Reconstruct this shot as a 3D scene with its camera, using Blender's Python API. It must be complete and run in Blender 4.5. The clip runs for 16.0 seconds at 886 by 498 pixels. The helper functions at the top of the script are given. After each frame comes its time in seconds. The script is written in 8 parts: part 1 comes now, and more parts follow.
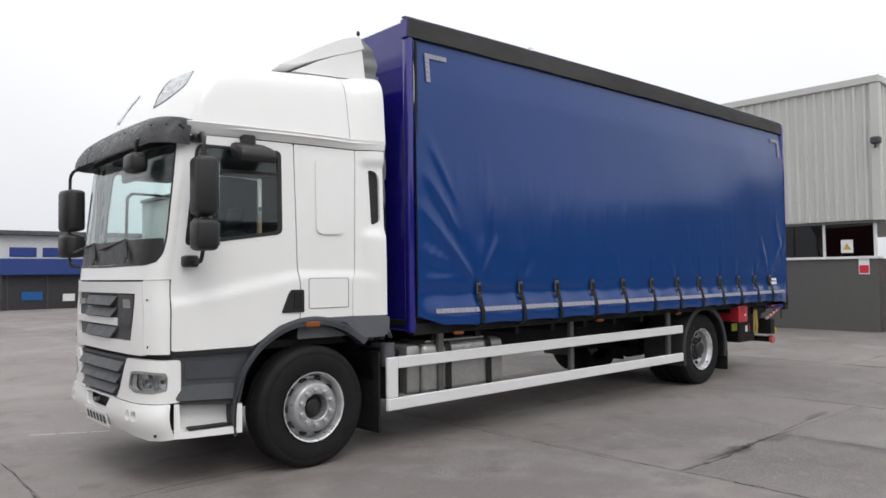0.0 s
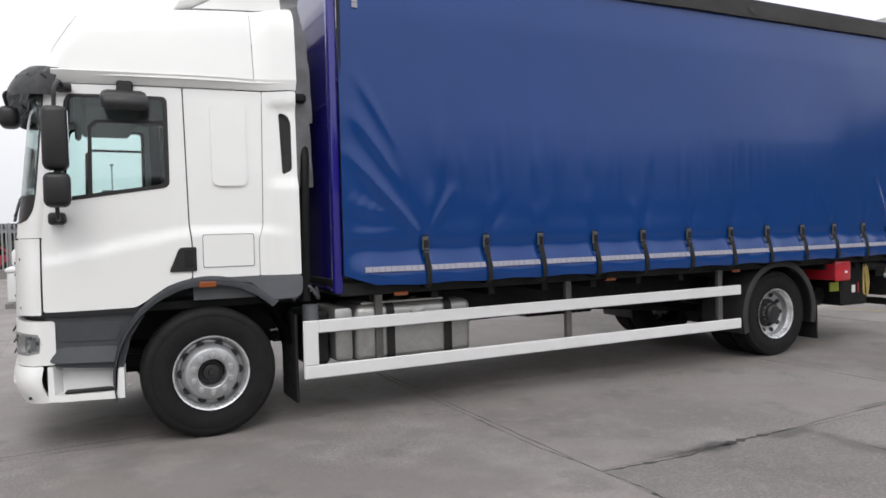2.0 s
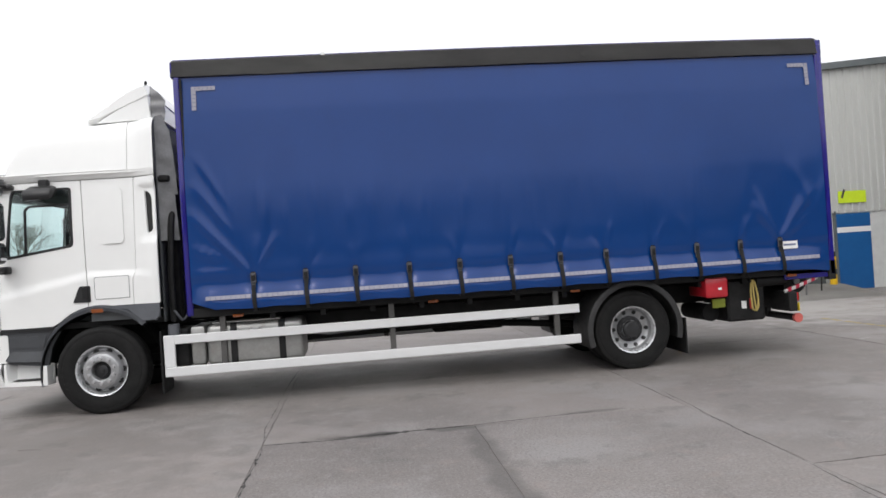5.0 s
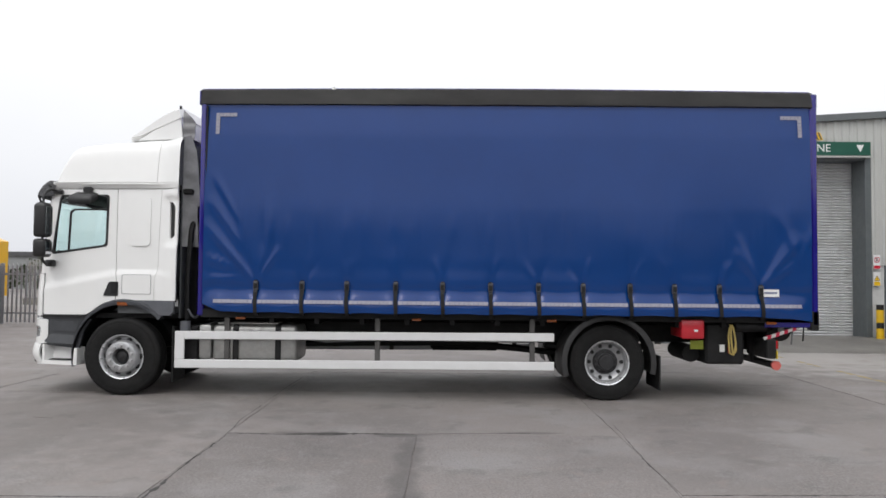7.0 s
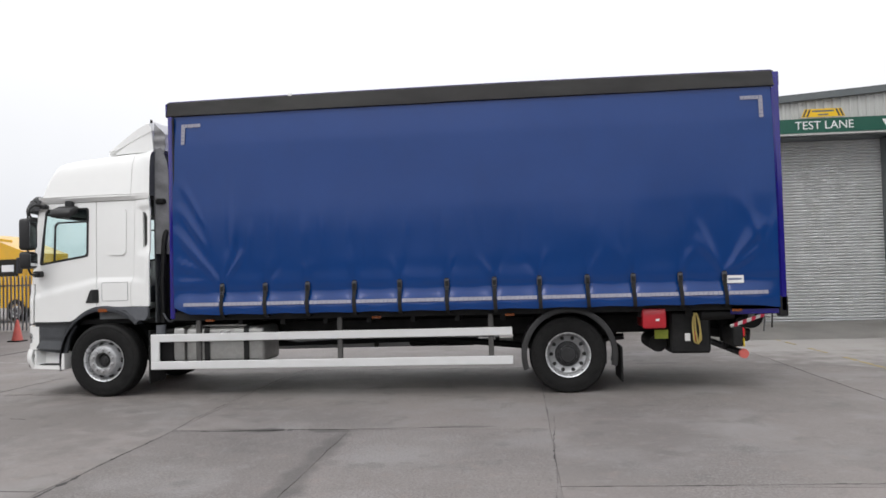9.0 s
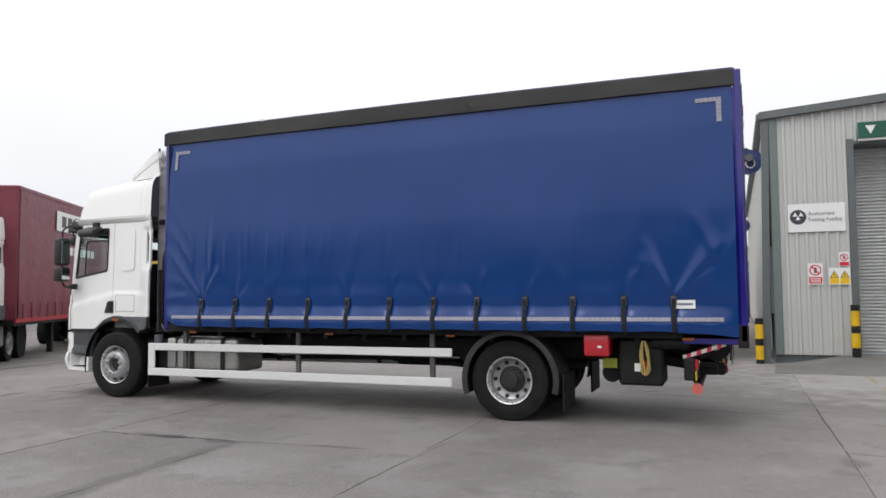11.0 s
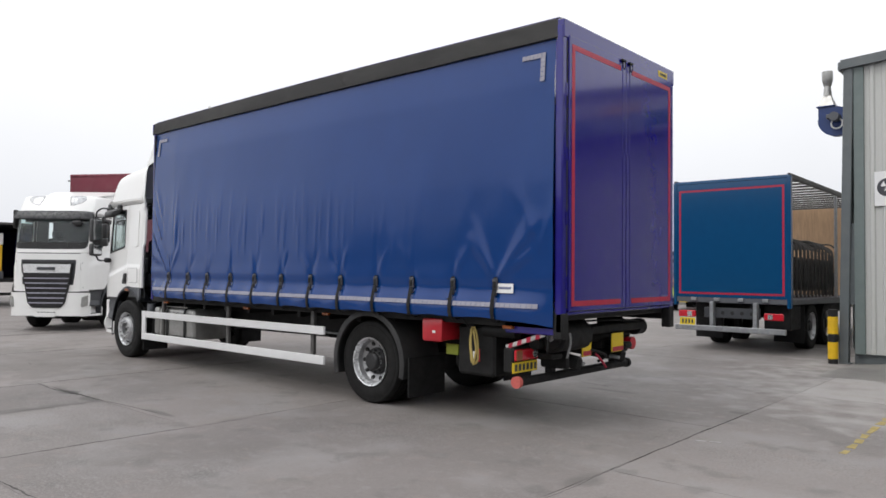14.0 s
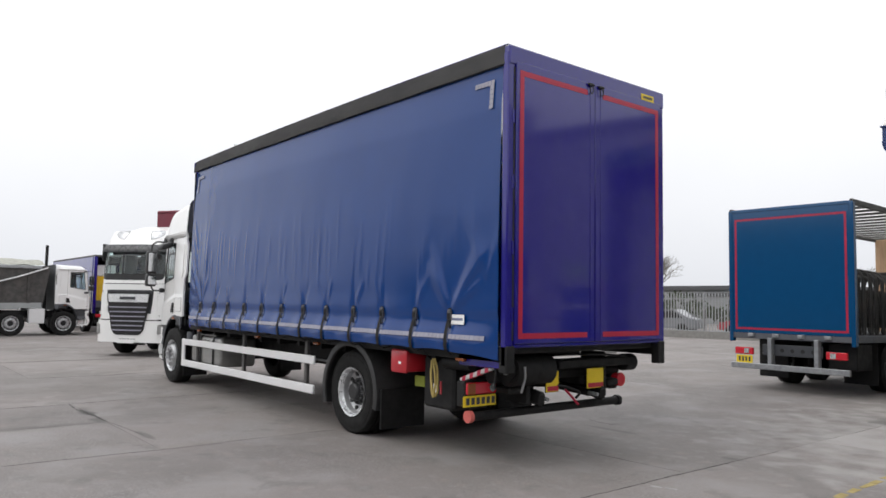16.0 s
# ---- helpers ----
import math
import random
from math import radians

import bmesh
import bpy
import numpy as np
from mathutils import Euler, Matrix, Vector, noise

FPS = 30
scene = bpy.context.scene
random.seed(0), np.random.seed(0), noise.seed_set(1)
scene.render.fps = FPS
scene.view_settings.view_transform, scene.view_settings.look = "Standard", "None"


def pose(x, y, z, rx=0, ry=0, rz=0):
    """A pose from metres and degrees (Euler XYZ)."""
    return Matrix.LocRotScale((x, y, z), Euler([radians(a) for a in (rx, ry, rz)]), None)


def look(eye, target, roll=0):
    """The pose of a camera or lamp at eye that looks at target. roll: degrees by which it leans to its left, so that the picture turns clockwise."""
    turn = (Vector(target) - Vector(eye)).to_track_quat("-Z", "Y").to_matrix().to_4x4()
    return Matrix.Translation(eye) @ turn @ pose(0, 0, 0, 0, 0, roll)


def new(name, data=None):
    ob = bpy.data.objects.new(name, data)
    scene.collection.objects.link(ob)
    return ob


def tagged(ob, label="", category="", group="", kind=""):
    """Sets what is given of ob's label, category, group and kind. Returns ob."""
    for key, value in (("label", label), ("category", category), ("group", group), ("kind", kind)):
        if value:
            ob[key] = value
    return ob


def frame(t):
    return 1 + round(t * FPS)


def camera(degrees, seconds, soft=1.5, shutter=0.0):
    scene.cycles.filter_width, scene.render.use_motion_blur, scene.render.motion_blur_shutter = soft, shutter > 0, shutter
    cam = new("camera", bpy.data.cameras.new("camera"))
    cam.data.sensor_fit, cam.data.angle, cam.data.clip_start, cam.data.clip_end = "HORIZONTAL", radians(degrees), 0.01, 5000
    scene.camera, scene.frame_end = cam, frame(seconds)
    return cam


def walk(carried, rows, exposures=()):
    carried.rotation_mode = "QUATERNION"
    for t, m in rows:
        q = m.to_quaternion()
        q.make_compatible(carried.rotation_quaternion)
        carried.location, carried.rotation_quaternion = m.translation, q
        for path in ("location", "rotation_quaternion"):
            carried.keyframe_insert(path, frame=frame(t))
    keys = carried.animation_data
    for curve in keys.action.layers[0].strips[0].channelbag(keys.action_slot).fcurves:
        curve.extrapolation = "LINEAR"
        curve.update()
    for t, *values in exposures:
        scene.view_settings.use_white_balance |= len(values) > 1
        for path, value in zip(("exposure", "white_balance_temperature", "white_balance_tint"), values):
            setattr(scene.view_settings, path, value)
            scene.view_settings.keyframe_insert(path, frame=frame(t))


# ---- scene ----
cam = camera(62.55, 16.0, soft=1.6)
PATH = [
    (0, (-0.383, 0.341, 1.685), (0.948, 1.832, 1.751), -0.69),
    (0.5, (0.138, 0.195, 1.650), (1.331, 1.800, 1.647), -1.09),
    (1, (0.810, -0.088, 1.675), (1.896, 1.591, 1.717), -1.39),
    (1.5, (1.490, -0.206, 1.652), (2.469, 1.537, 1.715), -1.63),
    (2, (2.116, -0.234, 1.657), (3.009, 1.555, 1.600), -1.45),
    (2.5, (2.787, -0.509, 1.657), (3.552, 1.339, 1.629), -1.64),
    (3, (3.482, -1.007, 1.651), (4.071, 0.905, 1.663), -2.60),
    (3.5, (4.176, -1.571, 1.657), (4.641, 0.374, 1.635), -1.46),
    (4, (4.839, -2.192, 1.695), (5.329, -0.253, 1.711), -0.47),
    (4.2, (5.134, -2.441, 1.675), (5.559, -0.486, 1.660), -3.22),
    (6.3, (7.433, -4.060, 1.684), (7.439, -2.061, 1.763), 0.78),
    (6.5, (7.525, -4.093, 1.683), (7.539, -2.094, 1.766), 0.71),
    (7, (7.510, -4.105, 1.680), (7.496, -2.106, 1.753), 0.55),
    (7.5, (7.526, -4.093, 1.682), (7.506, -2.095, 1.764), 0.64),
    (8, (7.719, -4.113, 1.680), (7.672, -2.115, 1.759), 0.61),
    (8.5, (8.265, -4.213, 1.666), (8.103, -2.221, 1.746), -0.07),
    (9, (9.070, -4.123, 1.673), (8.863, -2.135, 1.737), -1.51),
    (9.2, (9.397, -4.112, 1.667), (9.118, -2.133, 1.743), -2.10),
    (11.3, (12.901, -2.965, 1.655), (12.128, -1.124, 1.762), 0.15),
    (11.5, (13.218, -2.833, 1.653), (12.423, -0.999, 1.713), 0.25),
    (12, (13.972, -2.427, 1.660), (13.053, -0.652, 1.716), -0.30),
    (12.5, (14.660, -2.014, 1.652), (13.601, -0.319, 1.687), 0.47),
    (13, (15.292, -1.472, 1.664), (14.131, 0.155, 1.719), 0.65),
    (13.5, (15.881, -0.913, 1.658), (14.634, 0.649, 1.737), 0.84),
    (14, (16.448, -0.373, 1.673), (15.123, 1.124, 1.730), 0.51),
    (14.5, (16.914, 0.184, 1.665), (15.502, 1.595, 1.792), 0.84),
    (15, (17.306, 0.689, 1.665), (15.859, 2.063, 1.800), 2.18),
    (15.5, (17.538, 0.905, 1.644), (16.025, 2.205, 1.792), 1.44),
    (16, (17.608, 0.927, 1.669), (16.058, 2.183, 1.812), 0.93),
]
walk(cam, [(t, look(eye, target, roll)) for t, eye, target, roll in PATH],
     exposures=[(0, 0.0), (1.5, 0.03), (2.0, 0.14), (2.5, 0.2), (3.5, 0.2), (4.0, 0.25), (6.5, 0.04), (9.0, 0.04), (11.5, 0.05), (16.0, 0.06)])

# ---- world and light: bright overcast sky ----
world = bpy.data.worlds.new("world")
scene.world = world
world.use_nodes = True
wn, wl = world.node_tree.nodes, world.node_tree.links
sky = wn.new("ShaderNodeTexSky")
sky.sky_type = "NISHITA"
sky.sun_disc = False
sky.sun_elevation, sky.sun_rotation = radians(48), radians(200)
sky.air_density, sky.dust_density, sky.ozone_density = 1.0, 6.0, 1.0
hue = wn.new("ShaderNodeHueSaturation")
hue.inputs["Saturation"].default_value, hue.inputs["Value"].default_value = 0.15, 0.12
wco = wn.new("ShaderNodeTexCoord")
wsep = wn.new("ShaderNodeSeparateXYZ")
wl.new(wco.outputs["Generated"], wsep.inputs["Vector"])
# cloud deck: brighter overhead than at the horizon
wdeck = wn.new("ShaderNodeValToRGB")
wdeck.color_ramp.elements[0].color = (0.84, 0.86, 0.91, 1)
wdeck.color_ramp.elements[1].color = (1.75, 1.77, 1.82, 1)
wmid = wdeck.color_ramp.elements.new(0.30)
wmid.color = (1.12, 1.13, 1.16, 1)
wl.new(wsep.outputs["Z"], wdeck.inputs["Fac"])
wnoise = wn.new("ShaderNodeTexNoise")
wnoise.inputs["Scale"].default_value = 2.2
wnoise.inputs["Detail"].default_value = 5
wramp = wn.new("ShaderNodeMapRange")
for wkey, wval in zip(("From Min", "From Max", "To Min", "To Max"), (0.3, 0.7, 0.95, 1.05)):
    wramp.inputs[wkey].default_value = wval
wl.new(wco.outputs["Generated"], wnoise.inputs["Vector"])
wl.new(wnoise.outputs["Fac"], wramp.inputs["Value"])
wmul = wn.new("ShaderNodeMix")
wmul.data_type, wmul.blend_type = "RGBA", "MULTIPLY"
wmul.inputs["Factor"].default_value = 1.0
wl.new(wdeck.outputs["Color"], wmul.inputs["A"])
wl.new(wramp.outputs["Result"], wmul.inputs["B"])
wadd = wn.new("ShaderNodeMix")
wadd.data_type, wadd.blend_type = "RGBA", "MIX"
wadd.inputs["Factor"].default_value = 0.12
wl.new(sky.outputs["Color"], hue.inputs["Color"])
wl.new(wmul.outputs["Result"], wadd.inputs["A"])
wl.new(hue.outputs["Color"], wadd.inputs["B"])
wl.new(wadd.outputs["Result"], wn["Background"].inputs["Color"])
wn["Background"].inputs["Strength"].default_value = 1.0
sun = new("sun", bpy.data.lights.new("sun", "SUN"))
sun.data.energy, sun.data.angle, sun.data.color = 0.6, radians(25), (1.0, 0.97, 0.92)
sun.matrix_world = look((0, 0, 30), (0.25, 0.75, 29.0))
scene.view_settings.exposure = 0.0


# ---- materials ----
def material(name, colour, rough=0.5, metal=0.0, vary=0.1, scale=6.0, bump=0.0, bump_scale=60.0, coat=0.0, spec=0.5, fine=40.0,
             dirt=0.0, dirt_colour=(0.2, 0.17, 0.13), dirt_scale=3.0, stretch=(1, 1, 1), island=0.0, even=False):
    """A surface with colour variation at two scales, optional dirt and relief, all at real size."""
    m = bpy.data.materials.new(name)
    m.use_nodes = True
    n, l = m.node_tree.nodes, m.node_tree.links
    b = n["Principled BSDF"]
    b.inputs["Roughness"].default_value, b.inputs["Metallic"].default_value = rough, metal
    b.inputs["Coat Weight"].default_value, b.inputs["Coat Roughness"].default_value = coat, 0.06
    b.inputs["Specular IOR Level"].default_value = spec
    geo = n.new("ShaderNodeTexCoord")
    mp = n.new("ShaderNodeMapping")
    mp.inputs["Scale"].default_value = stretch
    l.new(geo.outputs["Object"], mp.inputs["Vector"])

    def noise_at(s, detail=5.0):
        x = n.new("ShaderNodeTexNoise")
        x.inputs["Scale"].default_value, x.inputs["Detail"].default_value = s, detail
        l.new(mp.outputs["Vector"], x.inputs["Vector"])
        return x.outputs["Fac"]

    def ranged(sock, lo, hi, a=0.3, c=0.7):
        r = n.new("ShaderNodeMapRange")
        for k, v in zip(("From Min", "From Max", "To Min", "To Max"), (a, c, lo, hi)):
            r.inputs[k].default_value = v
        l.new(sock, r.inputs["Value"])
        return r.outputs["Result"]

    def mix(a, c, fac, kind="MIX"):
        x = n.new("ShaderNodeMix")
        x.data_type, x.blend_type = "RGBA", kind
        for k, v in (("A", a), ("B", c), ("Factor", fac)):
            if isinstance(v, (int, float)):
                x.inputs[k].default_value = v if k == "Factor" else (v, v, v, 1)
            elif isinstance(v, tuple):
                x.inputs[k].default_value = (*v, 1)
            else:
                l.new(v, x.inputs[k])
        return x.outputs["Result"]

    big = ranged(noise_at(scale), 1 - vary, 1 + vary)
    small = ranged(noise_at(fine, 8), 1 - vary * 0.6, 1 + vary * 0.6)
    col = mix(mix(tuple(colour), big, 1.0, "MULTIPLY"), small, 1.0, "MULTIPLY")
    if island:
        oi = n.new("ShaderNodeObjectInfo")
        col = mix(col, ranged(oi.outputs["Random"], 1 - island, 1 + island, 0, 1), 1.0, "MULTIPLY")
    if dirt:
        col = mix(col, tuple(dirt_colour), ranged(noise_at(dirt_scale, 9), 0.0, dirt, 0.48, 0.75))
    l.new(col, b.inputs["Base Color"])
    if not coat and not even:
        l.new(ranged(noise_at(scale * 2.3), max(rough - 0.07, 0.02), min(rough + 0.08, 1.0)), b.inputs["Roughness"])
    if bump:
        bp = n.new("ShaderNodeBump")
        bp.inputs["Strength"].default_value, bp.inputs["Distance"].default_value = min(bump, 1.0), 0.004
        l.new(noise_at(bump_scale, 6), bp.inputs["Height"])
        l.new(bp.outputs["Normal"], b.inputs["Normal"])
    return m


def glass_material(name, tint, rough=0.02):
    """Thin tinted glazing: part see-through, part mirror."""
    m = bpy.data.materials.new(name)
    m.use_nodes = True
    n, l = m.node_tree.nodes, m.node_tree.links
    n.remove(n["Principled BSDF"])
    out = n["Material Output"]
    tr, gl, mx, lw, pw, fr = (n.new("ShaderNode" + k) for k in ("BsdfTransparent", "BsdfGlossy", "MixShader", "LayerWeight", "Math", "MapRange"))
    tr.inputs["Color"].default_value = (*tint, 1)
    gl.inputs["Roughness"].default_value = rough
    lw.inputs["Blend"].default_value = 0.5
    pw.operation = "POWER"
    pw.inputs[1].default_value = 5.0
    fr.inputs["To Min"].default_value, fr.inputs["To Max"].default_value = 0.04, 1.0
    l.new(lw.outputs["Facing"], pw.inputs[0])
    l.new(pw.outputs["Value"], fr.inputs["Value"])
    l.new(fr.outputs["Result"], mx.inputs["Fac"])
    l.new(tr.outputs["BSDF"], mx.inputs[1])
    l.new(gl.outputs["BSDF"], mx.inputs[2])
    l.new(mx.outputs["Shader"], out.inputs["Surface"])
    return m


M_WHITE = material("white_paint", (0.82, 0.82, 0.81), 0.30, vary=0.006, fine=3.0, coat=0.5)
M_WHITE2 = material("white_enamel", (0.70, 0.70, 0.705), 0.4, vary=0.02, dirt=0.10, dirt_colour=(0.42, 0.40, 0.37), dirt_scale=5)
M_SEAM = material("panel_gap", (0.02, 0.02, 0.02), 0.8)
M_GREYPL = material("dark_grey_plastic", (0.048, 0.051, 0.057), 0.5, vary=0.08, bump=0.12, bump_scale=350)
M_GREYPL2 = material("grey_arch_plastic", (0.10, 0.105, 0.118), 0.5, vary=0.06, bump=0.12, bump_scale=350)
M_BLACK = material("black_plastic", (0.011, 0.011, 0.012), 0.42, vary=0.15, bump=0.1, bump_scale=300)
M_CHASSIS = material("chassis_black", (0.0105, 0.0105, 0.011), 0.6, vary=0.3, spec=0.3, dirt=0.4, dirt_colour=(0.02, 0.019, 0.018), dirt_scale=6)
M_RUBBER = material("tyre_rubber", (0.0095, 0.0094, 0.0095), 0.70, vary=0.2, spec=0.24, dirt=0.35, dirt_colour=(0.018, 0.017, 0.016), dirt_scale=5, bump=0.1, bump_scale=150)
M_FLAP = material("rubber_flap", (0.012, 0.012, 0.0125), 0.7, vary=0.2, spec=0.25, dirt=0.4, dirt_colour=(0.03, 0.028, 0.026))
M_RIM = material("silver_wheel_paint", (0.70, 0.71, 0.725), 0.30, metal=0.55, vary=0.06, dirt=0.30, dirt_colour=(0.16, 0.15, 0.14), dirt_scale=9)
# the dish inside the rim lip has a darker silver
M_DISC = material("darker_silver_wheel_paint", (0.42, 0.424, 0.435), 0.34, metal=0.5, vary=0.10, dirt=0.45, dirt_colour=(0.18, 0.17, 0.16), dirt_scale=8)
M_NUT = material("wheel_nut_steel", (0.62, 0.62, 0.63), 0.3, metal=0.7, vary=0.2)
M_GREYPL3 = material("grey_gap_rubber", (0.24, 0.24, 0.245), 0.42, vary=0.15, dirt=0.4, dirt_colour=(0.07, 0.07, 0.07), dirt_scale=5)
M_HUB = material("hub_grime", (0.03, 0.03, 0.032), 0.5, metal=0.3, vary=0.25)
M_ALU = material("aluminium", (0.39, 0.39, 0.38), 0.42, metal=0.75, vary=0.1, dirt=0.4, dirt_colour=(0.3, 0.28, 0.25), dirt_scale=8)
M_STEEL = material("galvanised_steel", (0.34, 0.35, 0.36), 0.5, metal=0.6, vary=0.15, scale=14)
M_CURTAIN = material("blue_pvc_curtain", (0.0016, 0.0375, 0.171), 0.20, vary=0.04, scale=0.8, fine=2.5, spec=0.56, bump=0.02, bump_scale=300, even=True, dirt_colour=(0.10, 0.11, 0.16))
M_CURTAIN.node_tree.nodes["Principled BSDF"].inputs["Specular Tint"].default_value = (0.81, 0.79, 1.0, 1)   # violet-blue of the sky sheen, put into the reflection colour
M_BLUE = material("blue_body_paint", (0.012, 0.008, 0.185), 0.14, vary=0.03, coat=0.5, dirt=0.05, dirt_colour=(0.12, 0.11, 0.18))
M_TAPE = material("silver_reflective_tape", (0.29, 0.285, 0.34), 0.45, vary=0.10, scale=20)
M_TAPEDARK = material("tape_gap", (0.15, 0.17, 0.27), 0.5)
M_REDTAPE = material("red_reflective_tape", (0.40, 0.014, 0.045), 0.4, vary=0.06)
M_RED = material("red_plastic", (0.47, 0.018, 0.030), 0.3, vary=0.06, coat=0.3)
M_REDLENS = material("red_lamp_lens", (0.55, 0.015, 0.03), 0.15, vary=0.03, coat=0.5)
M_PINK = material("faded_red_end_cap", (0.60, 0.13, 0.11), 0.5, vary=0.15)
M_AMBER = material("amber_lens", (0.24, 0.060, 0.011), 0.25, vary=0.05, coat=0.4)
M_YELLOW = material("safety_yellow", (0.75, 0.46, 0.01), 0.5, vary=0.08, dirt=0.3, dirt_colour=(0.2, 0.15, 0.06))
M_OLIVE = material("faded_yellow_panel", (0.26, 0.30, 0.03), 0.6, vary=0.1)
M_PALE = material("pale_concrete", (0.36, 0.345, 0.325), 0.85, vary=0.15, scale=0.8, fine=50, bump=0.5, bump_scale=60, dirt=0.4, dirt_colour=(0.2, 0.19, 0.18), dirt_scale=1.2)
M_PLATE = material("yellow_plate", (0.75, 0.55, 0.02), 0.4, vary=0.05)
M_LIME = material("fluorescent_yellow", (0.62, 0.80, 0.03), 0.5, vary=0.05)
M_VALANCE = material("charcoal_pvc_valance", (0.058, 0.055, 0.055), 0.55, vary=0.08, dirt=0.35, dirt_colour=(0.16, 0.16, 0.15), dirt_scale=2, stretch=(0.3, 1, 1), bump=0.05, bump_scale=300)
M_LENS = material("clear_lamp_lens", (0.72, 0.73, 0.75), 0.12, metal=0.75, vary=0.3, scale=14, coat=1.0)
M_BOWL = material("lamp_bowl_silver", (0.80, 0.81, 0.82), 0.30, metal=0.35, vary=0.10, scale=30)
M_CHROME = material("chrome", (0.75, 0.76, 0.78), 0.12, metal=1.0, vary=0.03)
M_GLASS = glass_material("side_glass", (0.90, 0.97, 0.96))
M_SCREEN = glass_material("windscreen_glass", (0.93, 0.98, 0.975))
M_CLEAR = glass_material("clear_lamp_glass", (0.95, 0.96, 0.96))
M_VISOR = material("grey_acrylic_visor", (0.105, 0.106, 0.112), 0.28, vary=0.08, scale=5, dirt=0.2, dirt_colour=(0.16, 0.16, 0.16), dirt_scale=6)
M_ROOFLAMP = material("dulled_lamp_reflector", (0.36, 0.37, 0.385), 0.30, metal=0.4, vary=0.45, scale=16, coat=1.0)
M_MUDGUARD = material("weathered_mudguard_plastic", (0.026, 0.026, 0.027), 0.5, vary=0.15, dirt=0.4, dirt_colour=(0.05, 0.048, 0.045), dirt_scale=4)
M_BUCKLE = material("dark_worn_steel", (0.085, 0.085, 0.095), 0.45, metal=0.4, vary=0.3, scale=40)
M_DARKTUBE = material("dull_black_tube", (0.045, 0.043, 0.042), 0.55, vary=0.2, dirt=0.4, dirt_colour=(0.11, 0.09, 0.07), dirt_scale=4)
M_DARKGLASS = glass_material("dark_glass", (0.07, 0.08, 0.085))
M_INTERIOR = material("cab_interior_grey", (0.10, 0.105, 0.11), 0.7, vary=0.1)
M_SEAT = material("seat_cloth", (0.05, 0.055, 0.065), 0.85, vary=0.2, bump=0.2, bump_scale=300)
M_SKIN = bpy.data.materials.new("translucent_roof_skin")
M_SKIN.use_nodes = True
sk, skl = M_SKIN.node_tree.nodes, M_SKIN.node_tree.links
sk_t, sk_m = sk.new("ShaderNodeBsdfTranslucent"), sk.new("ShaderNodeMixShader")
sk_t.inputs["Color"].default_value = (0.90, 0.90, 0.88, 1)
sk["Principled BSDF"].inputs["Base Color"].default_value = (0.65, 0.65, 0.63, 1)
sk_m.inputs["Fac"].default_value = 0.75
skl.new(sk["Principled BSDF"].outputs["BSDF"], sk_m.inputs[1])
skl.new(sk_t.outputs["BSDF"], sk_m.inputs[2])
skl.new(sk_m.outputs["Shader"], sk["Material Output"].inputs["Surface"])
M_LABEL = material("white_label", (0.78, 0.78, 0.77), 0.5, vary=0.03)
M_DULLWHITE = material("dull_white_paint", (0.50, 0.50, 0.49), 0.5, vary=0.08, dirt=0.3, dirt_colour=(0.2, 0.19, 0.18))
M_POST = material("grimy_grey_steel", (0.075, 0.072, 0.070), 0.6, vary=0.15, dirt=0.3, dirt_colour=(0.05, 0.042, 0.035))
M_INK = material("dark_ink", (0.05, 0.05, 0.06), 0.6)
M_ROPE = material("yellow_strap", (0.42, 0.32, 0.10), 0.7, vary=0.15)
M_BURGUNDY = material("burgundy_pvc", (0.16, 0.022, 0.04), 0.42, vary=0.06, scale=2, bump=0.06, bump_scale=300, dirt=0.15, dirt_colour=(0.2, 0.12, 0.12))
M_TEAL = material("blue_door_paint", (0.004, 0.062, 0.165), 0.18, vary=0.03, coat=0.4)
M_PLY = material("plywood", (0.46, 0.30, 0.18), 0.65, vary=0.15, stretch=(1, 8, 1), scale=3)
M_CLAD = material("light_grey_cladding", (0.52, 0.525, 0.505), 0.45, vary=0.04, scale=1.2, dirt=0.18, dirt_colour=(0.25, 0.25, 0.23), dirt_scale=1.2, stretch=(1, 1, 0.25))
M_TRIM = material("slate_grey_trim", (0.115, 0.13, 0.135), 0.42, vary=0.05, dirt=0.2, dirt_colour=(0.2, 0.2, 0.19))
M_FLASHING = material("green_grey_flashing", (0.15, 0.185, 0.18), 0.42, vary=0.05, dirt=0.2, dirt_colour=(0.2, 0.2, 0.19))
M_SHUTTER = material("galvanised_shutter", (0.83, 0.835, 0.84), 0.40, metal=0.05, vary=0.06, dirt=0.2, dirt_colour=(0.3, 0.3, 0.28))
M_GREEN = material("dark_green_sign", (0.006, 0.085, 0.055), 0.4, vary=0.04)
M_SIGNW = material("white_sign", (0.80, 0.80, 0.80), 0.4, vary=0.02)
M_SIGNR = material("red_sign", (0.60, 0.02, 0.04), 0.4, vary=0.03)
M_SIGNY = material("yellow_sign", (0.80, 0.50, 0.01), 0.4, vary=0.03)
M_BLUEMET = material("blue_fan_paint", (0.02, 0.045, 0.16), 0.4, vary=0.1)
M_BLUEDOOR = material("blue_side_door", (0.01, 0.10, 0.30), 0.4, vary=0.05)
M_OFFWHITE = material("painted_render", (0.62, 0.63, 0.62), 0.7, vary=0.05, dirt=0.25, dirt_colour=(0.4, 0.4, 0.38), dirt_scale=0.8)
M_DARKROOF = material("dark_roof_felt", (0.08, 0.08, 0.085), 0.8, vary=0.2)
M_GREYWALL = material("grey_wall", (0.28, 0.29, 0.29), 0.8, vary=0.08, scale=1.0)
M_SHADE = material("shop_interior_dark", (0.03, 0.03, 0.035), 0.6)
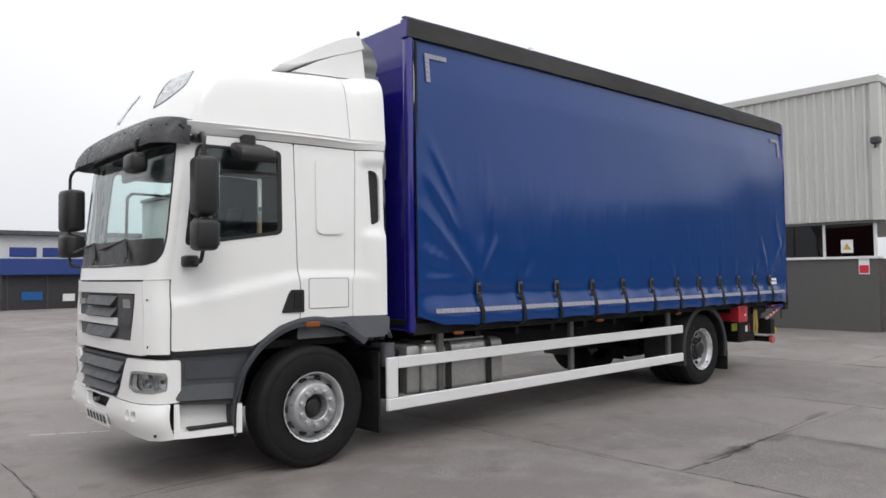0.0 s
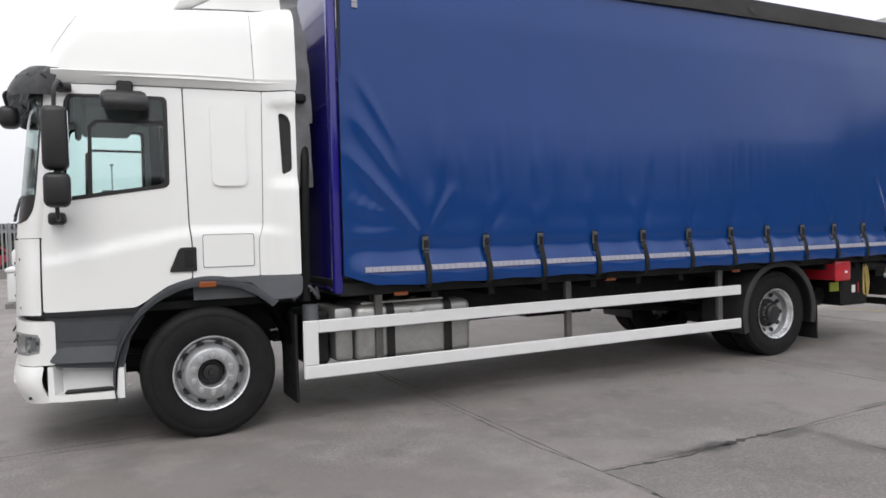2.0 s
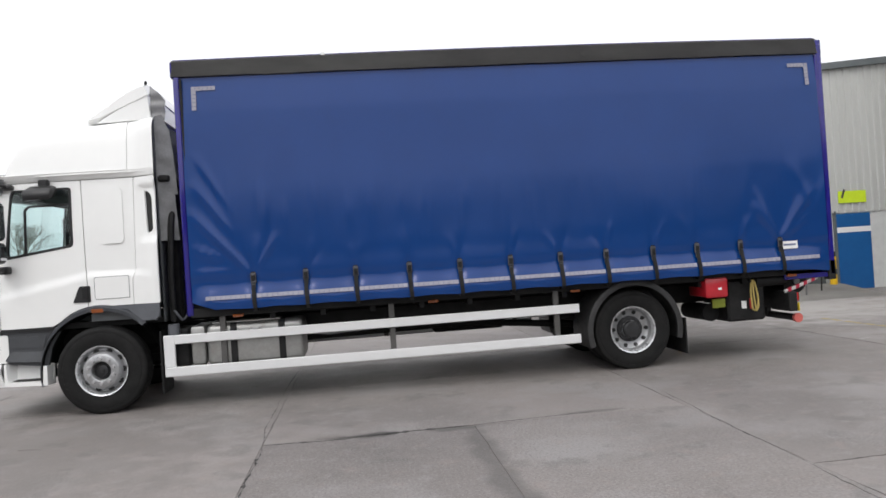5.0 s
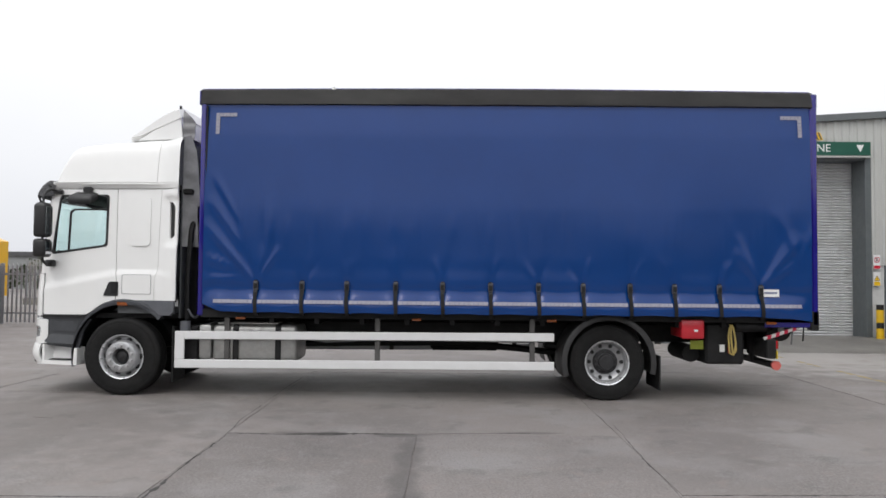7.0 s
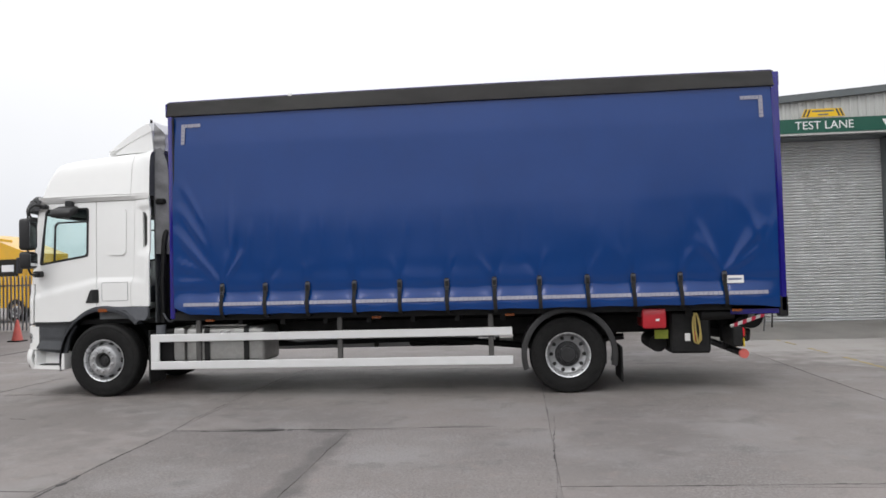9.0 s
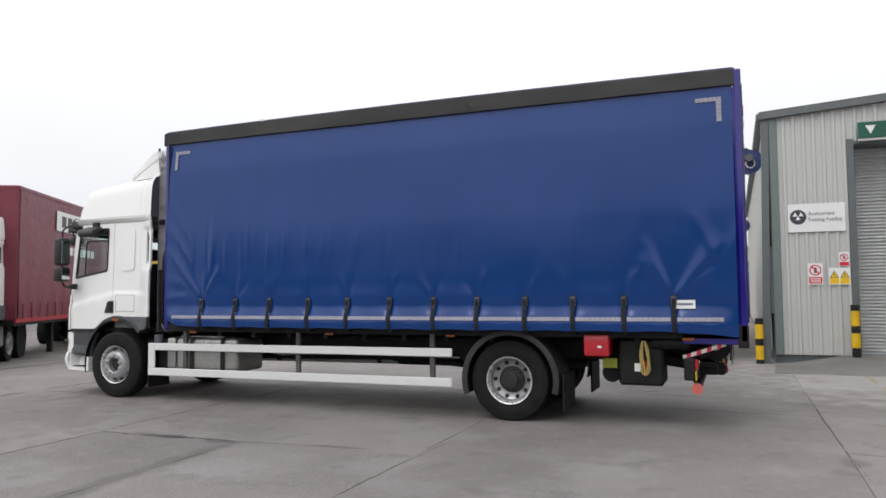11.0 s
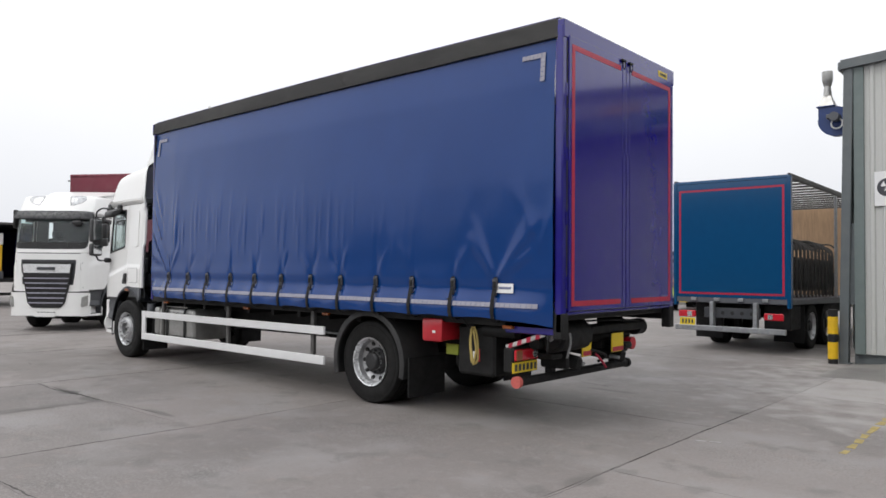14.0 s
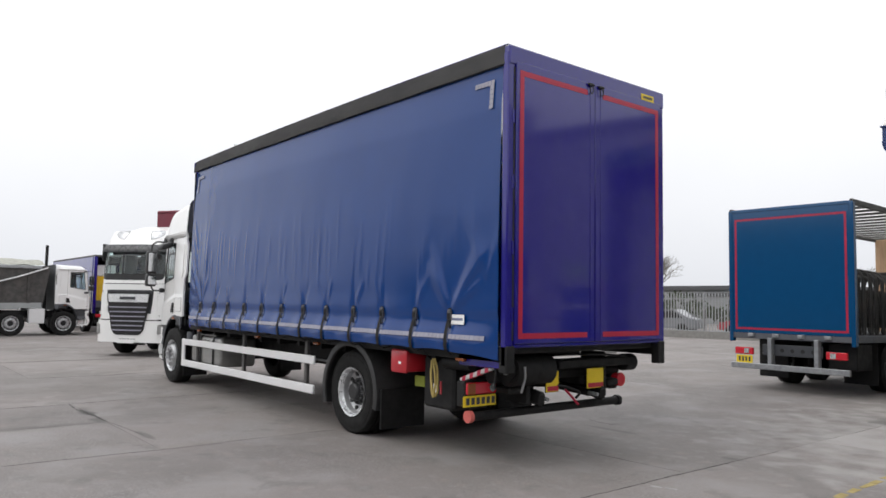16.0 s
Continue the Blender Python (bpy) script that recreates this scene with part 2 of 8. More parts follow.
M_BLUEFASCIA = material("blue_fascia", (0.02, 0.045, 0.20), 0.45, vary=0.05)
M_YELLOWTK = material("yellow_vehicle_paint", (0.72, 0.40, 0.01), 0.35, vary=0.05, coat=0.4, dirt=0.15, dirt_colour=(0.3, 0.2, 0.08))
M_CONCRETE = material("kerb_concrete", (0.22, 0.215, 0.205), 0.85, vary=0.12, bump=0.3)
M_TANK = material("white_polyethylene", (0.78, 0.79, 0.79), 0.5, vary=0.04)
M_TIPPER = material("grimy_tipper_steel", (0.055, 0.052, 0.05), 0.65, vary=0.3, dirt=0.4, dirt_colour=(0.10, 0.085, 0.075))
M_CANVAS = material("sheet_canvas", (0.34, 0.34, 0.30), 0.8, vary=0.2)
M_BARK = material("bark", (0.13, 0.11, 0.09), 0.9, vary=0.2)
M_TWIG = material("twigs", (0.20, 0.18, 0.155), 0.9, vary=0.2)
M_CARGREY = material("grey_car_paint", (0.25, 0.26, 0.28), 0.3, metal=0.4, coat=0.6)
M_CARRED = material("red_car_paint", (0.35, 0.03, 0.04), 0.3, coat=0.6)
M_HEDGE = material("evergreen_leaf", (0.035, 0.05, 0.02), 0.8, vary=0.4, scale=2)


OIL, DUST = (0.085, 0.079, 0.075), (0.33, 0.315, 0.30)
# stains and pale patches; the last entry broadly darkens the near yard
YARD_MARKS = [(15.2, 13.0, 2.9, 4.3, DUST, 0.7), (7.17, 2.0, 0.14, 1.7, OIL, 0.6), (6.14, 3.65, 0.36, 0.10, (0.05, 0.046, 0.043), 0.85),
        (7.08, 3.62, 0.26, 0.10, OIL, 0.8), (8.4, 3.80, 0.35, 0.05, OIL, 0.6), (13.30, 8.52, 0.18, 0.09, OIL, 0.7),
        (11.3, 8.9, 0.45, 0.07, OIL, 0.6), (13.42, 4.80, 0.14, 0.2, OIL, 0.5), (2.3, 4.0, 3.0, 2.2, (0.115, 0.104, 0.098), 0.45)]


def concrete_material(name, tone, bare=0.12):
    """Worn yard concrete: pale worn patches, dark oil and damp stains, one broad darker area, gritty areas where the
    surface has gone.
    """
    base = tuple(tone * c for c in (0.193, 0.172, 0.163))
    m = material(name, base, 0.74, vary=0.13, scale=0.45, fine=30, bump=0.8, bump_scale=45, dirt=0.45, dirt_colour=(0.085, 0.08, 0.077), dirt_scale=0.33, island=0.14)
    n, l = m.node_tree.nodes, m.node_tree.links
    b = n["Principled BSDF"]
    src = b.inputs["Base Color"].links[0].from_socket
    geo = n.new("ShaderNodeNewGeometry")

    def layer(scale, detail, lo, hi, a, c, off=0.0):
        nz, r, mp = n.new("ShaderNodeTexNoise"), n.new("ShaderNodeMapRange"), n.new("ShaderNodeMapping")
        mp.inputs["Location"].default_value = (off, off * 0.7, 0)
        nz.inputs["Scale"].default_value, nz.inputs["Detail"].default_value = scale, detail
        l.new(geo.outputs["Position"], mp.inputs["Vector"])
        l.new(mp.outputs["Vector"], nz.inputs["Vector"])
        for k, v in zip(("From Min", "From Max", "To Min", "To Max"), (lo, hi, a, c)):
            r.inputs[k].default_value = v
        l.new(nz.outputs["Fac"], r.inputs["Value"])
        return r.outputs["Result"]

    grit = layer(0.65, 6, 0.50, 0.62, bare, 1.0, 7.0)
    for s, lo, hi, colour, most, gritty in ((0.9, 0.50, 0.70, (0.275, 0.262, 0.258), 0.55, 0), (2.3, 0.58, 0.66, (0.10, 0.094, 0.09), 0.40, 0),
                                            (5.0, 0.58, 0.68, (0.25, 0.205, 0.185), 0.30, 0), (7.0, 0.56, 0.66, (0.25, 0.237, 0.232), 0.30, 0),
                                            (38.0, 0.52, 0.64, (0.30, 0.285, 0.28), 0.40, 1), (50.0, 0.52, 0.64, (0.065, 0.061, 0.058), 0.45, 1), (150.0, 0.56, 0.70, (0.32, 0.31, 0.30), 0.5, 0)):
        fac = layer(s, 7 if s < 10 else 2, lo, hi, 0.0, most, s * 1.7)
        if gritty:
            mu = n.new("ShaderNodeMath")
            mu.operation = "MULTIPLY"
            l.new(fac, mu.inputs[0])
            l.new(grit, mu.inputs[1])
            fac = mu.outputs["Value"]
        x = n.new("ShaderNodeMix")
        x.data_type = "RGBA"
        x.inputs["B"].default_value = (*[tone * c for c in colour], 1)
        l.new(fac, x.inputs["Factor"])
        l.new(src, x.inputs["A"])
        src = x.outputs["Result"]
    # marks with a place of their own: centre, half-lengths, colour and depth, with ragged, soft edges
    wob = layer(2.6, 8, 0.2, 0.8, -0.75, 0.75, 3.0)
    for cx, cy, rx, ry, colour, most in YARD_MARKS:
        mp, ln, ad, r = n.new("ShaderNodeMapping"), n.new("ShaderNodeVectorMath"), n.new("ShaderNodeMath"), n.new("ShaderNodeMapRange")
        mp.vector_type, ln.operation, ad.operation = "TEXTURE", "LENGTH", "ADD"
        mp.inputs["Location"].default_value, mp.inputs["Scale"].default_value = (cx, cy, 0), (rx, ry, 50)
        for k, v in zip(("From Min", "From Max", "To Min", "To Max"), (1.15, 0.55, 0.0, most)):
            r.inputs[k].default_value = v
        l.new(geo.outputs["Position"], mp.inputs["Vector"])
        l.new(mp.outputs["Vector"], ln.inputs[0])
        l.new(ln.outputs["Value"], ad.inputs[0])
        l.new(wob, ad.inputs[1])
        l.new(ad.outputs["Value"], r.inputs["Value"])
        x = n.new("ShaderNodeMix")
        x.data_type = "RGBA"
        x.inputs["B"].default_value = (*colour, 1)
        l.new(r.outputs["Result"], x.inputs["Factor"])
        l.new(src, x.inputs["A"])
        src = x.outputs["Result"]
    l.new(src, b.inputs["Base Color"])
    return m


def brick_material():
    """Dark brickwork in stretcher bond at real size."""
    m = material("dark_brickwork", (0.08, 0.07, 0.068), 0.85, vary=0.2, scale=3)
    n, l = m.node_tree.nodes, m.node_tree.links
    b = n["Principled BSDF"]
    geo, mp, br, bp = n.new("ShaderNodeTexCoord"), n.new("ShaderNodeMapping"), n.new("ShaderNodeTexBrick"), n.new("ShaderNodeBump")
    mp.inputs["Rotation"].default_value = (radians(90), 0, radians(90))
    l.new(geo.outputs["Object"], mp.inputs["Vector"])
    l.new(mp.outputs["Vector"], br.inputs["Vector"])
    for k, v in (("Scale", 1.0), ("Mortar Size", 0.006), ("Brick Width", 0.225), ("Row Height", 0.075), ("Bias", -0.2)):
        br.inputs[k].default_value = v
    br.inputs["Color1"].default_value, br.inputs["Color2"].default_value = (0.045, 0.040, 0.040, 1), (0.085, 0.07, 0.065, 1)
    br.inputs["Mortar"].default_value = (0.10, 0.098, 0.095, 1)
    l.new(br.outputs["Color"], b.inputs["Base Color"])
    bp.inputs["Distance"].default_value, bp.inputs["Strength"].default_value = 0.01, 0.6
    l.new(br.outputs["Fac"], bp.inputs["Height"])
    bp.invert = True
    l.new(bp.outputs["Normal"], b.inputs["Normal"])
    return m


M_YARD = concrete_material("yard_concrete", 1.0)
M_BARE = concrete_material("bare_aggregate_concrete", 0.96, 0.75)
M_YARD2 = concrete_material("newer_yard_concrete", 1.35)
M_BRICKS = brick_material()
M_JOINT = material("joint_filler", (0.140, 0.128, 0.121), 0.9, vary=0.25, scale=5)
M_CRACK = material("crack_grime", (0.045, 0.042, 0.040), 0.9, vary=0.3, scale=6)
M_PAINTLINE = material("worn_white_line", (0.34, 0.335, 0.325), 0.8, vary=0.2, scale=9)
M_YELLOWLINE = material("worn_yellow_line", (0.32, 0.25, 0.09), 0.8, vary=0.2, scale=9)


# ---- building tools ----
def part(name, bm, mat, parent=None, label="", smooth=35.0):
    """Links a bmesh as one mesh object, under parent when given; frees the bmesh."""
    me = bpy.data.meshes.new(name)
    bmesh.ops.recalc_face_normals(bm, faces=bm.faces[:])
    bm.to_mesh(me)
    bm.free()
    me.materials.append(mat)
    if smooth:
        me.shade_smooth()
        me.set_sharp_from_angle(angle=radians(smooth))
    ob = new(name, me)
    ob.parent = parent
    if label:
        ob["label"] = label
    return ob


def thing(name, m, label, category, group="", kind=""):
    ob = new(name)
    ob.empty_display_size = 0.3
    ob.matrix_world = m
    return tagged(ob, label, category, group, kind)


def box(bm, lo, hi, r=0.0, turn=None, seg=1):
    """A box between two corners, with bevelled edges of radius r."""
    v = [bm.verts.new((x, y, z)) for x in (lo[0], hi[0]) for y in (lo[1], hi[1]) for z in (lo[2], hi[2])]
    fs = [bm.faces.new([v[i] for i in q]) for q in ((0, 1, 3, 2), (4, 6, 7, 5), (0, 4, 5, 1), (2, 3, 7, 6), (0, 2, 6, 4), (1, 5, 7, 3))]
    geom = v
    if r > 0:
        es = list({e for f in fs for e in f.edges})
        res = bmesh.ops.bevel(bm, geom=es, offset=r, segments=seg, affect="EDGES", profile=0.5)
        geom = list({w for f in res["faces"] for w in f.verts} | {w for w in v if w.is_valid})
    if turn is not None:
        bmesh.ops.transform(bm, matrix=turn, verts=geom)
    return bm


def boxed(*a, **k):
    return box(bmesh.new(), *a, **k)


def rod(bm, p, q, r, n=10, r2=None, cap=True):
    """A round bar from p to q."""
    p, q = Vector(p), Vector(q)
    d = (q - p).normalized()
    a = d.orthogonal().normalized()
    c = d.cross(a)
    r2 = r if r2 is None else r2
    rings = [[bm.verts.new(o + (a * math.cos(t) + c * math.sin(t)) * rr) for t in [2 * math.pi * i / n for i in range(n)]] for o, rr in ((p, r), (q, r2))]
    for i in range(n):
        j = (i + 1) % n
        bm.faces.new((rings[0][i], rings[0][j], rings[1][j], rings[1][i]))
    if cap:
        bm.faces.new(rings[0][::-1])
        bm.faces.new(rings[1])
    return bm


def tube(bm, pts, r, n=8):
    """A bent round bar through points."""
    pts = [Vector(p) for p in pts]
    prev, a = None, None
    for i, p in enumerate(pts):
        d = ((pts[i + 1] if i + 1 < len(pts) else p) - (pts[i - 1] if i else p)).normalized()
        a = (d.orthogonal() if a is None else a - d * a.dot(d)).normalized()
        c = d.cross(a)
        ring = [bm.verts.new(p + (a * math.cos(2 * math.pi * k / n) + c * math.sin(2 * math.pi * k / n)) * r) for k in range(n)]
        if prev:
            for k in range(n):
                bm.faces.new((prev[k], prev[(k + 1) % n], ring[(k + 1) % n], ring[k]))
        else:
            bm.faces.new(ring[::-1])
        prev = ring
    bm.faces.new(prev)
    return bm


def bend(pts, r=0.05, n=4):
    """Rounds the corners of a polyline."""
    pts = [Vector(p) for p in pts]
    out = [pts[0]]
    for a, b, c in zip(pts, pts[1:], pts[2:]):
        u, w = (a - b), (c - b)
        k = min(r, u.length * 0.45, w.length * 0.45)
        s, e = b + u.normalized() * k, b + w.normalized() * k
        out += [s.lerp(b, t).lerp(b.lerp(e, t), t) for t in [i / n for i in range(n + 1)]]
    return out + [pts[-1]]


def lathe(bm, profile, n=48, axis="y", at=(0, 0, 0)):
    """Turns a profile of (along, radius) about an axis."""
    rings = []
    for h, r in profile:
        ring = []
        for i in range(n):
            t = 2 * math.pi * i / n
            c, s = r * math.cos(t), r * math.sin(t)
            p = {"y": (c, h, s), "x": (h, c, s), "z": (c, s, h)}[axis]
            ring.append(bm.verts.new(Vector(p) + Vector(at)))
        rings.append(ring)
    for a, b in zip(rings, rings[1:]):
        for i in range(n):
            j = (i + 1) % n
            bm.faces.new((a[i], a[j], b[j], b[i]))
    for ring, (h, r) in ((rings[0], profile[0]), (rings[-1], profile[-1])):
        if r < 0.01:
            bm.faces.new(ring)
    return bm


def round_rect(x0, z0, x1, z1, r=0.03, n=4):
    out = []
    for cx, cz, a in ((x1 - r, z1 - r, 0), (x0 + r, z1 - r, 90), (x0 + r, z0 + r, 180), (x1 - r, z0 + r, 270)):
        out += [(cx + r * math.cos(radians(a + 90 * i / n)), cz + r * math.sin(radians(a + 90 * i / n))) for i in range(n + 1)]
    return out


def rounded(pts, r=0.04, n=4):
    """Rounds the corners of a closed outline."""
    out = []
    m = len(pts)
    for i in range(m):
        a, b, c = (Vector(pts[k % m]) for k in (i - 1, i, i + 1))
        u, w = a - b, c - b
        k = min(r, u.length * 0.45, w.length * 0.45)
        s, e = b + u.normalized() * k, b + w.normalized() * k
        out += [tuple(s.lerp(b, t).lerp(b.lerp(e, t), t)) for t in [j / n for j in range(n + 1)]]
    return out


def sheet(outline, to, thick=0.02, holes=(), du=0.12, dv=0.12, bm=None, core=Vector((1.2, 0, 1.7))):
    """A plate cut from an outline with holes, bent by to(u, v) -> point and given thickness."""
    b = bmesh.new()
    edges = []
    for loop in (outline, *holes):
        vs = [b.verts.new((p[0], p[1], 0)) for p in loop]
        edges += [b.edges.new((vs[i], vs[(i + 1) % len(vs)])) for i in range(len(vs))]
    bmesh.ops.triangle_fill(b, use_beauty=True, use_dissolve=False, edges=edges)
    us, vv = [p[0] for p in outline], [p[1] for p in outline]
    for lo, hi, step, no in ((min(us), max(us), du, (1, 0, 0)), (min(vv), max(vv), dv, (0, 1, 0))):
        k = int((hi - lo) / step) if step else 0
        for i in range(1, k + 1):
            c = lo + (hi - lo) * i / (k + 1)
            bmesh.ops.bisect_plane(b, geom=b.verts[:] + b.edges[:] + b.faces[:], plane_co=Vector(no) * c, plane_no=no)
    for v in b.verts:
        v.co = to(v.co.x, v.co.y)
    b.normal_update()
    if thick:   # the plate's outer face keeps its place, the thickness goes inwards
        if sum(f.normal.dot(f.calc_center_median() - core) * f.calc_area() for f in b.faces) < 0:
            bmesh.ops.reverse_faces(b, faces=b.faces[:])
            b.normal_update()
        bmesh.ops.solidify(b, geom=b.faces[:], thickness=thick)
    if bm is None:
        return b
    tmp = bpy.data.meshes.new("tmp")
    b.to_mesh(tmp)
    b.free()
    bm.from_mesh(tmp)
    bpy.data.meshes.remove(tmp)
    return bm


def prism(bm, outline, y0, y1, axis="y"):
    """An outline in two axes, given depth along the third."""
    def at(p, d):
        return {"y": (p[0], d, p[1]), "x": (d, p[0], p[1]), "z": (p[0], p[1], d)}[axis]
    a = [bm.verts.new(at(p, y0)) for p in outline]
    c = [bm.verts.new(at(p, y1)) for p in outline]
    bm.faces.new(a)
    bm.faces.new(c[::-1])
    for i in range(len(a)):
        j = (i + 1) % len(a)
        bm.faces.new((a[i], c[i], c[j], a[j]))
    return bm


def surface(bm, rows, closed=False):
    """Skins a grid of points."""
    vs = [[bm.verts.new(p) for p in row] for row in rows]
    for a, c in zip(vs, vs[1:]):
        k = len(a)
        for i in range(k if closed else k - 1):
            j = (i + 1) % k
            bm.faces.new((a[i], a[j], c[j], c[i]))
    return vs


def letters(text, size, m, mat, parent=None, name="lettering", depth=0.003):
    """Raised lettering with the built-in font, as a mesh."""
    cu = bpy.data.curves.new(name, "FONT")
    cu.body, cu.size, cu.extrude, cu.align_x, cu.align_y = text, size, depth, "CENTER", "CENTER"
    tmp = bpy.data.objects.new("tmp", cu)
    me = bpy.data.meshes.new_from_object(tmp)
    bpy.data.objects.remove(tmp)
    me.materials.append(mat)
    ob = new(name, me)
    ob.parent = parent
    ob.matrix_basis = m
    return ob


MIRROR = Matrix.Diagonal((1, -1, 1, 1))


def flipped(bm):
    """The same shape on the other side (y turned round)."""
    bmesh.ops.transform(bm, matrix=MIRROR, verts=bm.verts[:])
    bmesh.ops.reverse_faces(bm, faces=bm.faces[:])
    return bm


# ---- the yard ----
gb = bmesh.new()
surface(gb, [[Vector((x, y, -0.006)) for x in (-900, 900)] for y in (-900, 900)])
ground = tagged(part("ground", gb, M_JOINT), "grey concrete yard with dark joints", "ground", kind="structure")


def slab(x0, x1, y0, y1, rnd):
    """One cast bay of concrete with chipped, slightly wavering edges."""
    g = 0.0012
    x0, x1, y0, y1 = x0 + g, x1 - g, y0 + g, y1 - g
    pts = []
    for (ax, ay), (bx, by) in (((x0, y0), (x1, y0)), ((x1, y0), (x1, y1)), ((x1, y1), (x0, y1)), ((x0, y1), (x0, y0))):
        k = max(2, int((abs(bx - ax) + abs(by - ay)) / 0.22))
        nx, ny = (0, 1) if ay == by else (1, 0)
        for i in range(k):
            t = i / k
            px, py = ax + (bx - ax) * t, ay + (by - ay) * t
            w = 0.006 * noise.noise(Vector((px * 1.1, py * 1.1, 2.0))) + rnd.choice((0, 0, 0, 0, 0, 0, 0.003, 0.012)) * (1 if i else 0)
            sx = 1 if (nx and px > (x0 + x1) / 2) else -1
            sy = 1 if (ny and py > (y0 + y1) / 2) else -1
            pts.append((px - nx * sx * abs(w), py - ny * sy * abs(w)))
    b = bmesh.new()
    prism(b, pts, -0.05, 0.0, "z")
    bare = 5 < x0 and x1 < 9.5 and (-3 < y0 < 0 or 6 < y0 < 7)
    ob = part("slab", b, M_YARD2 if x0 > 13 and y0 > 9.5 else M_BARE if bare else M_YARD, ground, smooth=0)
    return ob


rnd = random.Random(11)
XS = [-19.7, -15.5, -11.35, -7.2, -2.95, 1.06, 5.20, 9.34, 13.40, 17.4, 20.8, 25.0]
CUTS = {5: [-7.5, -3.2, 1.40, 6.1, 12.0, 18.0, 24.0, 30.0, 36.0, 45.0], 6: [-8.0, -2.4, 3.67, 6.45, 8.55, 14.2, 20.0, 26.0, 32.0, 45.0],
        7: [-7.0, -3.8, 1.62, 7.5, 13.4, 19.0, 25.0, 31.0, 45.0], 8: [-7.4, -1.0, 5.2, 10.4, 15.0, 21.0, 45.0], 9: [-7.0, -1.5, 4.6, 10.2, 15.0, 45.0]}
for i in range(len(XS) - 1):
    cuts = CUTS.get(i, [-8.0 + (i % 2) * 2.6 + 5.9 * k for k in range(10)])
    cuts = [-14.0] + cuts
    for a, c in zip(cuts, cuts[1:]):
        if i == 6 and a == -2.4:   # this bay has split lengthwise
            slab(XS[i], 7.20, a, c, rnd)
            slab(7.20, XS[i + 1], a, c, rnd)
        else:
            slab(XS[i], XS[i + 1], a, c, rnd)
pv = bmesh.new()
for x0, x1, y0, y1 in ((-900, -19.7, -900, 900), (25, 900, -900, 900), (-19.7, 25, -900, -14), (-19.7, 25, 44.9, 900)):
    box(pv, (x0, y0, -0.03), (x1, y1, -0.001))
tagged(part("pavement", pv, M_YARD, smooth=0), "grey concrete yard beyond the bays", "ground", kind="structure")


def worn_line(name, mat, a, c, w, label):
    """A painted line worn to broken pieces."""
    r = random.Random(int(abs(a[0] * 31 + a[1] * 17)) + 3)
    d = Vector((c[0] - a[0], c[1] - a[1]))
    n = Vector((-d.y, d.x)).normalized() * w / 2
    b = bmesh.new()
    k = max(3, int(d.length / 0.28))
    for i in range(k):
        if r.random() < 0.35:
            continue
        p, q = Vector(a) + d * (i / k), Vector(a) + d * ((i + r.uniform(0.5, 0.98)) / k)
        o = [p - n * r.uniform(0.4, 1), q - n * r.uniform(0.4, 1), q + n * r.uniform(0.4, 1), p + n * r.uniform(0.4, 1)]
        prism(b, [tuple(v) for v in o], -0.001, 0.0022, "z")
    return tagged(part(name, b, mat, smooth=0), label, "marking", kind="structure")


def crack(pts, w, seed, mat=None, label="dark ragged crack in the concrete"):
    """A ragged filled crack."""
    r = random.Random(seed)
    left, right = [], []
    for a, c in zip(pts, pts[1:]):
        a, c = Vector(a), Vector(c)
        n = (c - a).normalized()
        n = Vector((-n.y, n.x))
        k = max(3, int((c - a).length / 0.045))
        for i in range(k):
            p = a.lerp(c, i / k)
            p = p + n * (0.020 * noise.noise(Vector((p.x * 2.2, p.y * 2.2, seed))) + r.uniform(-0.007, 0.007))
            ends = min(1.0, 0.15 + min((p - Vector(pts[0])).length, (p - Vector(pts[-1])).length) / 0.4)
            open_ = min(1.3, max(0.04, 0.5 + 1.8 * noise.noise(Vector((p.x * 1.3, p.y * 1.3, seed + 40)))))   # it closes up in places
            ww = 0.5 * w * ends * open_ * (0.16 + 1.2 * r.random() ** 2.5) + 0.0003
            left.append(tuple(p + n * ww))
            right.append(tuple(p - n * ww))
    b = bmesh.new()
    prism(b, left + right[::-1], -0.004, 0.0018, "z")
    return tagged(part("crack", b, mat or M_CRACK, smooth=0), label, "crack", kind="structure")


crack([(5.24, 0.2), (5.25, 1.4), (5.21, 2.6), (5.225, 3.16), (5.20, 3.64)], 0.062, 5)
crack([(5.20, 3.64), (5.15, 4.3), (5.14, 4.8)], 0.012, 31)
crack([(5.14, 4.8), (5.12, 6.4), (5.17, 8.55)], 0.016, 32)
crack([(5.20, 3.64), (5.95, 3.59), (6.30, 3.65), (7.18, 3.69), (8.45, 3.78)], 0.050, 3)
crack([(5.86, 3.63), (6.14, 3.645), (6.44, 3.63)], 0.13, 4)
crack([(5.24, 2.95), (5.215, 3.22)], 0.095, 33)
crack([(9.42, 4.35), (9.38, 3.4), (9.33, 2.6), (9.31, 1.62)], 0.018, 6)
crack([(9.31, 1.62), (9.27, 0.8), (9.24, -1.0)], 0.022, 34)
crack([(9.33, 1.60), (10.15, 1.63), (10.9, 1.68), (12.2, 1.74)], 0.026, 7)
crack([(13.40, 8.45), (13.39, 7.2), (13.41, 6.6)], 0.022, 9)
crack([(13.41, 6.6), (13.40, 5.7), (13.44, 4.0)], 0.014, 35)
crack([(1.06, 3.9), (1.04, 6.4), (1.07, 8.1)], 0.020, 13)
crack([(2.0, 1.38), (4.2, 1.40), (5.2, 1.41)], 0.012, 36)
crack([(2.74, 4.36), (3.02, 4.30)], 0.010, 37)
crack([(1.2, 6.18), (1.9, 6.22), (3.4, 6.28)], 0.010, 38)
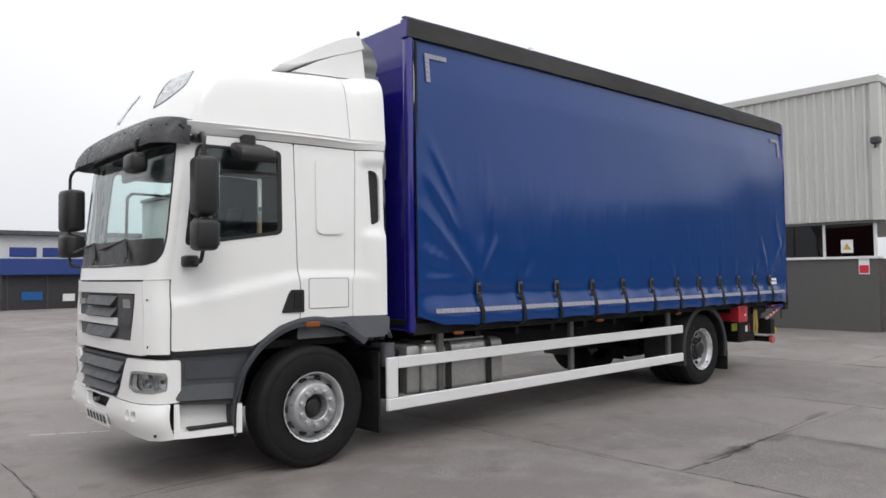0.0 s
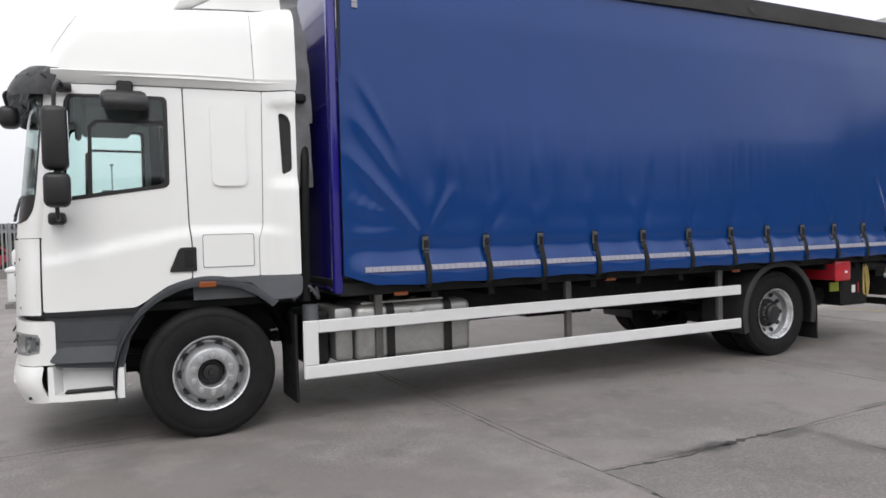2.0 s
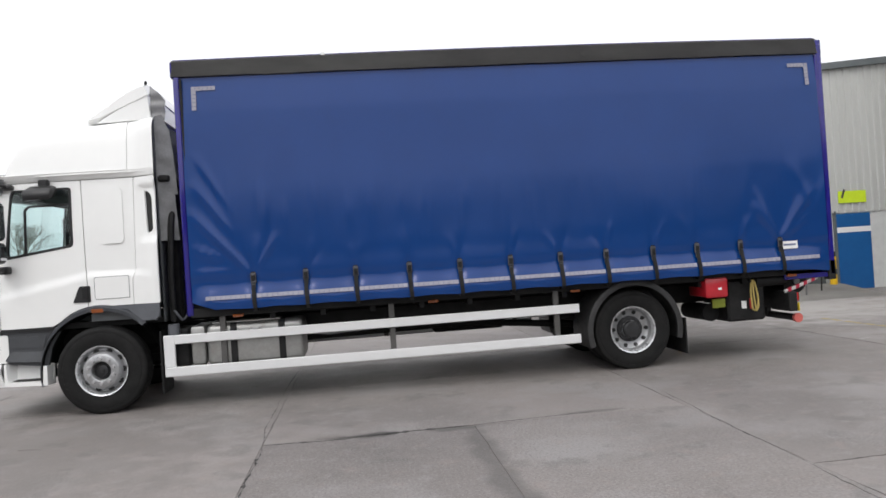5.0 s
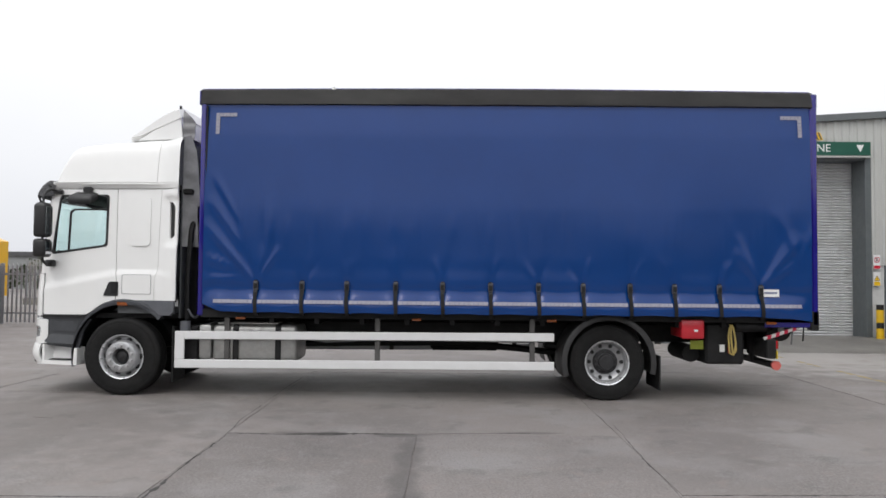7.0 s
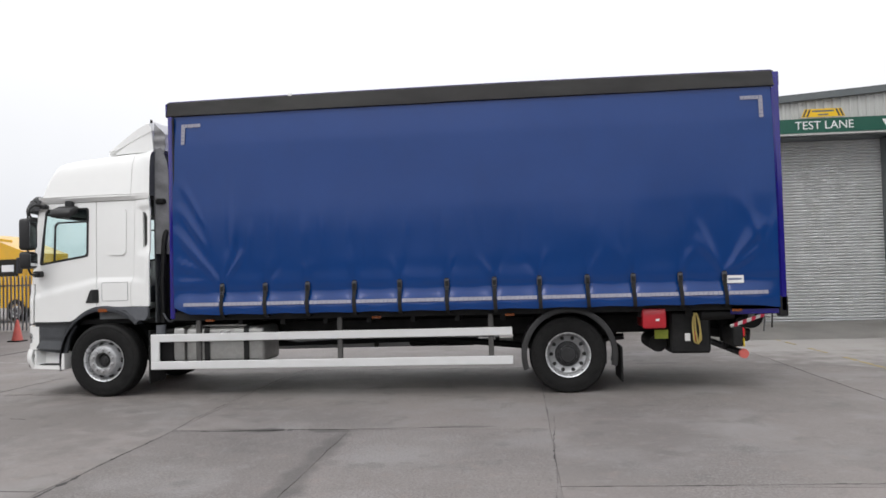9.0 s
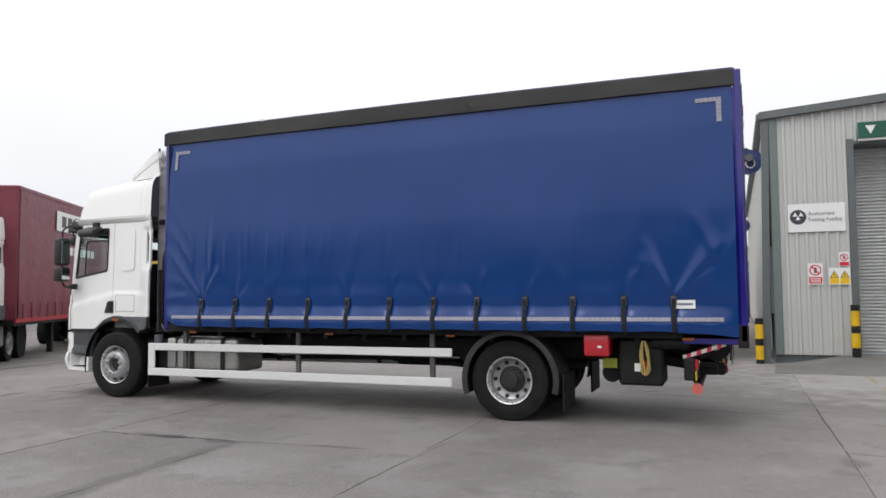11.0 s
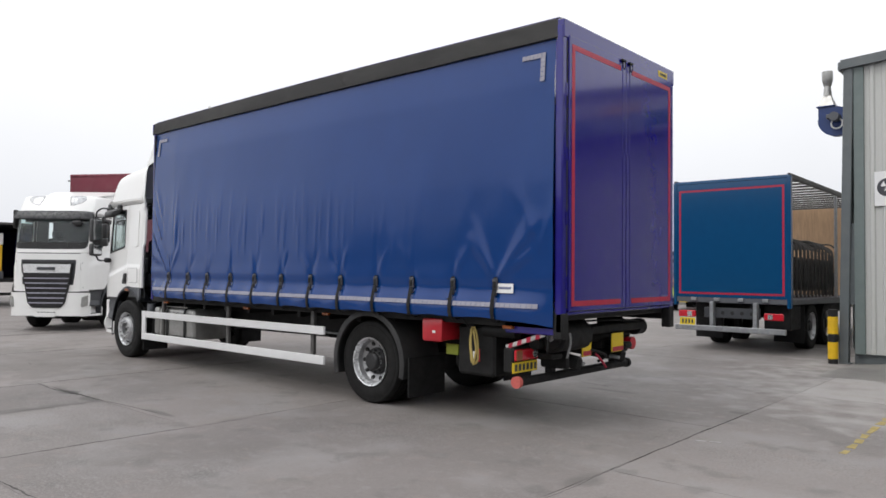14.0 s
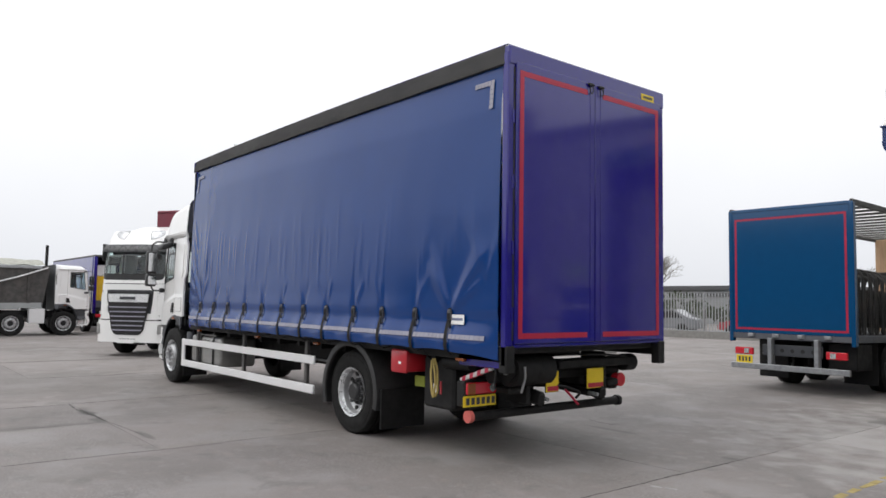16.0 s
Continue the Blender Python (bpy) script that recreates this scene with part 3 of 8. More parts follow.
crack([(5.2, 8.55), (7.0, 8.53), (9.3, 8.56)], 0.020, 39)
crack([(10.70, 9.30), (11.25, 9.22)], 0.012, 40)
worn_line("white_line", M_PAINTLINE, (0.2, 9.9), (2.6, 8.6), 0.09, "worn white bay line on the concrete")
worn_line("white_line", M_PAINTLINE, (-4.5, 11.0), (-1.2, 10.2), 0.09, "worn white bay line on the concrete")
worn_line("white_line", M_PAINTLINE, (13.5, 6.77), (13.86, 6.90), 0.06, "worn white dash on the concrete")
worn_line("yellow_line", M_YELLOWLINE, (14.72, 7.2), (14.66, 11.2), 0.10, "worn yellow bay line on the concrete")
worn_line("yellow_line", M_YELLOWLINE, (14.66, 11.6), (14.60, 14.4), 0.10, "worn yellow bay line on the concrete")
drain = bmesh.new()
box(drain, (-3.15, -6.0, -0.002), (-2.95, 13.0, 0.002))
tagged(part("drain_channel", drain, M_JOINT, smooth=0), "dark drainage channel across the yard", "drain", kind="structure")
apron = bmesh.new()
surface(apron, [[Vector((x, y, 0.004 + (z - 0.004) * k)) for x, k in ((13.1, -0.05), (13.6, 0.12), (14.1, 0.55), (14.6, 1.0), (16.5, 1.0), (18.7, 1.0))] for y, z in ((12.6, 0.0), (13.6, 0.09), (14.4, 0.19), (14.84, 0.21), (15.36, 0.18))])
bmesh.ops.solidify(apron, geom=apron.faces[:], thickness=0.2)
tagged(part("door_ramp", apron, M_PALE, smooth=0), "pale worn concrete ramp to the roller door", "ramp", kind="structure")


# ---- wheels ----
def wheel(parent, x, y, side, rear=False, r=0.525, lift=0.515):
    """A truck wheel: painted steel disc with tyre, hub and nuts. side -1: its outer face looks to -y."""
    w = 0.30
    prof = []
    tread = [(-w / 2 + 0.02, r - 0.012), (-w / 2 + 0.05, r)]
    for g in range(5):
        c = -w / 2 + 0.05 + (w - 0.10) * g / 4
        if 0 < g < 4:
            tread += [(c - 0.007, r), (c - 0.005, r - 0.014), (c + 0.005, r - 0.014), (c + 0.007, r)]
    tread += [(w / 2 - 0.05, r), (w / 2 - 0.02, r - 0.012)]
    prof = [(-w / 2 + 0.03, 0.292), (-w / 2 + 0.012, 0.305), (-w / 2 - 0.004, 0.36), (-w / 2 - 0.008, 0.42), (-w / 2 - 0.002, 0.455), (-w / 2 + 0.003, 0.458), (-w / 2, 0.478), (-w / 2 + 0.008, 0.50)]
    prof = prof + tread + [(-h, rr) for h, rr in reversed(prof)]
    face = side * w / 2

    def disc():
        b = bmesh.new()
        s = side
        if rear:   # dished inwards, as on a twin-tyred axle
            shape = [(-0.006, 0.294), (0.006, 0.299), (0.010, 0.304), (0.004, 0.290), (-0.03, 0.280), (-0.05, 0.268), (-0.11, 0.252), (-0.135, 0.215), (-0.14, 0.165), (-0.10, 0.158), (-0.10, 0.12), (-0.03, 0.105), (-0.02, 0.06), (-0.02, 0.0001)]
        else:      # bulging outwards
            shape = [(-0.006, 0.294), (0.006, 0.299), (0.010, 0.304), (0.004, 0.292), (-0.012, 0.284), (-0.055, 0.276), (-0.085, 0.258), (-0.082, 0.240), (-0.045, 0.226), (0.012, 0.212), (0.030, 0.203), (0.036, 0.192), (0.036, 0.122), (0.030, 0.114), (-0.07, 0.108), (-0.07, 0.0001)]
        shape = [(face + s * h - s * 0.004, rr) for h, rr in shape]
        return lathe(b, shape[cut:], 56), lathe(bmesh.new(), shape[:cut + 1], 56)

    cut = 5
    dish, lip = disc()
    rim = part("wheel", dish, M_DISC, parent, "silver-painted steel wheel")
    part("rim_lip", lip, M_RIM, rim, "brighter silver rim edge")
    rim.location = (x, y, lift)
    part("tyre", lathe(bmesh.new(), prof, 64), M_RUBBER, rim, "worn black rubber tyre")
    b = bmesh.new()
    if rear:
        lathe(b, [(face + side * h, rr) for h, rr in ((-0.138, 0.172), (-0.096, 0.162), (-0.094, 0.118), (-0.03, 0.106), (-0.015, 0.09), (-0.012, 0.0001))], 24)
    else:
        lathe(b, [(face + side * h, rr) for h, rr in ((-0.066, 0.107), (-0.050, 0.100), (-0.045, 0.090), (-0.045, 0.072), (-0.020, 0.066), (-0.012, 0.050), (-0.012, 0.030), (-0.004, 0.024), (-0.002, 0.0001))], 24)
    part("hub", b, M_HUB, rim, "greasy hub cap")
    nut_r, nut_h = (0.135, -0.10) if rear else (0.152, 0.036)
    nut = None
    for i in range(10):
        t = 2 * math.pi * (i + 0.5) / 10
        if nut is None:
            b = bmesh.new()
            rod(b, (0, face + side * (nut_h - 0.005), 0), (0, face + side * (nut_h + 0.012), 0), 0.024, 12)
            rod(b, (0, face + side * (nut_h + 0.010), 0), (0, face + side * (nut_h + 0.034), 0), 0.017, 6)
            ob = nut = part("wheel_nut", b, M_NUT if not rear else M_HUB, rim)
        else:
            ob = new("wheel_nut", nut.data)
            ob.parent = rim
        ob.location = (nut_r * math.cos(t), 0, nut_r * math.sin(t))
    hole = None
    hr, hh = (0.226, -0.122) if rear else (0.236, -0.066)
    for i in range(10):
        t = 2 * math.pi * i / 10
        if hole is None:
            b = bmesh.new()
            rod(b, (0, face + side * (hh - 0.02), 0), (0, face + side * (hh + 0.006), 0), 0.034, 12)
            bmesh.ops.scale(b, vec=(0.75, 1, 0.9) if rear else (1.0, 1, 0.72), verts=b.verts[:])
            ob = hole = part("hand_hole", b, M_SEAM, rim, "dark ventilation hole")
        else:
            ob = new("hand_hole", hole.data)
            ob.parent = rim
        ob.location = (hr * math.cos(t), 0, hr * math.sin(t))
        ob.rotation_euler = (0, math.pi / 2 - t, 0)
    return rim


# ---- the cab ----
CAB_W, CAB_R = 1.05, 0.17


def plan(x):
    """Half the cab's width: it narrows to the front and flares behind the sleeper."""
    return float(np.interp(x, [0.0, 0.12, 0.5, 0.94, 1.12, 1.66, 1.74, 1.90, 2.0], [1.012, 1.066, 1.115, 1.155, 1.172, 1.195, 1.225, 1.305, 1.315]))


def side_step(x, z):
    """The shoulder ridge that rises along the door, and the slight lean above it."""
    ridge = float(np.interp(x, [0.05, 1.08, 1.7, 1.9], [1.43, 1.64, 1.64, 1.60]))
    k = min(1.0, max(0.0, (z - ridge) / 0.10))
    lean = max(0.0, z - 1.75)
    return 0.026 * (1 - k * k * (3 - 2 * k)) * min(1.0, max(0.0, (1.95 - x) / 0.3)) - 0.018 * lean - 0.010 * lean * lean


def half_width(z, x=0.0):
    return plan(x) + side_step(x, z)


def front_x(z):
    """How far the cab's front corner lies behind its foremost line."""
    if z < 1.66:
        return -0.15 + 0.012 * max(0.0, (z - 1.2))
    return -0.1445 + 0.125 * (z - 1.66) / 1.1


def skin(s, z, off=0.0):
    """The cab's skin: s from 0 to 1 round the near corner, 1 to 3 across the front, 3 to 4 round the far corner."""
    f, r = front_x(z) - off, CAB_R
    w = half_width(z, f + r) + off
    bow, wide = 0.035, 0.34
    flip = 1
    if s > 2:
        s, flip = 4 - s, -1
    if s < 0:
        p = (f + r - s, -w, z)
    elif s <= 1:
        p = (0, -w + r - r * math.cos(s * math.pi / 2), z)
    else:
        p = (0, -(w - r) * (2 - s), z)
    if s >= 0:   # a wide rounded corner in plan
        e = max(0.0, (-p[1] - (w - wide)) / wide)
        k = min(1.0, -p[1] / w)
        p = (f + r * (1 - math.sqrt(max(0.0, 1 - e * e))) - bow * (1 - k * k), p[1], z)
    return Vector((p[0], p[1] * flip, p[2]))


def side_at(off=0.0):
    return lambda x, z: Vector((x, -(half_width(z, x) + off), z))


def low_side(off=0.0):
    return lambda x, z: Vector((x, -(plan(x) + 0.03 + off), z))


def glazing(bm_outline, to, parent, name, mat):
    g = part(name, sheet(bm_outline, to, 0.006), mat, parent)
    g.visible_shadow = False
    return g


def ring(outline, width):
    """The outline moved inwards by about width, for seals."""
    c = Vector((sum(p[0] for p in outline) / len(outline), sum(p[1] for p in outline) / len(outline)))
    hx = max(abs(p[0] - c.x) for p in outline)
    hy = max(abs(p[1] - c.y) for p in outline)
    return [(c.x + (p[0] - c.x) * (1 - width / hx), c.y + (p[1] - c.y) * (1 - width / hy)) for p in outline]


def both(make, name, mat, parent, label=""):
    """The same part on the near and the far side."""
    a = part(name, make(), mat, parent, label)
    c = part(name, flipped(make()), mat, parent, label)
    return a, c


def build_cab(truck):
    # doors, with their glass, seals and handles
    door_line = [(0.017, 1.09), (0.66, 1.095), (0.74, 1.14), (0.80, 1.185), (0.90, 1.25), (1.0, 1.285), (1.085, 1.30), (1.09, 1.58), (1.075, 1.75), (1.06, 2.84), (0.152, 2.84), (0.056, 1.93), (0.021, 1.62)]
    win = rounded([(0.118, 1.925), (0.945, 2.04), (0.948, 2.765), (0.24, 2.765), (0.21, 2.71)], 0.05)
    doors = both(lambda: sheet(rounded(door_line, 0.02, 2), side_at(), 0.03, [win], 0.12, 0.03), "cab_door", M_WHITE, truck, "white steel cab door")
    for d, k in zip(doors, (-1, 1)):
        fl = (lambda b: b) if k < 0 else flipped
        part("window_seal", fl(sheet(win, side_at(0.004), 0.02, [ring(win, 0.035)], 0.2, 0.1)), M_BLACK, d, "black rubber window seal")
        g = part("window_pane", fl(sheet(ring(win, 0.02), side_at(-0.008), 0.004)), M_GLASS, d, "green-tinted door glass")
        g.visible_shadow = False
        part("window_divider", fl(sheet([(0.355, 1.955), (0.385, 1.96), (0.395, 2.50), (0.44, 2.545), (0.935, 2.545), (0.935, 2.57), (0.425, 2.57), (0.368, 2.52)], side_at(0.0), 0.012)), M_BLACK, d, "black quarter-light divider")
        part("door_handle", fl(sheet(rounded([(0.915, 1.36), (1.125, 1.36), (1.125, 1.555), (1.005, 1.555), (0.985, 1.53)], 0.015), side_at(0.012), 0.03)), M_BLACK, d, "black recessed door handle")
        part("grab_lip", fl(sheet(round_rect(1.03, 1.395, 1.10, 1.535, 0.01), side_at(0.02), 0.012)), M_CHASSIS, d)
    # the sleeper side with its pressed panel and locker, and the rear quarter with the air slot
    def quarter():
        return sheet(rounded([(1.095, 1.30), (1.625, 1.30), (1.625, 1.60), (1.665, 1.72), (1.69, 2.84), (1.07, 2.84), (1.085, 1.75), (1.10, 1.58)], 0.012, 2), side_at(), 0.03, [], 0.1, 0.03)
    both(quarter, "sleeper_side", M_WHITE, truck)
    both(lambda: sheet(round_rect(1.27, 2.05, 1.55, 2.73, 0.06), side_at(0.018), 0.03, [], 0.08, 0.05), "pressed_panel", M_WHITE, truck)
    both(lambda: sheet(round_rect(1.175, 1.385, 1.585, 1.655, 0.02), side_at(0.0045), 0.006, [round_rect(1.179, 1.389, 1.581, 1.651, 0.018)], 0.2, 0.05), "locker_seam", M_GREYPL2, truck)
    both(lambda: sheet(round_rect(1.180, 1.390, 1.580, 1.650, 0.018), side_at(0.003), 0.006, [], 0.2, 0.05), "locker_door", M_WHITE, truck)
    slot = rounded([(1.835, 2.14), (1.915, 2.18), (1.915, 2.59), (1.88, 2.65), (1.82, 2.67)], 0.03)
    def scooped(x, z):   # the panel is pressed in towards the slot
        f = min(1, max(0, (x - 1.71) / 0.10)) * min(1, max(0, (z - 2.03) / 0.09)) * min(1, max(0, (2.75 - z) / 0.06))
        return side_at()(x, z) + Vector((0, 0.032 * f, 0))
    both(lambda: sheet(rounded([(1.63, 1.30), (1.955, 1.30), (1.955, 2.843), (1.695, 2.84), (1.67, 1.72), (1.63, 1.60)], 0.012, 2), scooped, 0.03, [slot], 0.03, 0.03), "rear_quarter", M_WHITE, truck)
    both(lambda: sheet(slot, side_at(-0.060), 0.01), "air_slot", M_SEAM, truck, "deep black air intake slot")
    # roof band
    both(lambda: sheet([(0.13, 2.846), (1.96, 2.85), (1.96, 2.94), (0.13, 2.935)], lambda x, z: Vector((x, -(half_width(z, x) + 0.004 + 0.060 * float(np.interp(x, [1.4, 1.9], [1.0, 0.3])) * min(1.0, max(0.0, z - 2.85) / 0.085) ** 0.8), z)), 0.02, [], 0.06, 0.015), "roof_skirt", M_WHITE, truck, "white undercut skirt of the high roof")
    # back wall, floor, roof liner
    part("cab_back", boxed((1.93, -1.10, 1.05), (1.955, 1.10, 3.40), 0.01), M_INTERIOR, truck, "grey cab rear wall")
    part("cab_floor", boxed((0.10, -1.02, 1.04), (1.95, 1.02, 1.12), 0.01), M_CHASSIS, truck)
    part("roof_liner", boxed((0.22, -1.02, 2.82), (1.94, 1.02, 2.85), 0.0), M_INTERIOR, truck)
    both(lambda: sheet([(1.10, 1.12), (1.93, 1.12), (1.93, 2.82), (1.10, 2.82)], side_at(-0.06), 0.01), "inner_lining", M_INTERIOR, truck)
    # the high roof: sections from front to back
    def top(x):
        xs = [-0.04, 0.0, 0.05, 0.12, 0.20, 0.27, 0.36, 0.60, 1.10, 1.60, 1.96]
        zs = [2.92, 2.99, 3.08, 3.22, 3.35, 3.44, 3.485, 3.515, 3.555, 3.60, 3.62]
        return float(np.interp(x, xs, zs))

    def roof_at(u, v, off=0.0):
        """u: along the roof, 0 to 1; v: from -1 to 1 across it."""
        a = abs(v)
        x = -0.04 + (1.965 + 0.04) * u ** 1.5
        lean = max(0.0, 1 - (x + 0.04) / 1.0)
        w = half_width(2.92, x) + 0.06 * float(np.interp(x, [1.4, 1.9], [1.0, 0.3]))
        zt, zb = top(x) + off, 2.905
        h = zt - zb
        t = a * math.pi / 2
        y = w * math.copysign(math.sin(t) ** 0.30 if t else 0.0, v)
        z = zb + h * max(math.cos(t), 0.0) ** 0.21
        flat = abs(y / w)
        y *= 1 - (0.095 - 0.06 * min(1.0, max(0.0, (x - 1.7) / 0.2))) * max(0.0, min(1.0, (z - zb) / 0.68)) ** 1.1
        return Vector((x + 0.17 * flat ** 2.6 * lean ** 1.3, y * (1 + off * 0.6), z))

    def hood(u0, u1, n):
        b = bmesh.new()
        vs = [math.copysign(abs(t) ** 1.0, t) for t in [-1 + 2 * i / 72 for i in range(73)]]
        surface(b, [[roof_at(u0 + (u1 - u0) * i / n, v) for v in vs] for i in range(n + 1)])
        return b
    part("high_roof", hood(0.0, 0.8845, 34), M_WHITE, truck, "white moulded high roof")
    part("roof_tail", hood(0.886, 1.0, 4), M_WHITE, truck, "white rear section of the high roof")
    part("roof_end", sheet([(-1.26, 2.90), (1.26, 2.90), (1.24, 3.40), (1.14, 3.54), (0.9, 3.59), (-0.9, 3.59), (-1.14, 3.54), (-1.24, 3.40)], lambda y, z: Vector((1.945, y, z)), 0.01), M_GREYPL2, truck)
    for k in (-1, 1):
        lamp = lambda u, v: roof_at(u, k * v, 0.004)
        line = rounded([(0.150, 0.035), (0.21, 0.022), (0.275, 0.018), (0.325, 0.07), (0.335, 0.14), (0.275, 0.25), (0.225, 0.28), (0.18, 0.16)], 0.006)
        lo = part("roof_lamp", sheet(line, lamp, 0.0, [], 0.012, 0.02), M_ROOFLAMP, truck, "clear roof corner lamp")
        part("lamp_seal", sheet(line, lambda u, v: roof_at(u, k * v, 0.007), 0.0, [ring(line, 0.007)], 0.02, 0.03), M_GREYPL2, lo)
    # the roof deflector: a wedge-shaped blade over a lower fairing, with rubber gap flaps behind it
    def across(profile, w0, w1, x0, x1, edge):
        """Skins a side profile of (x, z) across the cab, with rounded ends."""
        b = bmesh.new()
        rows = []
        zc = sum(p[1] for p in profile) / len(profile)
        for v in (-1.0, -0.985, -0.95, -0.85, -0.5, 0.0, 0.5, 0.85, 0.95, 0.985, 1.0):
            k = max(0.0, (abs(v) - 0.85) / 0.15) ** 2 * edge
            row = []
            for x, z in profile:
                w = w0 + (w1 - w0) * (x - x0) / (x1 - x0)
                row.append(Vector((x + 0.10 * k * (x1 - x) / (x1 - x0), v * w, z + (zc - z) * k * 0.5 + 0.03 * (1 - v * v) * (x - x0) / (x1 - x0))))
            rows.append(row)
        vs = surface(b, rows, True)
        b.faces.new(vs[0])
        b.faces.new(vs[-1][::-1])
        return b
    part("deflector_fairing", across([(1.20, 3.565), (1.45, 3.70), (1.88, 3.885), (1.915, 3.56)], 0.88, 1.045, 1.2, 1.9, 0.1), M_WHITE, truck, "white lower deflector fairing")
    blade = part("roof_deflector", across([(1.06, 3.575), (1.25, 3.70), (1.50, 3.875), (1.66, 3.97), (1.78, 4.02), (1.85, 4.03), (1.895, 3.885), (1.50, 3.715), (1.20, 3.585)], 0.84, 1.06, 1.06, 1.9, 0.45), M_WHITE, truck, "white roof air deflector blade")
    part("deflector_hook", boxed((1.85, -1.02, 4.0), (1.88, -0.99, 4.05), 0.008), M_CHASSIS, blade)
    both(lambda: sheet([(1.90, 3.60), (2.07, 3.56), (2.085, 3.80), (2.03, 3.88), (1.91, 3.99)], lambda x, z: Vector((x, -1.01 + 0.012 * math.sin(z * 40), z)), 0.008, [], 0.06, 0.03), "deflector_flap", M_GREYPL3, truck, "grey rubber gap flap behind the deflector")
    def side_flap(z0, z1, x1, x2):
        return lambda: sheet([(1.955, z0), (x2, z0), (x1, z1), (1.955, z1 - 0.03)], lambda x, z: Vector((x, -1.09 + (x - 1.95) * 0.30 - 0.012 * (z - z0) / (z1 - z0) + 0.006 * math.sin(z * 22 + x * 15), z)), 0.008, [], 0.05, 0.04)
    for z0, z1, x1, x2 in ((3.38, 3.62, 2.05, 2.12), (3.10, 3.42, 2.12, 2.15), (2.62, 3.14, 2.15, 2.175), (2.05, 2.66, 2.14, 2.165)):
        both(side_flap(z0, z1, x1, x2), "gap_flap", M_GREYPL3, truck, "worn grey rubber gap flap behind the cab")
    # front: panels, windscreen, visor
    to = lambda s, z: skin(s, z)
    screen = [(0.34, 1.99), (0.40, 1.87), (0.60, 1.80), (1.0, 1.775), (2.0, 1.765), (3.0, 1.775), (3.40, 1.80), (3.60, 1.87), (3.66, 1.99), (3.60, 2.79), (0.40, 2.79)]
    sc = rounded(screen, 0.05, 3)
    part("front_panel", sheet([(0.0, 1.66), (4.0, 1.66), (4.0, 2.86), (0.0, 2.86)], to, 0.03, [sc], 0.12, 0.14), M_WHITE, truck, "white windscreen surround")
    glass = part("windscreen", sheet(sc, lambda s, z: skin(s, z, -0.006), 0.006, [], 0.12, 0.2), M_SCREEN, truck, "large curved windscreen")
    glass.visible_shadow = False
    part("windscreen_seal", sheet(sc, lambda s, z: skin(s, z, 0.003), 0.012, [ring(sc, 0.05)], 0.12, 0.2), M_BLACK, truck)
    part("screen_base", sheet([(0.42, 1.91), (0.60, 1.815), (1.0, 1.79), (3.0, 1.79), (3.40, 1.815), (3.58, 1.91), (3.52, 1.99), (0.48, 1.99)], lambda s, z: skin(s, z, -0.004), 0.004, [], 0.12, 0.1), M_BLACK, glass, "black screen edge band")
    # bonnet flap with the upper grille
    g0 = rounded([(1.20, 1.165), (2.80, 1.165), (2.90, 1.55), (1.10, 1.55)], 0.02)
    flap = part("bonnet_flap", sheet([(0.98, 1.06), (3.02, 1.06), (3.02, 1.645), (0.98, 1.645)], lambda s, z: skin(s, z, 0.012), 0.03, [g0], 0.1, 0.15), M_WHITE, truck, "white front flap")
    gr = part("grille", sheet(g0, lambda s, z: skin(s, z, -0.012), 0.01, [], 0.12, 0.3), M_GREYPL, truck, "dark grey slatted upper grille")
    part("grille_bar", sheet([(1.56, 1.280), (2.83, 1.280), (2.84, 1.342), (1.56, 1.342)], lambda s, z: skin(s, z, 0.012), 0.03, [], 0.1, 0.1), M_WHITE, flap, "white bar across the grille")
    for z0, z1 in ((1.352, 1.435), (1.447, 1.530), (1.178, 1.268)):
        part("grille_slat", sheet([(1.66, z0), (2.44, z0), (2.52, z1), (1.58, z1)], lambda s, z, a=z0, c=z1: skin(s, z, -0.008 + 0.045 * (c - z) / (c - a)), 0.012, [], 0.12, 0.03), M_GREYPL, gr)
        part("slat_shadow", sheet([(1.60, z1 - 0.014), (2.50, z1 - 0.014), (2.50, z1 + 0.004), (1.60, z1 + 0.004)], lambda s, z: skin(s, z, -0.006), 0.006, [], 0.12, 0), M_SEAM, gr)
    part("badge_plate", sheet([(1.22, 1.285), (1.54, 1.285), (1.54, 1.535), (1.15, 1.535)], lambda s, z: skin(s, z, 0.004), 0.008, [], 0.1, 0.2), M_GREYPL, gr, "dark plate with a pale emblem")
    part("emblem", sheet(rounded([(1.23, 1.43), (1.40, 1.43), (1.40, 1.50), (1.23, 1.50)], 0.01), lambda s, z: skin(s, z, 0.009), 0.004), M_ALU, gr, "pale plain emblem")
    part("emblem", sheet(rounded([(2.60, 1.44), (2.84, 1.44), (2.84, 1.49), (2.60, 1.49)], 0.01), lambda s, z: skin(s, z, 0.004), 0.004), M_ALU, gr, "pale plain emblem")
    for k in (0, 1):
        side = (lambda s: s) if k == 0 else (lambda s: 4 - s)
        crn = part("corner_deflector", sheet(rounded([(side(0.02), 1.07), (side(0.965), 1.07), (side(0.965), 1.655), (side(0.02), 1.655)][::-1 if k else 1], 0.02), lambda s, z: skin(s, z, 0.012), 0.03, [], 0.06, 0.12), M_WHITE, truck, "white corner air guide")
        for z in (1.52 if k else 1.50, 1.13):
            c = skin(side(0.75), z, 0.024)
            part("fixing_stud", rod(bmesh.new(), c, c + Vector((-0.006, 0, 0)), 0.010, 10), M_CHASSIS, crn)
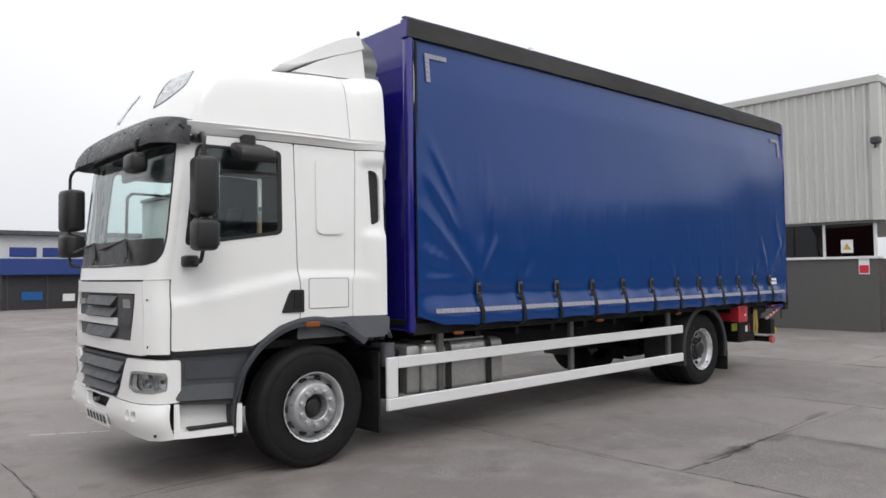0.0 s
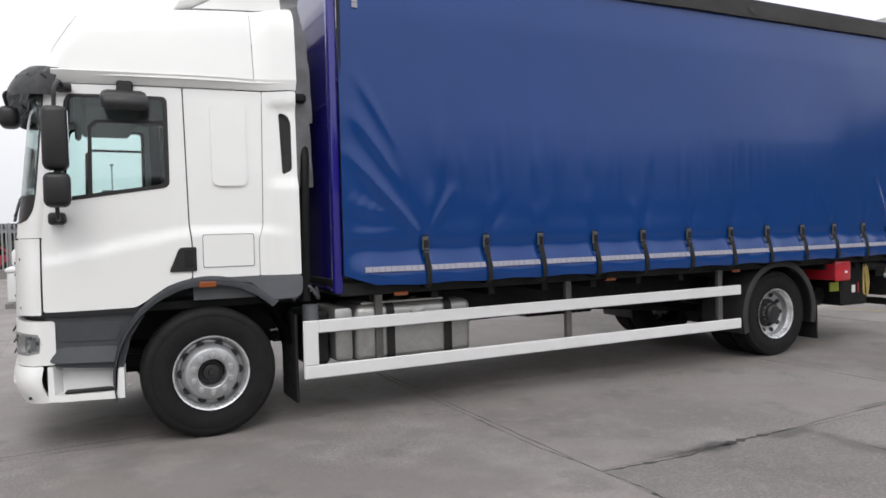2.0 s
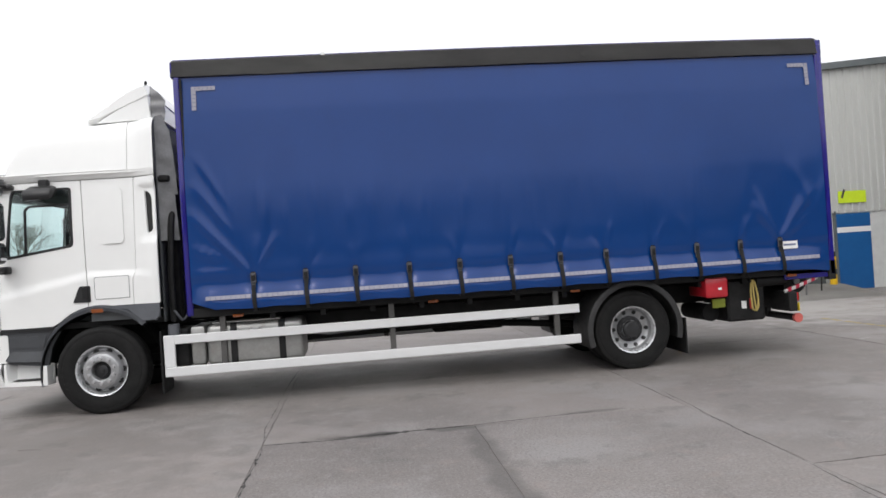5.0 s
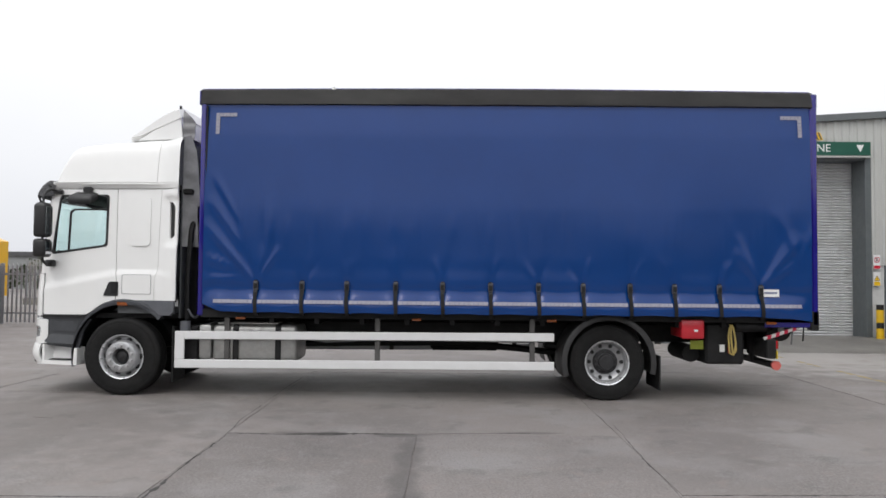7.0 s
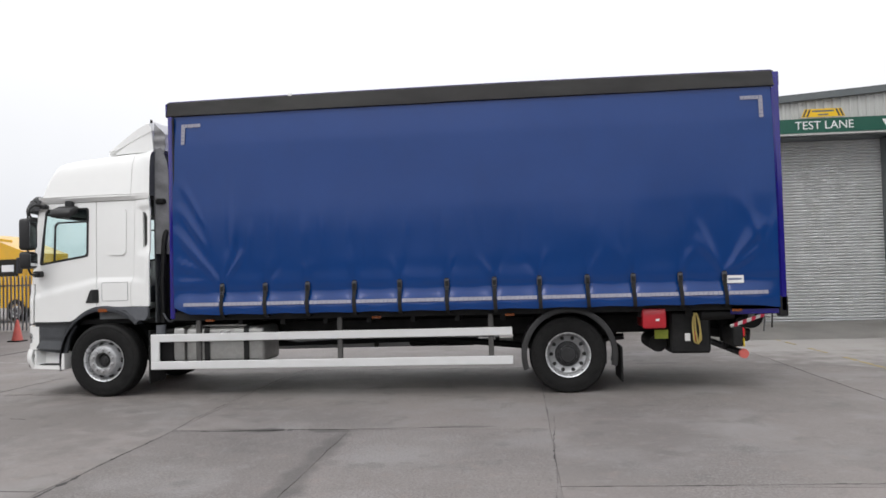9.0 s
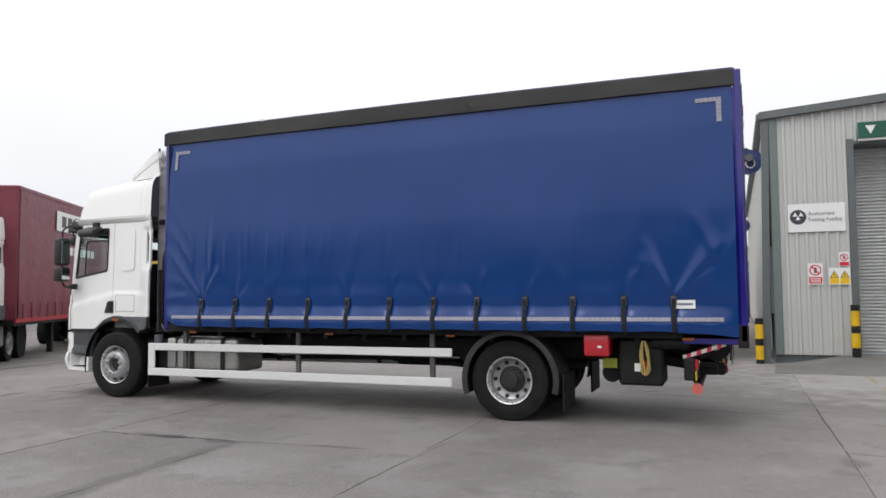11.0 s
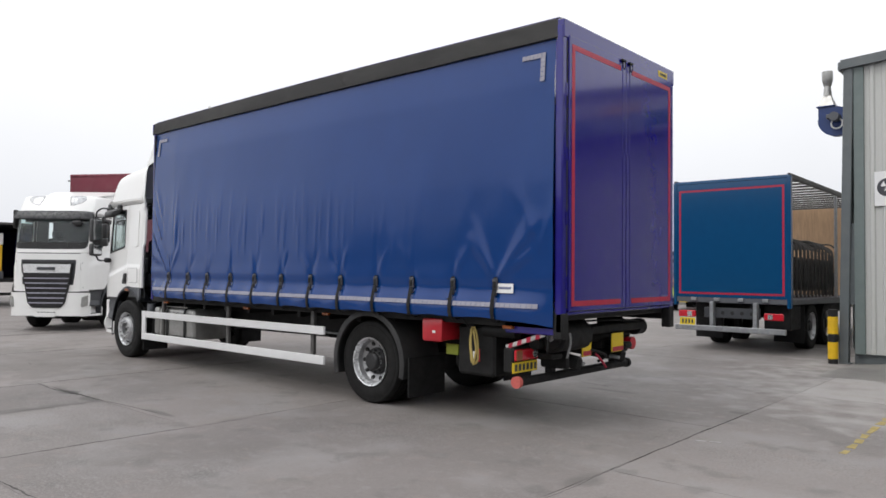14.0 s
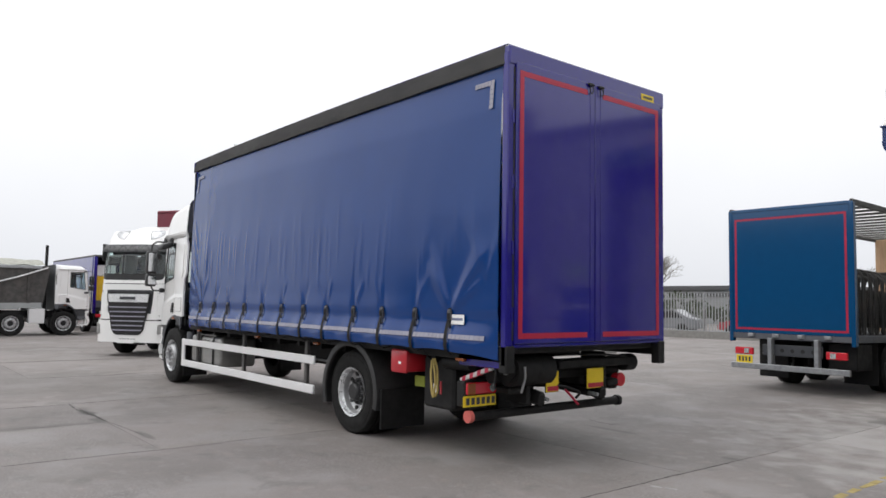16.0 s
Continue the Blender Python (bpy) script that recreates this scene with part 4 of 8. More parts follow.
    # cab underside shadow gap
    part("front_gap", sheet([(0.1, 0.98), (3.9, 0.98), (3.9, 1.70), (0.1, 1.70)], lambda s, z: skin(s, z, -0.05), 0.01, [], 0.15, 0.4), M_SEAM, truck)
    both(lambda: sheet([(-0.03, 1.05), (0.10, 1.05), (0.22, 2.84), (0.08, 2.84), (0.03, 1.9)], side_at(-0.02), 0.01), "door_gap", M_SEAM, truck)
    both(lambda: sheet([(0.90, 1.28), (1.96, 1.28), (1.96, 1.75), (0.90, 1.75)], side_at(-0.034), 0.01), "panel_backing", M_SEAM, truck)
    both(lambda: sheet([(1.0, 1.7), (1.12, 1.7), (1.09, 2.84), (1.0, 2.84)], side_at(-0.034), 0.01), "panel_backing", M_SEAM, truck)
    # sun visor
    def visor():
        b = bmesh.new()
        rows = []
        for i in range(9):
            u = i / 8
            row = []
            for j in range(49):
                s = -0.05 + 4.10 * j / 48
                a = abs(s - 2) / 2.05
                z = 2.955 - (0.215 + 0.05 * (1 - a)) * u + 0.03 * (1 - a * a)
                out = 0.03 + 0.145 * math.sin(u * math.pi * 0.5) ** 0.8 * (1 - 0.75 * a ** 3)
                row.append(skin(s, 2.90, out) + Vector((0, 0, z - 2.90)))
            rows.append(row)
        surface(b, rows)
        bmesh.ops.solidify(b, geom=b.faces[:], thickness=0.012)
        return b
    vis = part("sun_visor", visor(), M_VISOR, truck, "smoke-grey acrylic sun visor over the windscreen")
    for s in (0.12, 0.5, 1.0, 1.5, 2.5, 3.0, 3.5, 3.88):
        c = skin(s, 2.90, 0.03 + 0.145 * 0.5 * (1 - 0.75 * (abs(s - 2) / 2.05) ** 3)) + Vector((0, 0, -0.015))
        part("visor_screw", rod(bmesh.new(), c + Vector((0.02, 0, -0.02)), c + Vector((-0.018, 0, 0.012)), 0.010, 8), M_SEAM, vis)
    # wipers
    for y0, y1 in ((-0.55, 0.15), (0.30, 0.95)):
        b = bmesh.new()
        tube(b, [(0.0, y0, 1.80), (0.01, y0 + 0.05, 1.92), (0.02, y0 + 0.12, 1.99)], 0.012, 6)
        tube(b, [(0.0, y0 - 0.05, 1.84), (0.03, y0 + 0.12, 2.0), (0.0, y1, 1.93)], 0.009, 6)
        for v in b.verts:
            v.co.x += front_x(v.co.z) - 0.05
        part("wiper", b, M_BLACK, truck, "black windscreen wiper")
    # bumper, headlamps, lower grille, plate, steps
    def low(s, z, off=0.0):
        p = skin(s, 1.2, 0.002 + off)
        k = max(0.0, (0.62 - z) / 0.25)
        return Vector((p.x + 0.05 * k * k - 0.01, p.y, z))
    lampline = rounded([(0.10, 0.785), (0.55, 0.765), (1.10, 0.765), (1.22, 0.80), (1.17, 0.93), (1.02, 0.94), (0.16, 0.925), (0.06, 0.89)], 0.035, 5)
    for k in (0, 1):
        fl = flipped if k else (lambda b: b)
        hl = part("headlamp_surround", fl(sheet(rounded([(-0.09, 0.685), (1.52, 0.685), (1.44, 0.76), (1.32, 0.96), (1.26, 1.03), (-0.09, 1.02)], 0.03), lambda s, z: low(s, z, 0.006), 0.06, [lampline], 0.08, 0.06)), M_WHITE, truck, "white headlamp surround")
        part("lamp_bowl", fl(sheet(lampline, lambda s, z: low(s, z, -0.075), 0.01, [], 0.08, 0.05)), M_BOWL, hl, "bright lamp reflector bowl")
        lens = part("headlamp", fl(sheet(lampline, lambda s, z: low(s, z, 0.0), 0.004, [], 0.08, 0.05)), M_CLEAR, hl, "clear headlamp lens")
        lens.visible_shadow = False
        part("lamp_seal", fl(sheet(lampline, lambda s, z: low(s, z, 0.009), 0.02, [ring(lampline, 0.022)], 0.08, 0.05)), M_GREYPL3, hl)
        for s0, rr in ((0.42, 0.062), (0.92, 0.058)):
            c = low(s0, 0.853, -0.062)
            n = Vector((-1, -0.15, 0)).normalized() if s0 > 0.5 else Vector((-0.8, -0.6, 0)).normalized()
            b = bmesh.new()
            for h0, r0, r1, h1 in ((0.0, rr * 0.3, rr * 0.3, 0.030), (0.0, rr, rr * 1.05, 0.038)):
                rod(b, c + n * h0, c + n * h1, r0, 20, r1, cap=h1 < 0.035)
            part("lamp_reflector", fl(b), M_LENS, hl)
            part("lamp_bulb", fl(rod(bmesh.new(), c + n * 0.030, c + n * 0.036, rr * 0.28, 12)), M_GREYPL, hl)
        c = low(0.66, 0.85, -0.05)
        part("lamp_divider", fl(box(bmesh.new(), (c.x - 0.012, c.y - 0.012, 0.775), (c.x + 0.012, c.y + 0.012, 0.93), 0.004)), M_GREYPL3, hl)
    low_gr = part("lower_grille", sheet(rounded([(1.52, 0.70), (2.48, 0.70), (2.60, 0.76), (2.76, 1.03), (1.24, 1.03), (1.40, 0.76)], 0.05), lambda s, z: low(s, z, -0.012), 0.03, [], 0.12, 0.1), M_GREYPL, truck, "dark grey lower grille")
    for z0, e in ((0.725, 1.47), (0.815, 1.41), (0.915, 1.35)):
        part("grille_slat", sheet([(e + 0.06, z0), (3.94 - e, z0), (3.99 - e, z0 + 0.078), (e + 0.01, z0 + 0.078)], lambda s, z, a=z0: low(s, z, 0.040 - 0.050 * (z - a) / 0.078), 0.012, [], 0.12, 0.03), M_GREYPL, low_gr)
        part("slat_shadow", sheet([(e + 0.04, z0 + 0.074), (3.96 - e, z0 + 0.074), (3.96 - e, z0 + 0.092), (e + 0.04, z0 + 0.092)], lambda s, z: low(s, z, -0.006), 0.006, [], 0.12, 0), M_SEAM, low_gr)
    fogs = [rounded([(1.03 + d, 0.548), (1.11 + d, 0.540), (1.13 + d, 0.575), (1.11 + d, 0.625), (1.05 + d, 0.625)], 0.02) for d in (0.0, 0.11)]
    centre = rounded([(1.74, 0.565), (2.26, 0.565), (2.36, 0.675), (1.64, 0.675)], 0.03)
    chin = lambda s, z: low(s, z, 0.018 + 0.022 * math.sin(math.pi * min(1.0, max(0.0, (z - 0.42) / 0.27))))
    bmp = part("bumper", sheet(rounded([(-0.02, 0.40), (0.9, 0.395), (1.4, 0.43), (2.6, 0.43), (3.1, 0.395), (4.02, 0.40), (4.02, 0.682), (2.5, 0.682), (2.44, 0.692), (1.56, 0.692), (1.5, 0.682), (-0.02, 0.682)], 0.02), chin, 0.05, [centre, *fogs, *([(4 - a, c) for a, c in f] for f in fogs)], 0.08, 0.04), M_WHITE, truck, "white moulded bumper")
    part("bumper_recess", sheet(centre, lambda s, z: low(s, z, -0.05), 0.01, [], 0.2, 0.2), M_SEAM, bmp)
    part("tow_eye", rod(bmesh.new(), low(2.2, 0.60, -0.045), low(2.2, 0.60, 0.0), 0.022, 12), M_STEEL, bmp)
    plate = part("front_plate", sheet([(1.68, 0.415), (2.32, 0.415), (2.32, 0.545), (1.68, 0.545)], lambda s, z: low(s, z, 0.055), 0.006, [], 0.2, 0.2), M_LABEL, bmp, "white number plate with plain bars")
    for i in range(6):
        s0 = 1.72 + 0.095 * i
        part("plate_bar", sheet([(s0, 0.45), (s0 + 0.055, 0.45), (s0 + 0.055, 0.515), (s0, 0.515)], lambda s, z: low(s, z, 0.058), 0.003), M_INK, bmp)
    for k in (0, 1):
        for f in fogs:
            part("fog_lamp", sheet([(4 - a, c) for a, c in f][::-1] if k else f, lambda s, z: low(s, z, 0.002), 0.012), M_LENS, bmp)
    for s0 in (0.55, 3.45):
        c = low(s0, 0.44, 0.02)
        part("bumper_plug", rod(bmesh.new(), c, c + Vector((-0.012, -0.012 if s0 < 2 else 0.012, 0)), 0.012, 10), M_SEAM, bmp)
    part("front_backing", sheet([(0.1, 0.45), (3.9, 0.45), (3.9, 1.08), (0.1, 1.08)], lambda s, z: low(s, z, -0.10), 0.01, [], 0.15, 0.4), M_CHASSIS, truck)
    # step box under the door
    stepc = lambda: low_side(0.012)
    for k in (-1, 1):
        fl = (lambda b: b) if k < 0 else flipped
        st = part("step_well", fl(sheet([(0.03, 0.405), (0.56, 0.395), (0.56, 0.63), (0.52, 0.63), (0.505, 0.455), (0.075, 0.455), (0.065, 0.672), (0.03, 0.672)], stepc(), 0.20, [], 0.1, 0.1)), M_WHITE, truck, "white step with a rubber tread")
        part("step_tread", fl(sheet([(0.16, -0.09), (0.47, -0.09), (0.50, 0.03), (0.14, 0.03)], lambda x, d: Vector((x, -(plan(x) + d), 0.462)), 0.01, [], 0.1, 0)), M_CHASSIS, st, "black ribbed step tread")
        part("step_back", fl(sheet([(0.05, 0.44), (0.58, 0.44), (0.58, 0.64), (0.05, 0.67)], lambda x, z: Vector((x, -(plan(x) - 0.13 + 0.03 * (0.66 - z) / 0.22), z)), 0.02, [], 0.1, 0.1)), M_WHITE, st)
        low_trim = part("lower_trim", fl(sheet([(0.03, 0.67), (0.56, 0.62), (0.62, 0.86), (0.72, 1.02), (0.66, 1.085), (0.03, 1.085)], low_side(-0.04), 0.04, [], 0.1, 0.1)), M_GREYPL, truck, "dark grey ribbed trim below the door")
        part("trim_step", fl(sheet(rounded([(0.05, 0.70), (0.50, 0.68), (0.52, 0.80), (0.05, 0.82)], 0.02), lambda x, zz: Vector((x, -(plan(x) - 0.012 + 0.035 * (0.82 - zz) / 0.12), zz)), 0.02, [], 0.1, 0.03)), M_GREYPL, low_trim)
        part("trim_recess", fl(sheet(rounded([(0.12, 0.86), (0.52, 0.85), (0.56, 0.99), (0.12, 1.0)], 0.03), low_side(-0.032), 0.01, [], 0.1, 0.1)), M_GREYPL, low_trim)
        part("trim_lip", fl(sheet([(0.03, 1.055), (0.68, 1.055), (0.70, 1.088), (0.03, 1.088)], low_side(-0.008), 0.06, [], 0.1, 0)), M_BLACK, low_trim)
        # wheel arch
        def arch():
            b = bmesh.new()
            cx, cz = 1.21, 0.53
            rows = []
            for i in range(25):
                a = radians(192 - 147 * i / 24)
                ro, ri = 0.787, 0.715
                o = Vector((cx + ro * math.cos(a) * (0.93 if a > math.pi / 2 else 1), 0, cz + ro * math.sin(a)))
                n = Vector((cx + ri * math.cos(a), 0, cz + ri * math.sin(a)))
                yo, yn = plan(o.x) + 0.026, plan(n.x) + 0.055
                rows.append([Vector((o.x, -yo, o.z)), Vector((o.x * .6 + n.x * .4, -yn, o.z * .6 + n.z * .4)), Vector((n.x, -yn, n.z)), Vector((n.x, -1.0, n.z))])
            surface(b, rows)
            bmesh.ops.solidify(b, geom=b.faces[:], thickness=0.015)
            return b
        ar = part("wheel_arch", fl(arch()), M_GREYPL2, truck, "grey plastic wheel arch")
        part("arch_tail", fl(sheet(rounded([(1.10, 1.295), (1.955, 1.295), (1.95, 1.15), (1.90, 1.105), (1.72, 1.095), (1.55, 1.25)], 0.03), low_side(0.008), 0.03, [], 0.05, 0.1)), M_GREYPL2, ar)
        part("side_repeater", fl(boxed((1.13, -1.235, 1.225), (1.27, -1.19, 1.275), 0.006)), M_AMBER, ar, "amber side repeater")
        inner = bmesh.new()
        rows = [[Vector((1.21 + 0.71 * math.cos(radians(a)), y, 0.53 + 0.71 * math.sin(radians(a)))) for y in (-1.17, -0.72)] for a in range(-5, 191, 12)]
        surface(inner, rows)
        bmesh.ops.solidify(inner, geom=inner.faces[:], thickness=0.012)
        part("arch_liner", fl(inner), M_CHASSIS, truck, "black inner wing")
        part("front_flap", fl(boxed((1.90, -1.24, 0.19), (1.925, -0.78, 0.95), 0.004)), M_FLAP, truck, "black rubber mud flap")
    # mirrors
    for k in (-1, 1):
        def fl(b, k=k):   # the driver's side arm reaches further out and forward
            if k > 0:
                for v in b.verts:
                    t = min(1.0, max(0.0, (-v.co.y - 1.10) / 0.20))
                    v.co += Vector((-0.21 * t, -0.13 * t, 0))
                flipped(b)
            return b
        b = bmesh.new()
        tube(b, bend([(0.22, -1.05, 2.80), (0.18, -1.27, 2.82), (0.15, -1.36, 2.74), (0.145, -1.36, 1.90), (0.15, -1.30, 1.79), (0.15, -1.10, 1.80)], 0.05), 0.016)
        arm = part("mirror_arm", fl(b), M_BLACK, truck, "black tubular mirror arm")
        part("mirror_foot", fl(boxed((0.075, -1.17, 1.755), (0.20, -1.07, 1.85), 0.025, seg=2)), M_BLACK, arm)
        part("mirror_foot", fl(boxed((0.16, -1.15, 2.77), (0.27, -1.03, 2.83), 0.02, seg=2)), M_BLACK, arm)
        def head(x0, x1, y0, y1, z0, z1):
            h = box(bmesh.new(), (x0, y0, z0), (x1, y1, z1), 0.045, seg=3)
            return h
        if k < 0:
            part("main_mirror", head(0.062, 0.235, -1.465, -1.262, 2.15, 2.61), M_BLACK, arm, "large black mirror housing")
            part("wide_mirror", head(0.062, 0.240, -1.465, -1.26, 1.88, 2.13), M_BLACK, arm, "small black wide-angle mirror")
            part("mirror_glass", boxed((0.232, -1.445, 2.19), (0.2385, -1.282, 2.57), 0.002), M_CHROME, arm)
            part("mirror_glass", boxed((0.237, -1.44, 1.92), (0.2435, -1.285, 2.09), 0.002), M_CHROME, arm)
        else:
            part("main_mirror", fl(head(0.06, 0.215, -1.49, -1.235, 2.16, 2.60)), M_BLACK, arm, "large black mirror housing")
            part("wide_mirror", fl(head(0.06, 0.225, -1.49, -1.24, 1.89, 2.135)), M_BLACK, arm, "small black wide-angle mirror")
            part("mirror_glass", fl(boxed((0.212, -1.46, 2.20), (0.218, -1.27, 2.56), 0.002)), M_CHROME, arm)
        if k < 0:
            b = bmesh.new()
            box(b, (0.46, -1.36, 2.68), (0.80, -1.12, 2.81), 0.05, pose(0, 0, 0), 2)
            for v in b.verts:
                v.co.z += (v.co.y + 1.12) * 0.35
            km = part("kerb_mirror", b, M_BLACK, truck, "black kerb-view mirror above the door")
            part("kerb_bracket", boxed((0.58, -1.16, 2.78), (0.70, -1.06, 2.87), 0.015), M_BLACK, km)
    fm = part("front_mirror", head(-0.24, -0.10, -0.90, -0.66, 2.52, 2.68), M_BLACK, truck, "black front-view mirror")
    part("front_mirror_arm", tube(bmesh.new(), bend([(0.02, -0.87, 2.80), (-0.20, -0.87, 2.78), (-0.17, -0.82, 2.64)], 0.04), 0.014), M_BLACK, truck)
    # inside
    part("dashboard", boxed((0.05, -0.98, 1.45), (0.45, 0.98, 1.86), 0.06, seg=2), M_INTERIOR, truck, "dark grey dashboard")
    for y in (-0.65, 0.65):
        seat = part("cab_seat", boxed((0.85, y - 0.25, 1.30), (1.35, y + 0.25, 1.58), 0.06, seg=2), M_SEAT, truck, "dark cloth cab seat")
        part("seat_back", boxed((1.28, y - 0.24, 1.55), (1.44, y + 0.24, 2.18), 0.06, turn=None, seg=2), M_SEAT, seat)
        part("head_rest", boxed((1.33, y - 0.14, 2.22), (1.43, y + 0.14, 2.42), 0.04, seg=2), M_SEAT, seat)
    b = bmesh.new()
    circ = [(0.78 + 0.22 * math.cos(t) * 0.5, 0.65 + 0.24 * math.sin(t), 1.83 + 0.22 * math.cos(t) * 0.75) for t in [2 * math.pi * i / 24 for i in range(25)]]
    tube(b, circ, 0.014, 6)
    tube(b, [(0.56, 0.65, 1.60), (0.78, 0.65, 1.83)], 0.03, 8)
    part("steering_wheel", b, M_BLACK, truck, "black steering wheel")
    part("sun_blind", boxed((0.28, -0.96, 2.64), (0.34, 0.96, 2.80), 0.02), M_INTERIOR, truck)
    part("top_locker", boxed((0.34, -1.0, 2.68), (0.80, 1.0, 2.82), 0.03), M_INTERIOR, truck)


# ---- the curtain-sided body ----
BUCKLES = [3.078, 3.705, 4.31, 4.970, 5.60, 6.245, 6.888, 7.488, 8.12, 8.72, 9.33, 9.90]


def belly(x, z):
    """The slack curtain bellies out between the end posts, most at the straps."""
    return float(np.interp(x, [2.33, 3.1, 4.6, 7.4, 9.0, 9.9, 10.6], [0.0, 0.07, 0.10, 0.10, 0.06, 0.02, 0.0])) * float(np.interp(z, [1.1, 1.9, 3.0, 4.0], [1.0, 0.9, 0.55, 0.30]))


def curtain_y(x, z, folds):
    """The curtain's surface: bellied over the side rave, creased at the straps and corners."""
    y = np.interp(z, [1.10, 1.165, 1.20, 1.24, 1.27, 1.31, 1.36, 1.40, 1.43, 1.47, 1.51, 1.56, 1.62, 1.75, 2.6, 3.6, 4.0], [1.355, 1.366, 1.372, 1.376, 1.373, 1.364, 1.350, 1.336, 1.326, 1.319, 1.320, 1.326, 1.325, 1.32, 1.32, 1.30, 1.265])
    pinch = sum(0.022 * math.exp(-((x - b) / 0.055) ** 2) for b in BUCKLES) * math.exp(-((z - 1.46) / 0.22) ** 2)
    sag = 0.012 * math.sin((x - 2.3) * 9.97) * math.exp(-((z - 1.30) / 0.12) ** 2)
    w = 0.0
    for x0, z0, dx, dz, length, width, amp in folds:
        px, pz = x - x0, z - z0
        along = px * dx + pz * dz
        if -0.05 < along < length:
            k = along / length
            across = -px * dz + pz * dx
            ww = width * (0.35 + k)
            if abs(across) < 3 * ww:
                w += amp * math.exp(-(across / ww) ** 2) * math.sin(math.pi * min(max(k * 0.92 + 0.08, 0), 1)) * (1 if across > 0 else 0.9)
    broad = 0.010 * noise.noise(Vector((x * 0.8, z * 0.9, 3.0))) + 0.0035 * noise.noise(Vector((x * 3.2, z * 1.1, 7.0)))
    ends = min(1.0, max(0.0, min((x - 2.33) / 0.22, (10.60 - x) / 0.28)))   # pulled in to the posts at both ends
    if z < 1.56:
        y = 1.315 + (y - 1.315) * ends
    return -(y + belly(x, z) - pinch + sag * ends + w + broad * min(1.0, (4.0 - z) * 2))


def fold_list():
    rnd = random.Random(5)
    out = []
    def fan(x, z, angles, length, width, amp):
        for a in angles:
            a += rnd.uniform(-5, 5)
            out.append((x, z, math.cos(radians(a)), math.sin(radians(a)), length * rnd.uniform(0.7, 1.2), width * rnd.uniform(0.8, 1.3), amp * rnd.uniform(0.7, 1.2) * rnd.choice((1, 1, -0.7))))
    fan(BUCKLES[0], 1.56, (110, 78), 0.55, 0.04, 0.008)
    # the long diagonal creases from the first buckle up to the front post
    for x, z, a, length, width, amp in ((3.05, 1.58, 131, 1.10, 0.045, 0.030), (2.84, 2.10, 124, 0.80, 0.045, 0.026), (2.82, 2.42, 119, 0.80, 0.04, 0.020), (2.70, 1.72, 150, 0.40, 0.03, 0.014),
                                        (2.38, 1.60, 4, 0.50, 0.025, 0.013), (2.40, 1.95, -28, 0.50, 0.028, 0.014), (3.12, 1.60, 58, 0.55, 0.035, 0.016)):
        out.append((x, z, math.cos(radians(a)), math.sin(radians(a)), length, width, amp))
    fan(BUCKLES[-1], 1.56, (48, 36, 58, 118, 126), 0.8, 0.05, 0.020)
    fan(10.45, 1.9, (70, 110), 0.8, 0.06, 0.010)
    for b in BUCKLES[1:-1]:
        fan(b, 1.56, rnd.sample((55, 65, 75, 95, 108, 122), 2), 0.45, 0.035, 0.009)
    for i in range(70):
        x = 2.6 + 7.7 * rnd.random() ** 1.25
        near = 1.0 - 0.5 * (x - 2.6) / 7.7
        out.append((x, 1.75 + 0.4 * rnd.random(), 0.05 * rnd.uniform(-1, 1), 1.0, rnd.uniform(0.4, 1.1), 0.028, 0.0055 * near))
    return out


